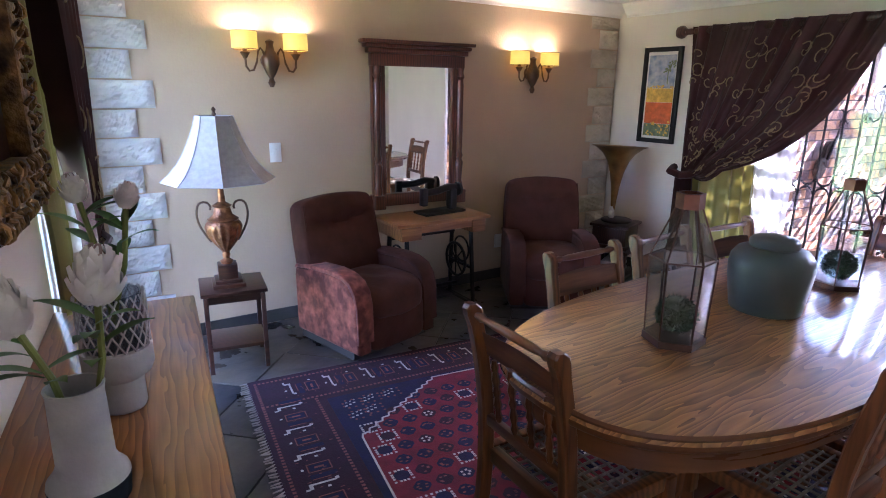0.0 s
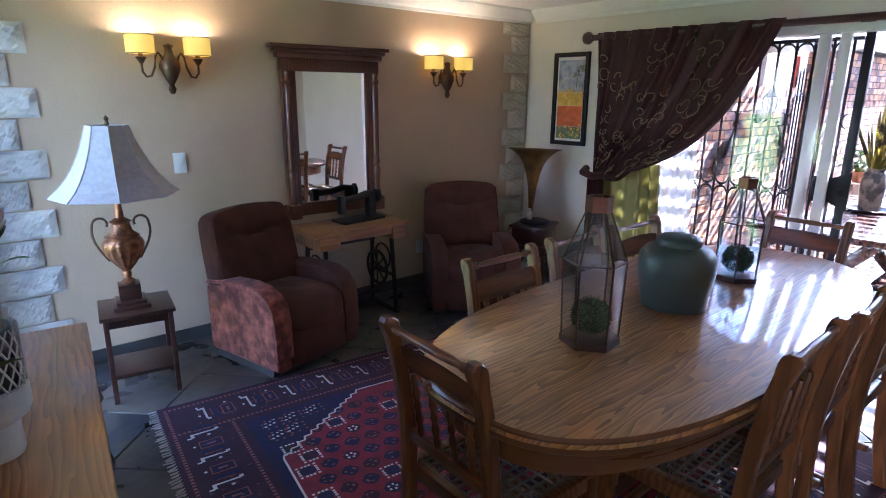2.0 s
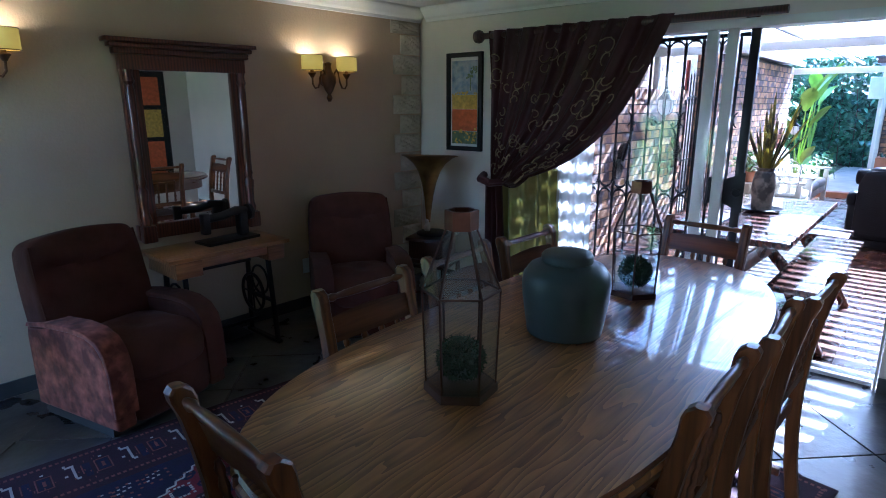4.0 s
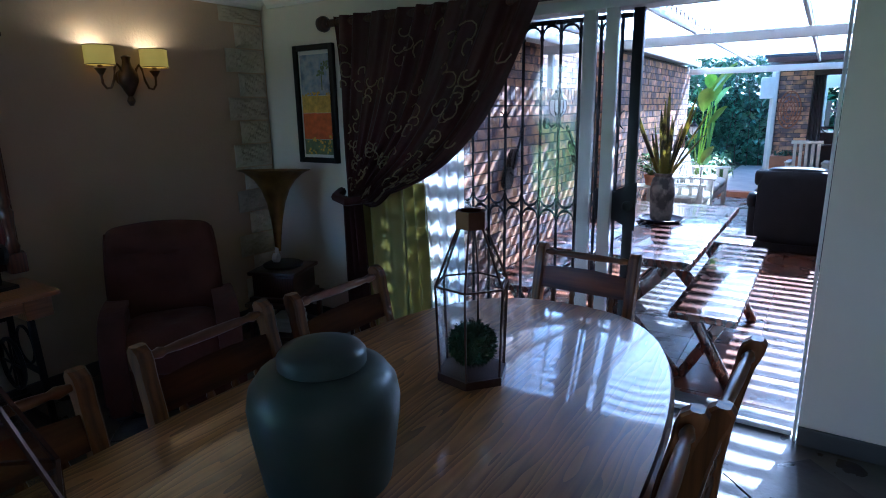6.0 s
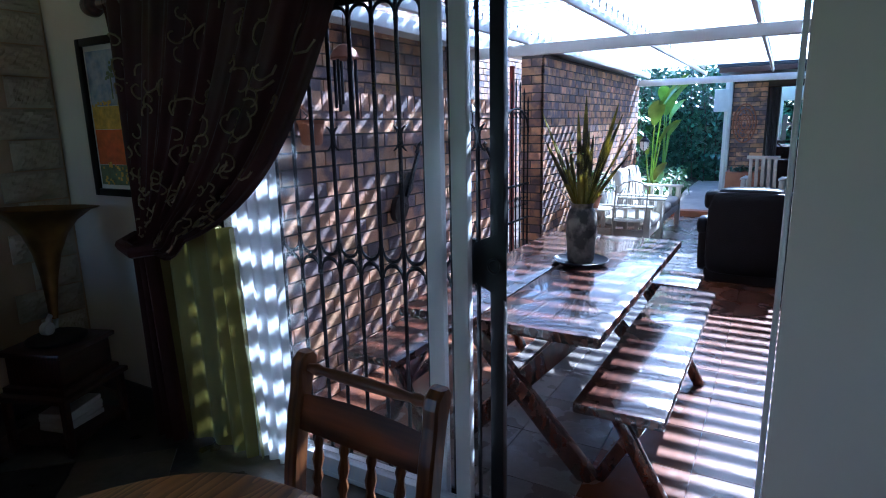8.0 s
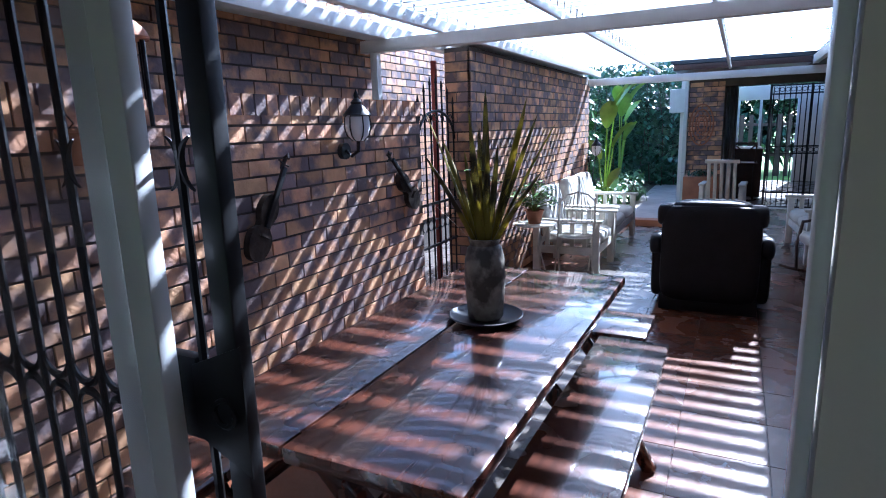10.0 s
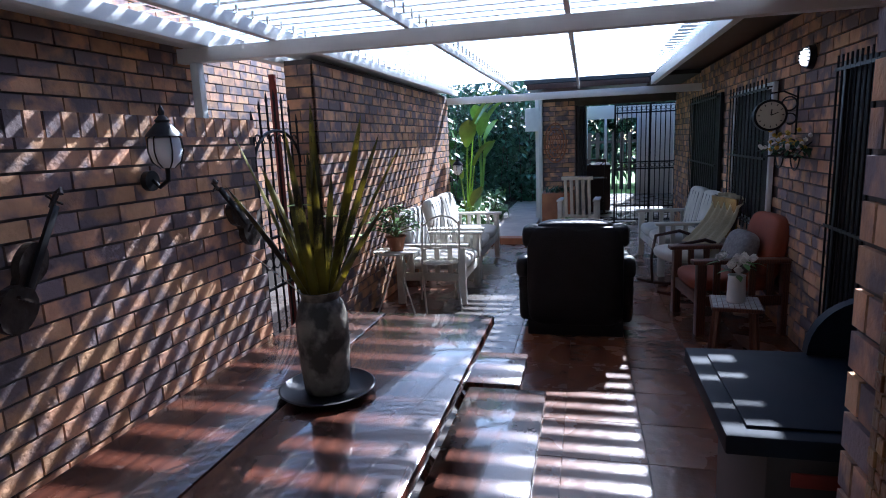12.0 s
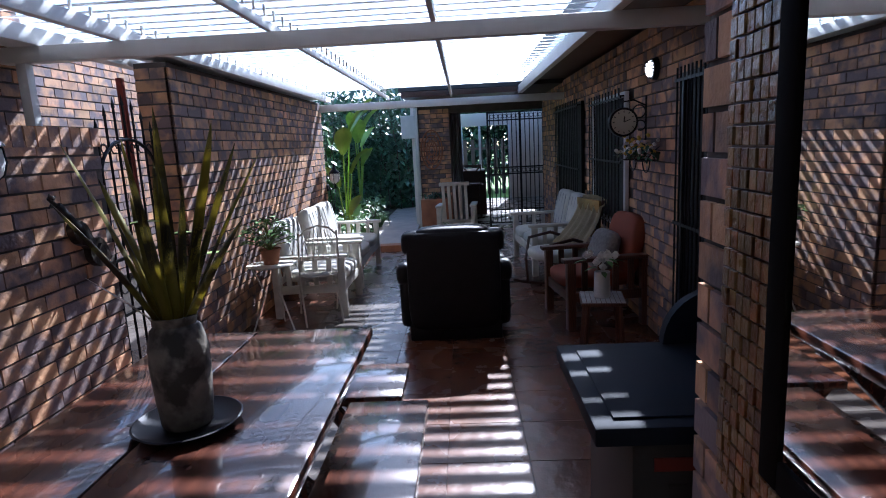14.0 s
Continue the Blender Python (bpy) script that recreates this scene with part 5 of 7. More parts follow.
for z0, z1, mt, nm in ((0.06, PH - 0.06, BLUE, "hazy blue sky and hills"), (-0.05, 0.058, YELLOWP, "yellow fields"), (-0.22, -0.052, ORANGE, "glowing orange field"), (-PH + 0.055, -0.222, OLIVE, "olive flower meadow")):
    part("print", boxes(span(-0.0145, -0.0125, -PW + 0.05, PW - 0.05, z0, z1)), mt, pc, nm, smooth=False)
bm = B()
rr = random.Random(4)
for k in range(70):
    z = rr.choice((rr.uniform(-PH + 0.06, -0.2), rr.uniform(0.0, 0.08)))
    y = rr.uniform(-PW + 0.055, PW - 0.055)
    s = rr.uniform(0.004, 0.009)
    box(bm, (-0.0155, y, z), (0.001, s * 2, s * 2))
tagged(part("painted_flowers", bm, YELLOWP, pc, "dabs of yellow paint", smooth=False), kind="stuff")
bm = B()
for y, z in ((0.02, 0.2), (0.06, 0.24)):
    for k in range(16):
        box(bm, (-0.0156, -0.03 - y + rr.uniform(-0.03, 0.03), z + rr.uniform(-0.02, 0.03)), (0.001, 0.014, 0.012))
box(bm, (-0.0156, -0.06, 0.15), (0.001, 0.008, 0.12))
part("painted_tree", bm, OLIVE, pc, "painted tree", smooth=False)

# curtain rod and swagged curtain at the door
RZ, RXX = 1.945, XW - 0.17
rd = thing("curtain_rod", "thick dark wooden curtain rod with ball finial", "curtain rod", at=pose(RXX, 0, RZ))
bm = B()
rod(bm, (0, 1.1, 0), (0, 3.02, 0), 0.022, n=14)
part("pole", bm, DARKW, rd)
bm = B()
lathe(bm, [(0.012, 0), (0.024, 0.008), (0.016, 0.016), (0.042, 0.035), (0.047, 0.055), (0.04, 0.08), (0.015, 0.094), (0.002, 0.096)], 20, Matrix.Translation((0, 3.02, 0)) @ Matrix.Rotation(radians(-90), 4, "X"))
part("finial", bm, DARKW, rd, "turned ball finial")
for y in (2.92, 1.3):
    bm = B()
    rod(bm, (0, y, 0), (0.168, y, 0), 0.014, n=10)
    rod(bm, (0.15, y, 0), (0.169, y, 0), 0.035, n=14)
    part("bracket", bm, DARKW, rd)


def swag(u, v):
    """u from the hinge side to the free side, v from the rod down to the tie."""
    y_top = 2.97 - 1.30 * u
    tie = Vector((RXX - 0.02, 2.93 - 0.10 * u, 0.93 - 0.03 * u))
    top = Vector((RXX - 0.025, y_top, RZ + 0.03))
    p = top.lerp(tie, v)
    sag = u ** 1.3
    belly = math.sin(math.pi * min(1, v)) * sag
    p.z -= 0.20 * belly
    p.y -= 0.16 * belly
    if v > 0.85:
        p.z -= 0.05 * sag * math.sin(math.pi * (v - 0.85) / 0.15)
    amp = (0.020 + 0.008 * math.sin(u * 17)) * (1 - 0.55 * v)
    p.x += amp * math.sin(u * 66 + 3.0 * v + 1.6 * math.sin(u * 11)) + 0.006 * math.sin(u * 131 + 5 * v) - 0.05 * math.sin(math.pi * v) * sag
    return p


drape("door_curtain", CURT, "dark brown embroidered curtain swept aside from the sliding door", swag, 150, 40, None, scroll_spots(95, 8, 0.03, 0.055))


def swag_tail(u, v):
    z = 0.92 * (1 - v) + 0.01
    return Vector((RXX - 0.02 + 0.03 * math.sin(u * 22), 2.98 - (0.14 + 0.06 * v) * u, z))


drape("curtain_tail", CURT, "dark brown curtain tail hanging below its tie-back", swag_tail, 36, 10)


def green_fall(u, v):
    z = 1.02 * (1 - v) + 0.01
    return Vector((XW - 0.125 + (0.022 + 0.008 * math.sin(u * 9)) * math.sin(u * 34 + 0.8 * z + 1.4 * math.sin(u * 7)), 2.93 - (0.54 + 0.05 * v) * u, z))


drape("door_green_curtain", GREENC, "lime green curtain under the brown swag", green_fall, 80, 6)


def sheer_fall(u, v):
    z = 1.9 * (1 - v) + 0.01
    return Vector((XW - 0.105 + 0.012 * math.sin(u * 26), 2.42 - 0.26 * u, z))


drape("sheer_curtain", VOILE, "white sheer curtain bunched at the door edge", sheer_fall, 40, 8)
bm = B()
tube(bm, [(RXX + 0.03, 3.03, 0.95), (RXX - 0.06, 3.0, 0.93), (RXX - 0.08, 2.9, 0.91), (RXX, 2.82, 0.92)], 0.03, 8)
solid("tieback_band", bm, CURT, "twisted brown tie-back round the swag", "tie-back", smooth=True)

# triptych on the wall behind, seen in the mirror
tp = thing("triptych_panel", "tall dark frame with three orange abstract panels", "picture", at=pose(3.5, -1.597, 0))
part("frame", boxes(span(-0.45, 0.45, 0, 0.03, 0.50, 1.92), bev=0.004), IRON, tp)
for k in range(3):
    part("panel", boxes(span(-0.36, 0.36, 0.031, 0.036, 0.58 + 0.44 * k, 0.96 + 0.44 * k)), ORANGE if k != 1 else YELLOWP, tp, "orange and red abstract panel", smooth=False)

# ---- structure: door and patio ----
dr = tagged(new("door_1"), "white aluminium sliding door standing open to the patio", "sliding door", "", "structure")
dr.matrix_basis = pose(-0.05, 0.0135, 0) @ Matrix.Diagonal((1, 0.973, 1, 1))
def dbar(nm, y0, y1, z0, z1, x0=XW - 0.028, x1=XW + 0.008, mt=CHROME, parent=None):
    return part(nm, boxes(span(x0, x1, y0, y1, z0, z1), bev=0.004), mt, parent or dr)
dbar("head", JAMB + 0.02, 2.72, HEAD - 0.05, HEAD - 0.002, XW - 0.028, XW + 0.12)
dbar("track", JAMB + 0.02, 2.72, 0.0, 0.022)
dbar("jamb", JAMB + 0.002, JAMB + 0.016, 0.0, HEAD - 0.002, XW - 0.075, XW - 0.045)
dbar("stile", 1.372, 1.432, 0.022, HEAD - 0.05)
dbar("stile", 2.66, 2.71, 0.022, HEAD - 0.05)
dbar("stile", 1.492, 1.558, 0.022, HEAD - 0.05, XW + 0.011, XW + 0.043)
dbar("stile", 2.56, 2.61, 0.022, HEAD - 0.05, XW + 0.011, XW + 0.043)
dbar("rail", 1.432, 2.66, 0.022, 0.09)
dbar("rail", 1.558, 2.56, 0.022, 0.09, XW + 0.011, XW + 0.043)
for y0, y1, x in ((1.432, 2.66, XW - 0.01), (1.558, 2.56, XW + 0.027)):
    o = part("pane", boxes(span(x, x + 0.001, y0, y1, 0.09, HEAD - 0.052)), GLASS, dr, "clear sliding glass pane", smooth=False)
    o.visible_shadow = False

GX0 = XW + 0.012
gt = thing("security_gate", "black wrought-iron security gate with scrolls, slid open", "security gate", at=pose(GX0, 0.0135, 0) @ Matrix.Diagonal((1, 0.973, 1, 1)))
for k in range(13):
    y = 1.377 + 0.104 * k
    bm = B()
    rod(bm, (0, y, 0.06), (0, y, 1.84), 0.0085, n=6)
    part("bar", bm, IRON, gt)
for z in (0.06, 1.852):
    bm = B()
    bar(bm, (0, 1.33, z), (0, 2.64, z), 0.012, 0.022)
    part("crossrail", bm, IRON, gt)
for y in (1.30, 2.66):
    bm = B()
    bar(bm, (0, y, 0.0), (0, y, 1.90), 0.034, 0.05, 0.003)
    part("gate_post", bm, IRON, gt)


def crescent(bm, y, z, r, mid, wide=118, thick=0.009):
    """A moon-shaped bow, fattest in the middle, opening away from mid."""
    pts = arc((0, y, z), r, mid - wide, mid + wide, 14, "yz")
    h = len(pts) // 2
    tube(bm, pts[h:], thick, 5, 0.25)
    tube(bm, pts[h::-1], thick, 5, 0.25)


for k in range(12):
    y = 1.429 + 0.104 * k
    bm = B()
    crescent(bm, y, 1.792, 0.046, 90)
    crescent(bm, y, 0.972, 0.042, 270, 100, 0.010)
    crescent(bm, y, 0.872, 0.042, 90, 100, 0.010)
    part("crescents", bm, IRON, gt)
for k in range(0, 13, 3):
    bm = B()
    crescent(bm, 1.377 + 0.104 * k - 0.052, 1.38, 0.05, 0, 62, 0.009)
    crescent(bm, 1.377 + 0.104 * k + 0.052, 1.38, 0.05, 180, 62, 0.009)
    part("collar_scroll", bm, IRON, gt)
part("lock_box", boxes(span(-0.0135, 0.0135, 1.385, 1.475, 0.885, 1.045), bev=0.006), IRON, gt, "black lock plate")
bm = B()
prism(bm, [(1.384, 0.90), (1.384, 1.035), (1.262, 1.085), (1.262, 0.845)], -0.022, -0.018, SIDEWAYS)
part("lock_shield", bm, IRON, gt, "flared black lock shield", smooth=False)
bm = B()
tube(bm, arc((-0.034, 1.30, 0.965), 0.024, 0, 360, 14, "yz"), 0.005, 5)
part("pull_ring", bm, IRON, gt)

# patio floor
solid("ground", boxes(span(-60, 120, -60, 60, -0.45, -0.33)), GRASS, "lawn round the house reaching the horizon", "ground", "structure")
solid("patio_floor", boxes(span(XW + 0.10, 15.6, -1.1, 2.95, -0.40, F - 0.008)), TERRA, "stamped terracotta patio slab", "floor", "structure")
solid("threshold", boxes(span(XW + 0.002, XW + 0.13, JAMB, 2.72, -0.2, -0.006), bev=0.004), SLATE, "slate door threshold", "threshold", "structure")

# near brick wall core, far wall core and neighbour walls
YN, YF2 = 2.73, 2.66
def core(name, x0, x1, y0, y1, z0, z1, label):
    return solid(name, boxes(span(x0, x1, y0, y1, z0, z1)), MORTAR, label, "wall", "structure")
WN = core("wall_patio_low", 4.53, 7.74, YN + 0.012, YN + 0.2, -0.4, 1.615, "low face-brick garden wall topped with upright bricks")
WF = core("wall_patio_high", 8.56, 13.1, YF2 + 0.012, YF2 + 0.25, -0.4, 2.10, "tall face-brick patio wall")
WA = core("wall_neighbour", 4.56, 8.08, 3.35, 3.6, -0.4, 3.2, "shaded face-brick house wall behind the garden wall")
WB = core("wall_side_passage", 7.7, 14.0, 4.30, 4.5, -0.4, 2.55, "sunlit face-brick wall beyond the gate")
YM = 0.10
WM = core("wall_mirror_pier", XW + 0.072, 5.52, -0.95, YM - 0.012, -0.4, 2.2, "face-brick pier with a mosaic mirror")
YR = -0.92
WR = core("wall_house", 5.52, 15.5, YR - 0.25, YR - 0.012, -0.4, 2.25, "face-brick house wall along the patio")
XF = 15.5
WE = core("wall_facade", XF + 0.012, XF + 0.25, 0.80, 1.44, -0.4, 2.2, "face-brick facade between garden and glazed door")
core("wall_facade_head", XF + 0.012, XF + 0.25, -1.3, 0.80, 1.98, 2.4, "face-brick lintel over the far door")
core("wall_facade_end", XF + 0.012, XF + 0.25, -1.6, -1.10, -0.4, 2.0, "face-brick facade beside the far door")

BR = mesh_of(boxes(((0, 0, 0), (0.222, 0.05, 0.074)), bev=0.0), "brick", BRICK)
BRH = mesh_of(boxes(((0, 0, 0), (0.106, 0.05, 0.074)), bev=0.0), "brick_half", BRICK)
BRS = mesh_of(boxes(((0, 0, 0), (0.074, 0.05, 0.105)), bev=0.0), "brick_soldier", BRICK)
PITCH, COURSE = 0.232, 0.0865


def brick_object(me, parent, m):
    o = bpy.data.objects.new("brick", me)
    scene.collection.objects.link(o)
    o.parent = parent
    o.matrix_basis = m


def lay(x0, x1, z0, z1):
    """Running bond: centre, height and length of each brick."""
    row, z = 0, z0
    while z + 0.04 < z1:
        x = x0 - (PITCH / 2 if row % 2 else 0)
        while x < x1 - 0.02:
            a, b = max(x, x0), min(x + 0.222, x1)
            if b - a > 0.04:
                yield (a + b) / 2, z + COURSE / 2, b - a
            x += PITCH
        z += COURSE
        row += 1


def joined_bricks(name, parent, place, x0, x1, z0, z1, skip=None, label="face bricks in running bond"):
    """Bricks as one joined mesh; place maps (along, height) to a matrix."""
    verts, faces = [], []
    rr = random.Random(int(x0 * 91 + z1 * 17))
    for c, z, ln in lay(x0, x1, z0, z1):
        if skip and skip(c, z):
            continue
        m = place(c, z)
        k = len(verts)
        d = 0.025 + rr.uniform(-0.002, 0.002)
        for sx in (-1, 1):
            for sy in (-1, 1):
                for sz in (-1, 1):
                    verts.append(m @ Vector((sx * ln / 2, sy * d, sz * 0.037)))
        faces += [tuple(k + i for i in f) for f in ((0, 1, 3, 2), (4, 6, 7, 5), (0, 4, 5, 1), (2, 3, 7, 6), (0, 2, 6, 4), (1, 5, 7, 3))]
    me = bpy.data.meshes.new(name)
    me.from_pydata(verts, [], faces)
    me.materials.append(BRICK_FAR)
    o = new(name, me)
    o.parent = parent
    return tagged(o, label, kind="stuff")


# pergola
pg = thing("pergola", "white louvred pergola roof over the patio", "pergola")
PZ = 2.02
def beam(nm, x0, x1, y0, y1, z0, z1):
    return part(nm, boxes(span(x0, x1, y0, y1, z0, z1), bev=0.004), PERG, pg)
beam("cross_beam", 7.68, 7.76, -0.95, 3.2, PZ - 0.02, PZ + 0.07)
beam("cross_beam", 13.04, 13.12, -1.3, 2.95, PZ - 0.05, PZ + 0.05)
beam("cross_beam", 4.56, 4.64, -0.95, 3.2, PZ - 0.02, PZ + 0.07)
beam("edge_beam", 4.641, 13.04, 2.96, 3.06, PZ + 0.071, PZ + 0.17)
beam("edge_beam", 4.641, 13.04, 2.48, 2.53, PZ + 0.071, PZ + 0.15)
# two boards added to block sun from the brick walls behind them
beam("shade_board", 8.56, 13.03, 2.531, 2.93, PZ + 0.12, PZ + 0.14)
beam("shade_board", 5.21, 8.40, 3.061, 3.46, PZ + 0.12, PZ + 0.14)
beam("edge_beam", 4.641, 13.04, 1.62, 1.65, PZ + 0.071, PZ + 0.12)
beam("edge_beam", 4.641, 13.04, 0.70, 0.73, PZ + 0.071, PZ + 0.12)
beam("edge_beam", 4.641, 13.04, -0.32, -0.26, PZ + 0.071, PZ + 0.18)
beam("pergola_post", 7.69, 7.75, 3.06, 3.12, 1.45, PZ - 0.021)
slat = mesh_of(boxes(((0, 0, 0), (0.132, 3.36, 0.005))), "slat", PERG)
n_slat = int((12.95 - 5.30) / 0.166)
for k in range(n_slat):
    o = bpy.data.objects.new("slat", slat)
    scene.collection.objects.link(o)
    o.parent = pg
    o.matrix_basis = pose(5.30 + 0.166 * k, 1.39, PZ + 0.215, 0, -10, 0)
for y in (2.505, 1.635, 0.715):
    bm = B()
    for k in range(n_slat):
        box(bm, (5.30 + 0.166 * k + 0.02, y, PZ + 0.175), (0.012, 0.012, 0.06))
    tagged(part("slat_clip", bm, PERG, pg), kind="stuff")
# the boxes from x 4.531 to 5.20 are unseen, added to keep sun off the dining table
solid("roof_eave", boxes(span(4.531, 5.20, -0.32, 3.34, 2.20, 2.255), span(5.53, 15.5, -1.3, -0.33, 2.27, 2.32), span(13.13, 15.9, -0.25, 1.46, 2.12, 2.2)), DARKW, "dark boarded eave soffit of the house roof, plus an unseen sun block over the door", "eave", "structure")
solid("roof_house", boxes(span(4.54, 15.9, -6.0, -0.34, 2.33, 2.5), span(13.13, 20.0, -6.0, 1.5, 2.21, 2.33), span(-3.2, 4.53, -1.9, 0.2, H + 0.16, H + 0.3), span(-0.35, 4.53, 0.2, 4.2, H + 0.16, H + 0.3), span(4.531, 5.20, -0.33, 3.34, 2.26, 2.40)), DARKGREY, "dark tiled house roof, plus an unseen sun-blocking piece over the door", "roof", "structure")
gutter = boxes(span(5.53, 15.4, -0.33, -0.325, 2.13, 2.33))
solid("fascia", gutter, DARKW, "dark fascia board along the eave", "fascia", "structure")
solid("downpipe_post", boxes(span(15.38, 15.45, 1.40, 1.47, F, 2.11), bev=0.01), CUSHW, "cream downpipe at the facade corner", "downpipe", "structure")

# ground pieces
TS = 0.42
tile_me = mesh_of(boxes(((0, 0, 0), (TS - 0.004, TS - 0.004, 0.016)), bev=0.0015), "floor_tile", TERRA)
# same floor as the terracotta, with the sky's reflection put into the colour
sheen_me = mesh_of(boxes(((0, 0, 0), (TS - 0.004, TS - 0.004, 0.016)), bev=0.0015), "sheen_tile", GREYT)
pfloor = bpy.data.objects["patio_floor"]
nx, ny = int((15.5 - 4.6) / TS), int(3.75 / TS)
for i in range(nx + 1):
    for j in range(ny + 1):
        x, y = 4.72 + i * TS, -0.95 + (j + 0.5) * TS
        o = bpy.data.objects.new("tile", sheen_me if 1.1 < y < 1.8 else tile_me)
        scene.collection.objects.link(o)
        o.parent = pfloor
        o.location = (x, y, F - 0.008)
dfloor = bpy.data.objects["floor"]
DS = 0.42
s_me = mesh_of(boxes(((0, 0, 0), (DS - 0.008, DS - 0.008, 0.014)), bev=0.002), "slate_tile", SLATE)
ca = math.cos(radians(45))
k = 0
for i in range(-14, 22):
    for j in range(-14, 22):
        x, y = (i - j) * DS * ca + 1.5, (i + j) * DS * ca + 1.0
        if -1.4 < x < XW - 0.26 and -1.3 < y < YW - 0.28 and not (x < -0.15 and y > 0):
            o = bpy.data.objects.new("tile", s_me)
            scene.collection.objects.link(o)
            o.parent = dfloor
            o.matrix_basis = pose(x, y, -0.0075, 0, 0, 45)
edge = B()
for a, b, c, d in ((0.3, XW, YW - 0.6, YW), (XW - 0.58, XW + 0.1, -1.6, YW)):
    box(edge, *span(a, b, c, d, -0.02, -0.004 - (0.002 if a < 1 else 0)))
tagged(part("edge_tiles", edge, SLATE, dfloor), kind="stuff")

# ---- patio things ----
def patio_table():
    tb = thing("patio_table", "long lacquered red-brown plank table with crossed legs", "patio table", at=pose(5.82, 1.48, F))
    zt = 0.80
    for y0, y1 in ((-0.45, 0.08), (0.083, 0.47)):
        part("plank", boxes(span(-1.04, 1.03, y0, y1, zt - 0.05, zt), bev=0.012), LACQ, tb)
    for s in (-1, 1):
        for q in (-1, 1):
            bm = B()
            bar(bm, (s * 0.72 + q * 0.03, -q * 0.33, zt - 0.052), (s * 0.72 + q * 0.03, q * 0.36, 0.0), 0.055, 0.09, 0.008)
            part("leg", bm, LACQ, tb)
        part("batten", boxes(span(s * 0.72 - 0.04, s * 0.72 + 0.04, -0.4, 0.4, zt - 0.10, zt - 0.051), bev=0.006), LACQ, tb)
    part("stretcher", boxes(span(-0.72, 0.72, -0.03, 0.03, 0.36, 0.44), bev=0.006), LACQ, tb)


patio_table()


def bench(x0, x1, y0, y1, label):
    b = thing("bench", label, "bench", "benches at the patio table", pose((x0 + x1) / 2, (y0 + y1) / 2, F))
    w, d, zt = (x1 - x0) / 2, (y1 - y0) / 2, 0.515
    part("seat_plank", boxes(span(-w, w, -d, d, zt - 0.045, zt), bev=0.010), LACQ, b)
    for s in (-1, 1):
        for q in (-1, 1):
            bm = B()
            bar(bm, (s * (w - 0.3) + q * 0.028, -q * (d - 0.06), zt - 0.046), (s * (w - 0.3) + q * 0.028, q * (d - 0.03), 0), 0.05, 0.06, 0.006)
            part("leg", bm, LACQ, b)
    part("stretcher", boxes(span(-w + 0.3, w - 0.3, -0.02, 0.02, 0.24, 0.29), bev=0.004), LACQ, b)


bench(4.78, 6.68, 0.78, 1.13, "lacquered plank bench at the open side of the table")
bench(4.80, 6.75, 1.98, 2.30, "lacquered plank bench against the brick wall")
bench(6.72, 7.12, 0.90, 1.32, "short lacquered stool bench at the table end")

# vase with snake plant on a plate
PVX, PVY, PVZ = 5.93, 1.453, F + 0.801
plate = B()
lathe(plate, [(0.09, 0), (0.145, 0.012), (0.16, 0.024), (0.154, 0.026), (0.14, 0.016), (0.09, 0.008), (0.002, 0.007)], 36)
solid("plate", plate, IRON, "round black glazed plate under the vase", "plate", at=pose(PVX, PVY, PVZ), smooth=True)
pv = thing("patio_vase", "mottled stoneware vase holding snake plant leaves", "vase", at=pose(PVX, PVY, PVZ + 0.009))
bm = B()
lathe(bm, [(0.066, 0), (0.074, 0.01), (0.08, 0.08), (0.086, 0.18), (0.084, 0.25), (0.072, 0.30), (0.06, 0.315), (0.064, 0.335), (0.068, 0.342), (0.058, 0.342), (0.052, 0.3), (0.002, 0.28)], 40)
part("vase_body", bm, POTT, pv)
rr = random.Random(31)
blades = [(-38, 0.58, 0.34), (-12, 0.44, 0.15), (8, 0.66, 0.04), (28, 0.52, 0.22), (62, 0.50, 0.42), (100, 0.62, 0.30), (150, 0.46, 0.45), (185, 0.58, 0.20), (215, 0.48, 0.10), (250, 0.40, 0.55), (290, 0.56, 0.40), (325, 0.42, 0.22), (130, 0.36, 0.18), (80, 0.42, 0.12), (265, 0.62, 0.22)]
for a, L, lean in blades:
    bm = B()
    ca_, sa_ = math.cos(radians(a)), math.sin(radians(a))
    d = Vector((lean * ca_, lean * sa_, 1)).normalized()
    s = d.cross(Vector((ca_, sa_, 0.05))).normalized()
    n = s.cross(d)
    base = Vector((0.02 * ca_, 0.02 * sa_, 0.285))
    w = rr.uniform(0.019, 0.028)
    twist = rr.uniform(-0.6, 0.6)
    def f(u, v):
        ww = w * (0.62 + 1.5 * v) * (1 - v) ** 0.75 if v < 1 else 0
        side = s * math.cos(twist * v) + n * math.sin(twist * v)
        return base + d * L * v + side * (u - 0.5) * 2 * ww + n * ((u - 0.5) ** 2) * 4 * ww * 0.5 + Vector((ca_, sa_, 0)) * lean * 0.16 * v * v
    sheet(bm, f, 4, 12, 0.003)
    part("leaf", bm, AGAVE, pv, "stiff upright leaf with yellow patches painted for light shining through")
# a blade that catches the light, coloured pale instead of being lit
bm = B()
sheet(bm, lambda u, v: Vector((-0.03 - 0.10 * v, 0.02 + 0.14 * v, 0.31 + 0.20 * v - 0.02 * v * v)) + Vector((0.6, 0.5, 0.1)) * (u - 0.5) * 0.05 * math.sin(math.pi * (0.1 + 0.88 * v)), 3, 8, 0.003)
part("lit_leaf", bm, PETAL, pv, "silvery leaf with the light on it put into its colour")
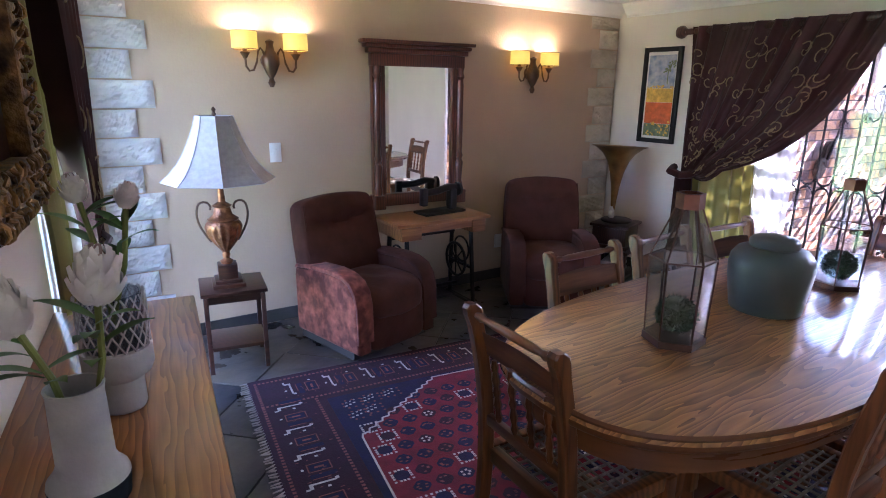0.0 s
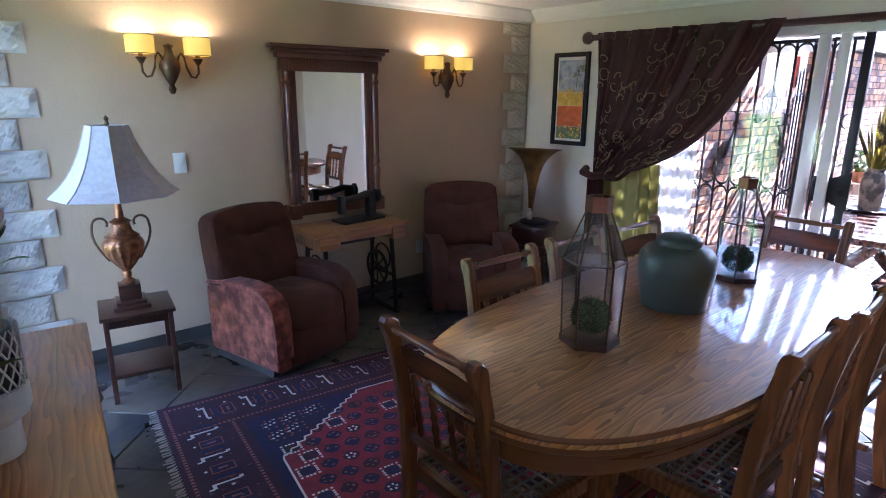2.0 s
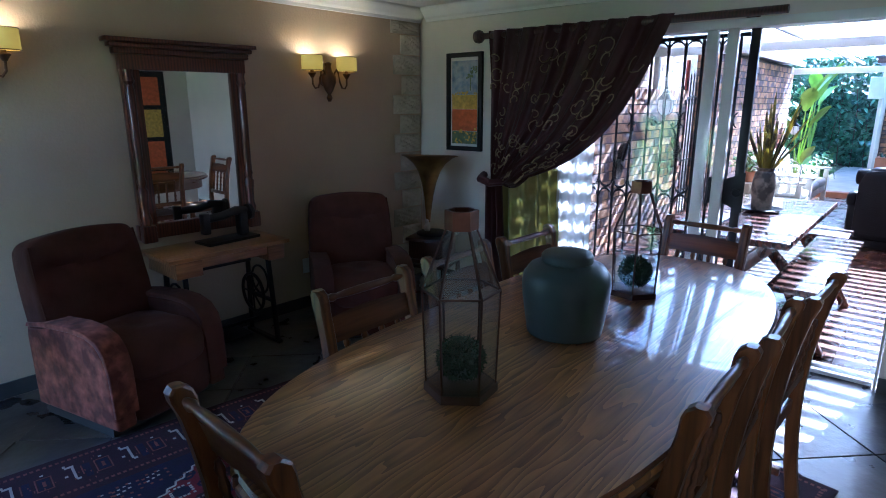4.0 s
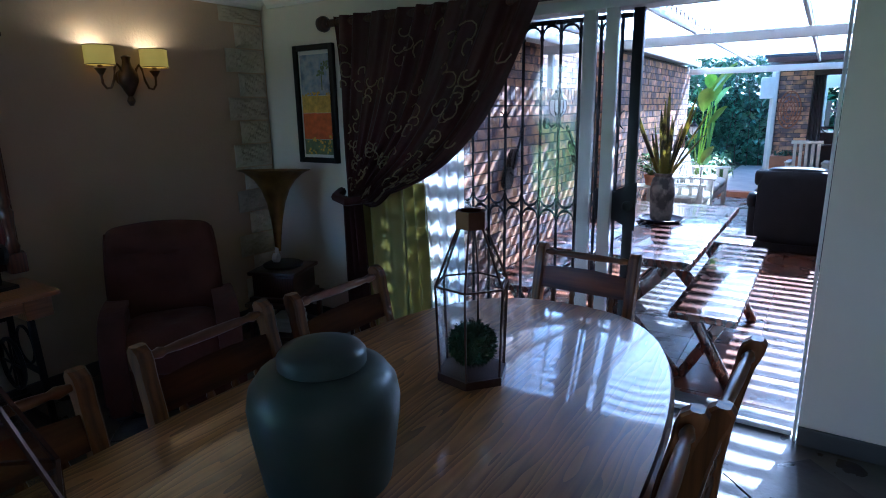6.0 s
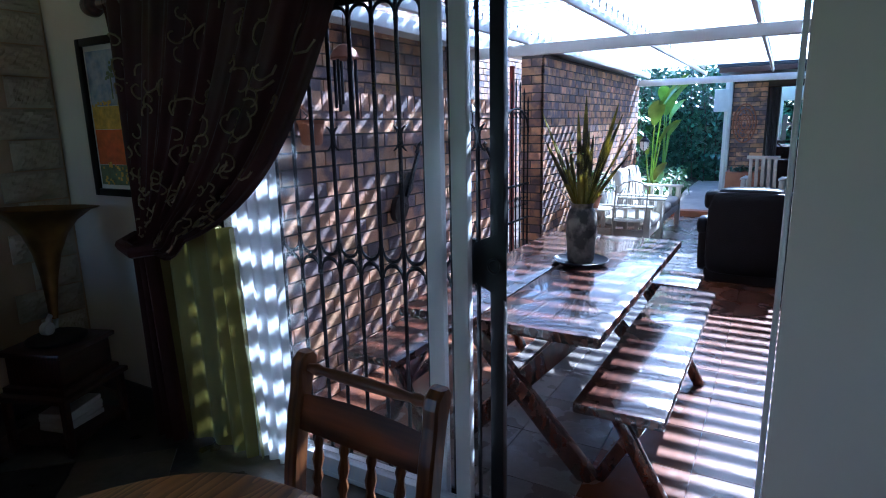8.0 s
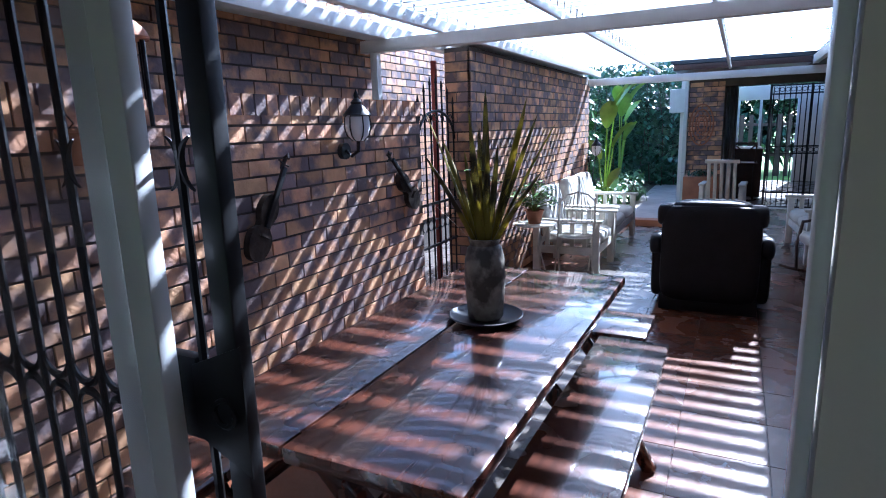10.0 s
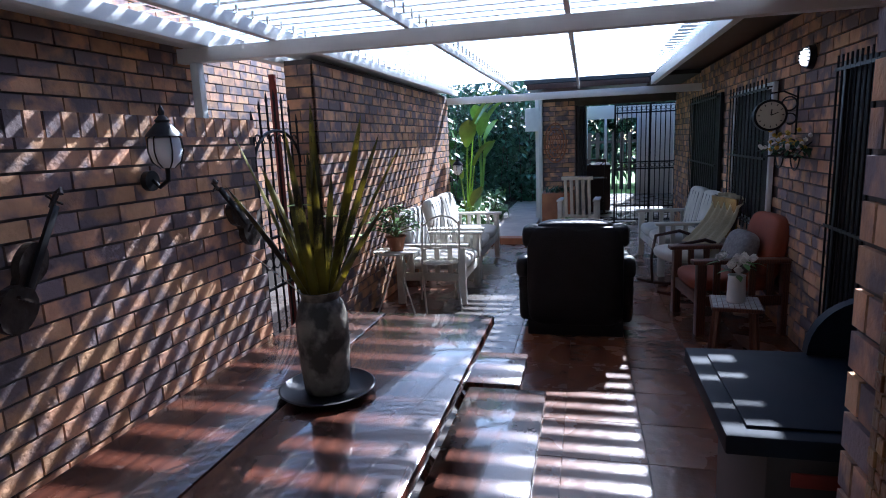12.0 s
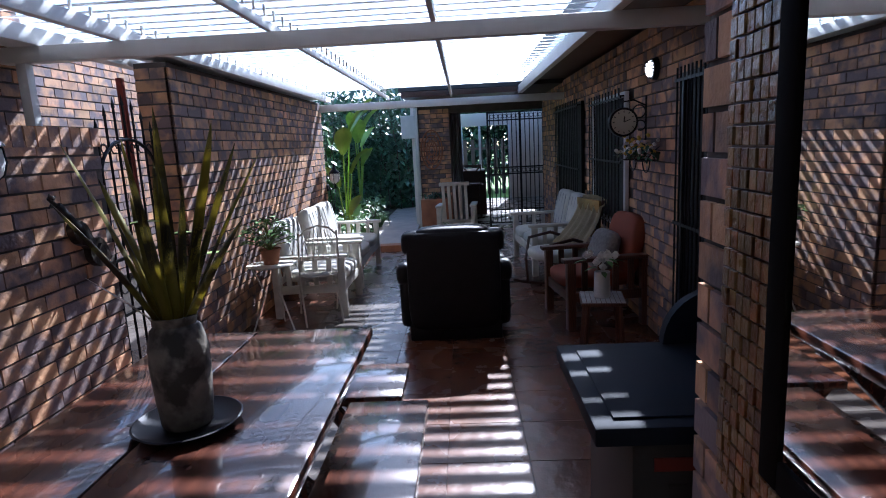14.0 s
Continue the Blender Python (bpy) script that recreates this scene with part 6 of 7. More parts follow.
# sunlit bits of foliage, their glow put into an opaque yellow-green colour
for k, c in enumerate(((-0.05, 0.06, 0.62), (0.08, -0.07, 0.5), (0.13, 0.05, 0.56))):
    bm = B()
    long_leaf(bm, c, (0.6, -0.5, 0.1), 0.09, 0.02, 0.2)
    part("bright_leaf", bm, LEAFY, pv, "small opaque leaf, yellow-green to imitate light through it")


def wall_lantern(x, y, z, k=1.0):
    wl = thing("wall_lantern", "black coach lantern with frosted glass on the brick wall", "wall lamp", "patio wall lanterns", pose(x, y, z))
    bm = B()
    rod(bm, (0, 0, -0.16 * k), (0, -0.03, -0.16 * k), 0.05 * k, n=14)
    tube(bm, [(0, -0.03, -0.16 * k), (0, -0.07, -0.19 * k), (0, -0.12, -0.16 * k), (0, -0.125, -0.1 * k)], 0.012 * k, 8)
    part("bracket", bm, IRON, wl)
    bm = B()
    m = Matrix.Translation((0, -0.125, 0))
    lathe(bm, [(0.03 * k, -0.1 * k), (0.06 * k, -0.07 * k), (0.075 * k, -0.02 * k), (0.07 * k, 0.04 * k), (0.05 * k, 0.055 * k)], 20, m)
    part("globe", bm, SHEER, wl, "frosted white glass globe")
    bm = B()
    for q in range(6):
        a = math.pi / 3 * q
        tube(bm, [(r * k * math.cos(a), -0.125 + r * k * math.sin(a), zz * k) for r, zz in ((0.032, -0.1), (0.064, -0.07), (0.079, -0.02), (0.074, 0.04), (0.06, 0.055))], 0.004 * k, 4)
    part("cage", bm, IRON, wl)
    bm = B()
    lathe(bm, [(0.085 * k, 0.05 * k), (0.08 * k, 0.06 * k), (0.045 * k, 0.1 * k), (0.03 * k, 0.115 * k), (0.035 * k, 0.125 * k), (0.012 * k, 0.15 * k), (0.016 * k, 0.165 * k), (0.002, 0.2 * k)], 20, m)
    part("cap", bm, IRON, wl, "black domed cap with finial")


wall_lantern(6.70, YN - 0.02, 1.46)
wall_lantern(13.0, YF2 - 0.02, 1.02, 1.0)


def violin(x, z, turn, label):
    v = thing("violin_ornament", label, "violin", "violins on the brick wall", pose(x, YN - 0.016, z) @ Matrix.Rotation(radians(turn), 4, "Y"))
    ol = []
    for i in range(40):
        t = 2 * math.pi * i / 40
        zz = 0.18 * math.sin(t)
        w = 0.085 if zz < 0 else 0.07
        waist = 0.035 * math.exp(-((zz - 0.01) / 0.05) ** 2)
        ol.append(((w * abs(math.cos(t)) ** 0.7 - waist * (abs(math.cos(t)) > 0.3)) * (1 if math.cos(t) > 0 else -1), zz))
    bm = B()
    prism(bm, ol, 0.0, 0.04, Matrix.Rotation(radians(90), 4, "X"))
    part("body", bm, VIOLIN, v, "dull brown hollow body", smooth=False)
    part("fingerboard", boxes(span(-0.014, 0.014, -0.06, -0.041, 0.0, 0.34), bev=0.003), IRON, v)
    part("bridge", boxes(span(-0.03, 0.03, -0.06, -0.041, -0.05, -0.04)), VIOLIN, v)
    bm = B()
    tube(bm, [(0, -0.035, 0.33), (0, -0.035, 0.39), (0, -0.05, 0.41), (0, -0.055, 0.39)], 0.012, 8)
    for s in (-1, 1):
        rod(bm, (0, -0.035, 0.36), (s * 0.04, -0.035, 0.365), 0.005, n=6)
    part("scroll", bm, VIOLIN, v)


violin(5.955, 0.95, 30, "weathered violin hanging on the brick wall")
violin(7.45, 0.977, -45, "old dark violin hanging near the gate")

wc = thing("wind_chime", "wind chime of dark tubes under a brown wooden cap", "wind chime", at=pose(5.20, 2.52, 0))
bm = B()
lathe(bm, [(0.075, 1.765), (0.08, 1.775), (0.06, 1.81), (0.03, 1.835), (0.008, 1.845)], 18)
part("cap", bm, TERRAP, wc, "brown turned cap")
bm = B()
rod(bm, (0, 0, 1.845), (0, 0, 2.09), 0.002, n=4)
part("cord", bm, DARKW, wc)
for k in range(6):
    a = math.pi / 3 * k
    bm = B()
    rod(bm, (0.055 * math.cos(a), 0.055 * math.sin(a), 1.56 - 0.02 * k), (0.055 * math.cos(a), 0.055 * math.sin(a), 1.766), 0.009, n=8)
    part("tube", bm, IRON, wc)
cp = thing("wall_pot", "brown clay wall pot hung on the brick wall", "pot", at=pose(5.06, YN - 0.075, 1.33))
bm = B()
lathe(bm, [(0.045, 0), (0.055, 0.01), (0.068, 0.11), (0.074, 0.115), (0.074, 0.13), (0.064, 0.13), (0.058, 0.04), (0.002, 0.03)], 20)
part("pot", bm, TERRAP, cp)
bm = B()
tube(bm, [(0, 0.07, 0.10), (0, 0.066, 0.19), (0, 0.02, 0.15), (0, 0.07, 0.12)], 0.004, 5)
part("hook", bm, IRON, cp)

# wrought-iron gate beside the pillar
wg = thing("garden_gate", "rusty black iron garden gate with arched top", "gate", at=pose(7.80, 2.80, F))
for k in range(7):
    x = 0.04 + 0.105 * k
    h = 1.80 + 0.16 * math.sin(math.pi * k / 6)
    bm = B()
    rod(bm, (x, 0, 0.05), (x, 0, h), 0.009, n=6)
    rod(bm, (x, 0, h), (x, 0, h + 0.07), 0.014, 0.001, 6)
    part("bar", bm, IRON, wg)
for z in (0.12, 0.62, 0.98):
    bm = B()
    bar(bm, (0.02, 0, z), (0.69, 0, z), 0.02, 0.02)
    part("crossrail", bm, IRON, wg)
bm = B()
tube(bm, [(0.355 + 0.33 * math.cos(math.pi * (1 - t / 14)), 0, 1.50 + 0.24 * math.sin(math.pi * t / 14)) for t in range(15)], 0.012, 6)
part("arch", bm, IRON, wg)
for k in range(6):
    bm = B()
    x = 0.092 + 0.105 * k
    tube(bm, arc((x, 0, 1.68), 0.03, 0, 300, 10), 0.005, 5)
    tube(bm, arc((x, 0, 0.8), 0.045, 0, 360, 12), 0.005, 5)
    tagged(part("scroll", bm, IRON, wg), kind="stuff")
solid("red_post", boxes(span(8.50, 8.54, 2.98, 3.02, F, 2.0)), REDP, "thin red painted gate post", "post")

# black leather recliner seen from behind
lr = thing("leather_recliner", "black leather recliner with its back turned", "armchair", at=pose(9.28, 0.70, F, 0, 0, -90))
bm = B()
soft_box(bm, (0, -0.30, 0.50), (0.74, 0.20, 0.80), 0.05, None, 9, 9)
part("backrest", bm, LEATHER, lr)
bm = B()
soft_box(bm, (0, -0.26, 0.86), (0.56, 0.22, 0.16), 0.15, None, 8, 4)
part("head_cushion", bm, LEATHER, lr)
for s in (-1, 1):
    bm = B()
    soft_box(bm, (s * 0.34, -0.28, 0.82), (0.15, 0.20, 0.17), 0.1, None, 7, 4)
    part("shoulder_bolster", bm, LEATHER, lr)
    bm = B()
    soft_box(bm, (s * 0.38, 0.08, 0.33), (0.17, 0.74, 0.5), 0.05, None, 8, 7)
    part("armrest", bm, LEATHER, lr)
    bm = B()
    soft_box(bm, (s * 0.42, -0.2, 0.55), (0.12, 0.25, 0.17), 0.1, None, 6, 3)
    part("arm_roll", bm, LEATHER, lr)
bm = B()
soft_box(bm, (0, 0.12, 0.34), (0.58, 0.66, 0.22), 0.1, None, 8, 5)
part("seat_cushion", bm, LEATHER, lr)
part("base", boxes(span(-0.38, 0.38, -0.36, 0.38, 0.0, 0.14), bev=0.01), LEATHER, lr)


def slat_seat(name, label, at, w, wood_m, cush, group, seats=1, depth=0.72, back=0.86):
    """A garden chair or bench: faces +y, with slatted sides."""
    c = thing(name, label, "garden chair" if seats == 1 else "garden bench", group, at)
    for s in (-1, 1):
        for y in (-depth / 2 + 0.04, depth / 2 - 0.04):
            part("leg", boxes(span(s * w / 2 - 0.035, s * w / 2 + 0.035, y - 0.035, y + 0.035, 0, 0.58), bev=0.005), wood_m, c)
        part("arm", boxes(span(s * w / 2 - 0.05, s * w / 2 + 0.05, -depth / 2, depth / 2 + 0.03, 0.581, 0.615), bev=0.006), wood_m, c)
        part("side_rail", boxes(span(s * w / 2 - 0.02, s * w / 2 + 0.02, -depth / 2 + 0.075, depth / 2 - 0.075, 0.24, 0.32), bev=0.004), wood_m, c)
        for k in range(4):
            y = -depth / 2 + 0.16 + k * (depth - 0.32) / 3
            part("side_slat", boxes(span(s * w / 2 - 0.012, s * w / 2 + 0.012, y - 0.025, y + 0.025, 0.32, 0.58), bev=0.003), wood_m, c)
    part("front_rail", boxes(span(-w / 2 + 0.035, w / 2 - 0.035, depth / 2 - 0.06, depth / 2 - 0.02, 0.24, 0.33), bev=0.004), wood_m, c)
    m = pose(0, -depth / 2 + 0.06, 0.32, 12)
    for z in (0.03, back - 0.34):
        bm = B()
        box(bm, (0, 0, z), (w - 0.08, 0.03, 0.055), m, 0.004)
        part("back_rail", bm, wood_m, c)
    for k in range(5 * seats):
        bm = B()
        x = -w / 2 + 0.1 + k * (w - 0.2) / (5 * seats - 1)
        box(bm, (x, 0, (back - 0.3) / 2), (0.05, 0.02, back - 0.4), m, 0.003)
        part("back_slat", bm, wood_m, c)
    if cush:
        sw_ = (w - 0.1) / seats
        for k in range(seats):
            x = -w / 2 + 0.05 + sw_ * (k + 0.5)
            bm = B()
            soft_box(bm, (x, 0.03, 0.395), (sw_ - 0.01, depth - 0.1, 0.13), 0.12, None, 7, 5)
            part("seat_cushion", bm, cush, c)
            bm = B()
            soft_box(bm, (x, 0.09, 0.33), (sw_ - 0.02, 0.14, 0.5), 0.12, m, 7, 5)
            q = part("back_cushion", bm, cush, c)
            if cush == CUSHW:
                bm = B()
                for i in range(4):
                    xx = x + (i - 1.5) * sw_ * 0.22
                    box(bm, (xx, 0.162, 0.33), (0.012, 0.006, 0.42), m)
                part("stripe", bm, CUSHS, q, "grey stripes")
    return c


slat_seat("garden_armchair", "white painted slatted garden armchair with striped cushion", pose(10.15, 2.12, F, 0, 0, 180), 0.80, WHITEWOOD, CUSHW, "white garden seats")
slat_seat("garden_sofa", "white painted slatted garden sofa with pale cushions", pose(11.55, 2.15, F, 0, 0, 180), 1.45, WHITEWOOD, CUSHW, "white garden seats", 2)
slat_seat("garden_sofa", "white painted slatted bench with cream cushions", pose(11.75, -0.48, F, 0, 0, 5), 1.25, WHITEWOOD, CUSHW, "white garden seats", 2)
slat_seat("wooden_armchair", "red-brown slatted armchair with rust cushions", pose(9.42, -0.54, F, 0, 0, 8), 0.64, REDWOOD, CUSHO, "")
bm = B()
soft_box(bm, (0, 0, 0), (0.36, 0.14, 0.34), 0.2, pose(9.44, -0.62, F + 0.60, 20, 0, 10), 8, 4)
solid("lace_cushion", bm, LACE, "grey lace scatter cushion on the armchair", "cushion", smooth=True)

# rocking chair with throw
rk = thing("rocking_chair", "bentwood rocking chair draped with a cream throw", "rocking chair", at=pose(10.45, -0.42, F, 0, 0, 15))
for s in (-1, 1):
    bm = B()
    tube(bm, [(s * 0.27, -0.45 + 0.09 * i, 0.012 + 0.0016 * (i - 5) ** 2 * 1.8) for i in range(11)], 0.016, 8)
    part("rocker", bm, DARKW, rk)
    bm = B()
    tube(bm, [(s * 0.27, 0.28, 0.03), (s * 0.27, 0.3, 0.3), (s * 0.29, 0.25, 0.54), (s * 0.29, 0.0, 0.58), (s * 0.27, -0.22, 0.5)], 0.018, 8)
    part("arm", bm, DARKW, rk)
    bm = B()
    tube(bm, [(s * 0.25, -0.2, 0.04), (s * 0.25, -0.22, 0.4), (s * 0.25, -0.36, 0.95)], 0.018, 8)
    part("back_post", bm, DARKW, rk)
bm = B()
soft_box(bm, (0, 0.05, 0.40), (0.50, 0.5, 0.12), 0.2, None, 8, 4)
part("seat_pad", bm, CUSHW, rk, "fluffy cream seat pad")
bm = B()
sheet(bm, lambda u, v: Vector(((u - 0.5) * (0.56 + 0.1 * v), -0.33 + 0.30 * v * v + 0.012 * math.sin(u * 30) - (0.05 if v < 0.1 else 0), 0.96 - 0.50 * v + 0.03 * math.cos((u - 0.5) * 3))), 30, 12, 0.015)
part("throw", bm, THROW, rk, "knitted cream throw")
bm = B()
box(bm, (0, -0.32, 0.75), (0.5, 0.02, 0.4), pose(0, 0, 0), 0.004)
part("cane_back", bm, BRASS, rk)

# small mosaic-topped table with flowers
mt = thing("flower_stand", "small wooden table with a patterned mosaic top", "side table", at=pose(8.52, -0.40, F, 0, 0, -8))
part("tabletop", boxes(span(-0.17, 0.17, -0.16, 0.16, 0.40, 0.425), bev=0.004), REDWOOD, mt)
bm = B()
for i in range(9):
    for j in range(9):
        box(bm, (-0.144 + 0.036 * i, -0.136 + 0.034 * j, 0.4275), (0.03, 0.028, 0.004))
part("mosaic_top", bm, CONCRETE, mt, "pale mosaic chips", smooth=False)
for a in (-1, 1):
    for b in (-1, 1):
        bm = B()
        bar(bm, (a * 0.12, b * 0.11, 0.40), (a * 0.15, b * 0.14, 0), 0.03, 0.03, 0.004)
        part("leg", bm, REDWOOD, mt)
fv = thing("white_flower_vase", "white cylinder vase of cream roses on the small table", "vase", at=pose(8.52, -0.40, F + 0.431))
bm = B()
lathe(bm, [(0.055, 0), (0.06, 0.01), (0.056, 0.18), (0.058, 0.19), (0.05, 0.19), (0.045, 0.02)], 24)
part("vase_body", bm, WHITEP, fv)
bm, bl = B(), B()
rr = random.Random(17)
for k in range(11):
    a, r = rr.uniform(0, 6.28), rr.uniform(0.0, 0.13)
    c = Vector((r * math.cos(a), r * math.sin(a), 0.27 + rr.uniform(-0.05, 0.06)))
    for q in range(10):
        d = Vector((rr.gauss(0, 1), rr.gauss(0, 1), rr.gauss(0.3, 0.8))).normalized()
        s = d.orthogonal().normalized()
        t = d.cross(s)
        p = c + d * 0.022
        sheet(bm, lambda u, v: p + s * (u - 0.5) * 0.045 + t * (v - 0.5) * 0.045 - d * 0.05 * ((u - 0.5) ** 2 + (v - 0.5) ** 2), 2, 2)
    long_leaf(bl, c - Vector((0, 0, 0.04)), (math.cos(a), math.sin(a), 0.1), 0.09, 0.02, 0.4)
q = tagged(part("rose_bunch", bm, PETAL, fv, "cream rose heads"), "cream rose heads", kind="stuff")
part("rose_leaves", bl, LEAF, q)

# wrought-iron bistro set
bc = thing("bistro_chair", "cream wrought-iron folding bistro chair", "chair", at=pose(9.72, 2.02, F, 0, 0, -70))
bm = B()
lathe(bm, [(0.19, 0.44), (0.195, 0.445), (0.19, 0.45)], 24)
part("seat_ring", bm, WHITEWOOD, bc)
bm = B()
for k in range(9):
    a = -0.16 + 0.04 * k
    h = math.sqrt(max(0, 0.185 ** 2 - a * a))
    rod(bm, (a, -h, 0.452), (a, h, 0.452), 0.005, n=5)
    rod(bm, (-h, a, 0.456), (h, a, 0.456), 0.005, n=5)
part("seat_lattice", bm, WHITEWOOD, bc)
for s in (-1, 1):
    bm = B()
    tube(bm, [(s * 0.18, 0.25, 0), (s * 0.18, 0.0, 0.36), (s * 0.18, -0.17, 0.6), (s * 0.17, -0.26, 0.88)], 0.009, 6)
    tube(bm, [(s * 0.17, -0.28, 0), (s * 0.17, 0.0, 0.3), (s * 0.17, 0.15, 0.44)], 0.009, 6)
    part("leg", bm, WHITEWOOD, bc)
bm = B()
for t in range(7):
    a = -0.15 + 0.05 * t
    tube(bm, [(a, -0.17, 0.6), (a * 0.9, -0.22, 0.76), (a * 0.6, -0.26, 0.92 - a * a * 3)], 0.005, 5)
tube(bm, [(-0.17, -0.24, 0.84), (-0.1, -0.27, 0.91), (0, -0.275, 0.935), (0.1, -0.27, 0.91), (0.17, -0.24, 0.84)], 0.009, 6)
tube(bm, [(-0.17, -0.17, 0.61), (0.17, -0.17, 0.61)], 0.007, 6)
part("back_lattice", bm, WHITEWOOD, bc)
bt = thing("bistro_table", "round cream iron bistro table holding a pot plant", "side table", at=pose(9.42, 2.36, F))
bm = B()
lathe(bm, [(0.22, 0.60), (0.225, 0.606), (0.22, 0.612), (0.002, 0.612)], 30)
part("tabletop", bm, WHITEWOOD, bt)
for k in range(3):
    a = 2 * math.pi * k / 3
    bm = B()
    tube(bm, [(0.18 * math.cos(a), 0.18 * math.sin(a), 0.6), (0.08 * math.cos(a), 0.08 * math.sin(a), 0.35), (0.22 * math.cos(a), 0.22 * math.sin(a), 0)], 0.008, 6)
    part("leg", bm, WHITEWOOD, bt)


def leafy(name, label, at, n, spread, height, leaf, w, material, pot=None, seed=1, upright=0.4):
    p = thing(name, label, "plant", at=at)
    base = 0.0
    if pot:
        pm, pr_, ph = pot
        bm = B()
        lathe(bm, [(pr_ * 0.7, 0), (pr_, ph * 0.9), (pr_ * 1.1, ph * 0.92), (pr_ * 1.1, ph), (pr_ * 0.95, ph), (pr_ * 0.9, ph * 0.85), (0.002, ph * 0.85)], 22)
        part("pot", bm, pm, p)
        base = ph
    rr = random.Random(seed)
    bm, bs = B(), B()
    for k in range(n):
        a, r = rr.uniform(0, 6.28), spread * math.sqrt(rr.random())
        h = base + height * rr.uniform(0.25, 1.0) * (1 - 0.4 * (r / spread) ** 2)
        tip = Vector((r * math.cos(a), r * math.sin(a), h))
        if k % 4 == 0:
            tube(bs, [(0, 0, base * 0.85), (tip.x * 0.4, tip.y * 0.4, base + (h - base) * 0.6), tip], 0.004, 4)
        long_leaf(bm, tip, (math.cos(a + rr.uniform(-1, 1)), math.sin(a + rr.uniform(-1, 1)), upright + rr.uniform(-0.4, 0.4)), leaf * rr.uniform(0.7, 1.2), w * rr.uniform(0.7, 1.2), 0.5)
    tagged(part("stems", bs, STEM, p), kind="stuff")
    tagged(part("foliage", bm, material, p, "dense small leaves"), kind="stuff")
    return p


leafy("potted_plant", "bushy bright green pot plant on the bistro table", pose(9.42, 2.36, F + 0.613), 130, 0.2, 0.3, 0.09, 0.03, LEAF, (TERRAP, 0.09, 0.14), 5)
leafy("potted_fern", "green fern behind the leather recliner", pose(11.4, 0.75, F), 150, 0.26, 0.26, 0.2, 0.018, LEAF, (TERRAP, 0.16, 0.36), 6, 0.6)

# mosaic mirror on the pier
mm = thing("mosaic_mirror", "large wall mirror framed in amber mosaic tiles", "mirror", at=pose(0, YM, 0))
MX0, MX1, MZ0, MZ1 = 4.62, 5.095, 0.95, 2.0
part("glass", boxes(span(MX0, MX1, 0.0055, 0.044, MZ0, MZ1)), MIRROR, mm, "mirror glass", smooth=False)
part("backing", boxes(span(MX0 - 0.2, MX1 + 0.275, 0.001, 0.005, MZ0 - 0.2, MZ1 + 0.19)), DARKW, mm, smooth=False)
for x0, x1, z0, z1 in ((MX1, MX1 + 0.05, MZ0 - 0.05, MZ1 + 0.05), (MX0 - 0.05, MX0, MZ0 - 0.05, MZ1 + 0.05), (MX0, MX1, MZ0 - 0.05, MZ0), (MX0, MX1, MZ1, MZ1 + 0.05)):
    part("inner_frame", boxes(span(x0, x1, 0.0055, 0.05, z0, z1), bev=0.004), EBONY, mm, "black wooden inner frame")
ts = 0.0275
tme = mesh_of(boxes(((0, 0, 0), (ts - 0.004, 0.008, ts * 1.3 - 0.004)), bev=0.0015), "mosaic_tile", AMBER)
for i in range(8):
    for j in range(44):
        z = MZ0 - 0.18 + j * ts * 1.3
        if z < MZ1 + 0.17:
            o = bpy.data.objects.new("mosaic_tile", tme)
            scene.collection.objects.link(o)
            o.parent = mm
            o.location = (MX1 + 0.066 + i * ts, 0.011 + 0.001 * ((i * 7 + j * 3) % 4), z)
for i in range(24):
    for j in range(3):
        o = bpy.data.objects.new("mosaic_tile", tme)
        scene.collection.objects.link(o)
        o.parent = mm
        o.location = (MX1 + 0.03 - i * ts, 0.011, MZ0 - 0.075 - j * ts * 1.3)

# gas barbecue in the recess
gb = thing("gas_barbecue", "dark steel gas barbecue with a flat lid and side vents", "barbecue", at=pose(6.10, -0.16, F))
part("cabinet", boxes(span(-0.26, 0.30, -0.40, 0.30, 0.05, 0.76), bev=0.006), DARKGREY, gb, "dark cabinet front")
part("top_plate", boxes(span(-0.33, 0.33, -0.45, 0.42, 0.775, 0.83), bev=0.006), STEELB, gb, "blue-black enamelled top")
part("lid_panel", boxes(span(-0.28, 0.25, -0.10, 0.36, 0.831, 0.838), bev=0.003), STEELB, gb)
for k in range(5):
    part("grill_bar", boxes(span(-0.28, 0.27, -0.16 - 0.018 * k, -0.152 - 0.018 * k, 0.831, 0.842)), IRON, gb)
for k in range(5):
    part("vent_slot", boxes(span(-0.265, -0.2605, 0.02 + 0.0, 0.2, 0.42 + 0.045 * k, 0.435 + 0.045 * k)), DARKGREY, gb)
part("red_badge", boxes(span(-0.266, -0.2605, 0.12, 0.24, 0.66, 0.70)), REDP, gb)
bm = B()
prism(bm, [(-0.16 + 0.20 * math.cos(math.pi * t / 18), 0.84 + 0.20 * math.sin(math.pi * t / 18)) for t in range(19)], 0.27, 0.315, SIDEWAYS)
part("dome_hood", bm, STEELB, gb, "black domed hood")

# house wall fixtures
bk = thing("bulkhead_light", "round caged bulkhead light glowing on the house wall", "wall lamp", at=pose(8.93, YR + 0.014, 1.90))
bm = B()
rod(bm, (0, 0, 0), (0, 0.04, 0), 0.085, 0.075, 20)
part("housing", bm, IRON, bk)
bm = B()
bmesh.ops.create_uvsphere(bm, u_segments=16, v_segments=10, radius=0.06, matrix=Matrix.Translation((0, 0.045, 0)) @ Matrix.Diagonal((1, 0.6, 1, 1)))
part("lens", bm, mat("frosted_lit_glass", (0.8, 0.78, 0.72), 0.4, emit=(1, 0.96, 0.85), glow=1.2), bk, "lit frosted lens")
bm = B()
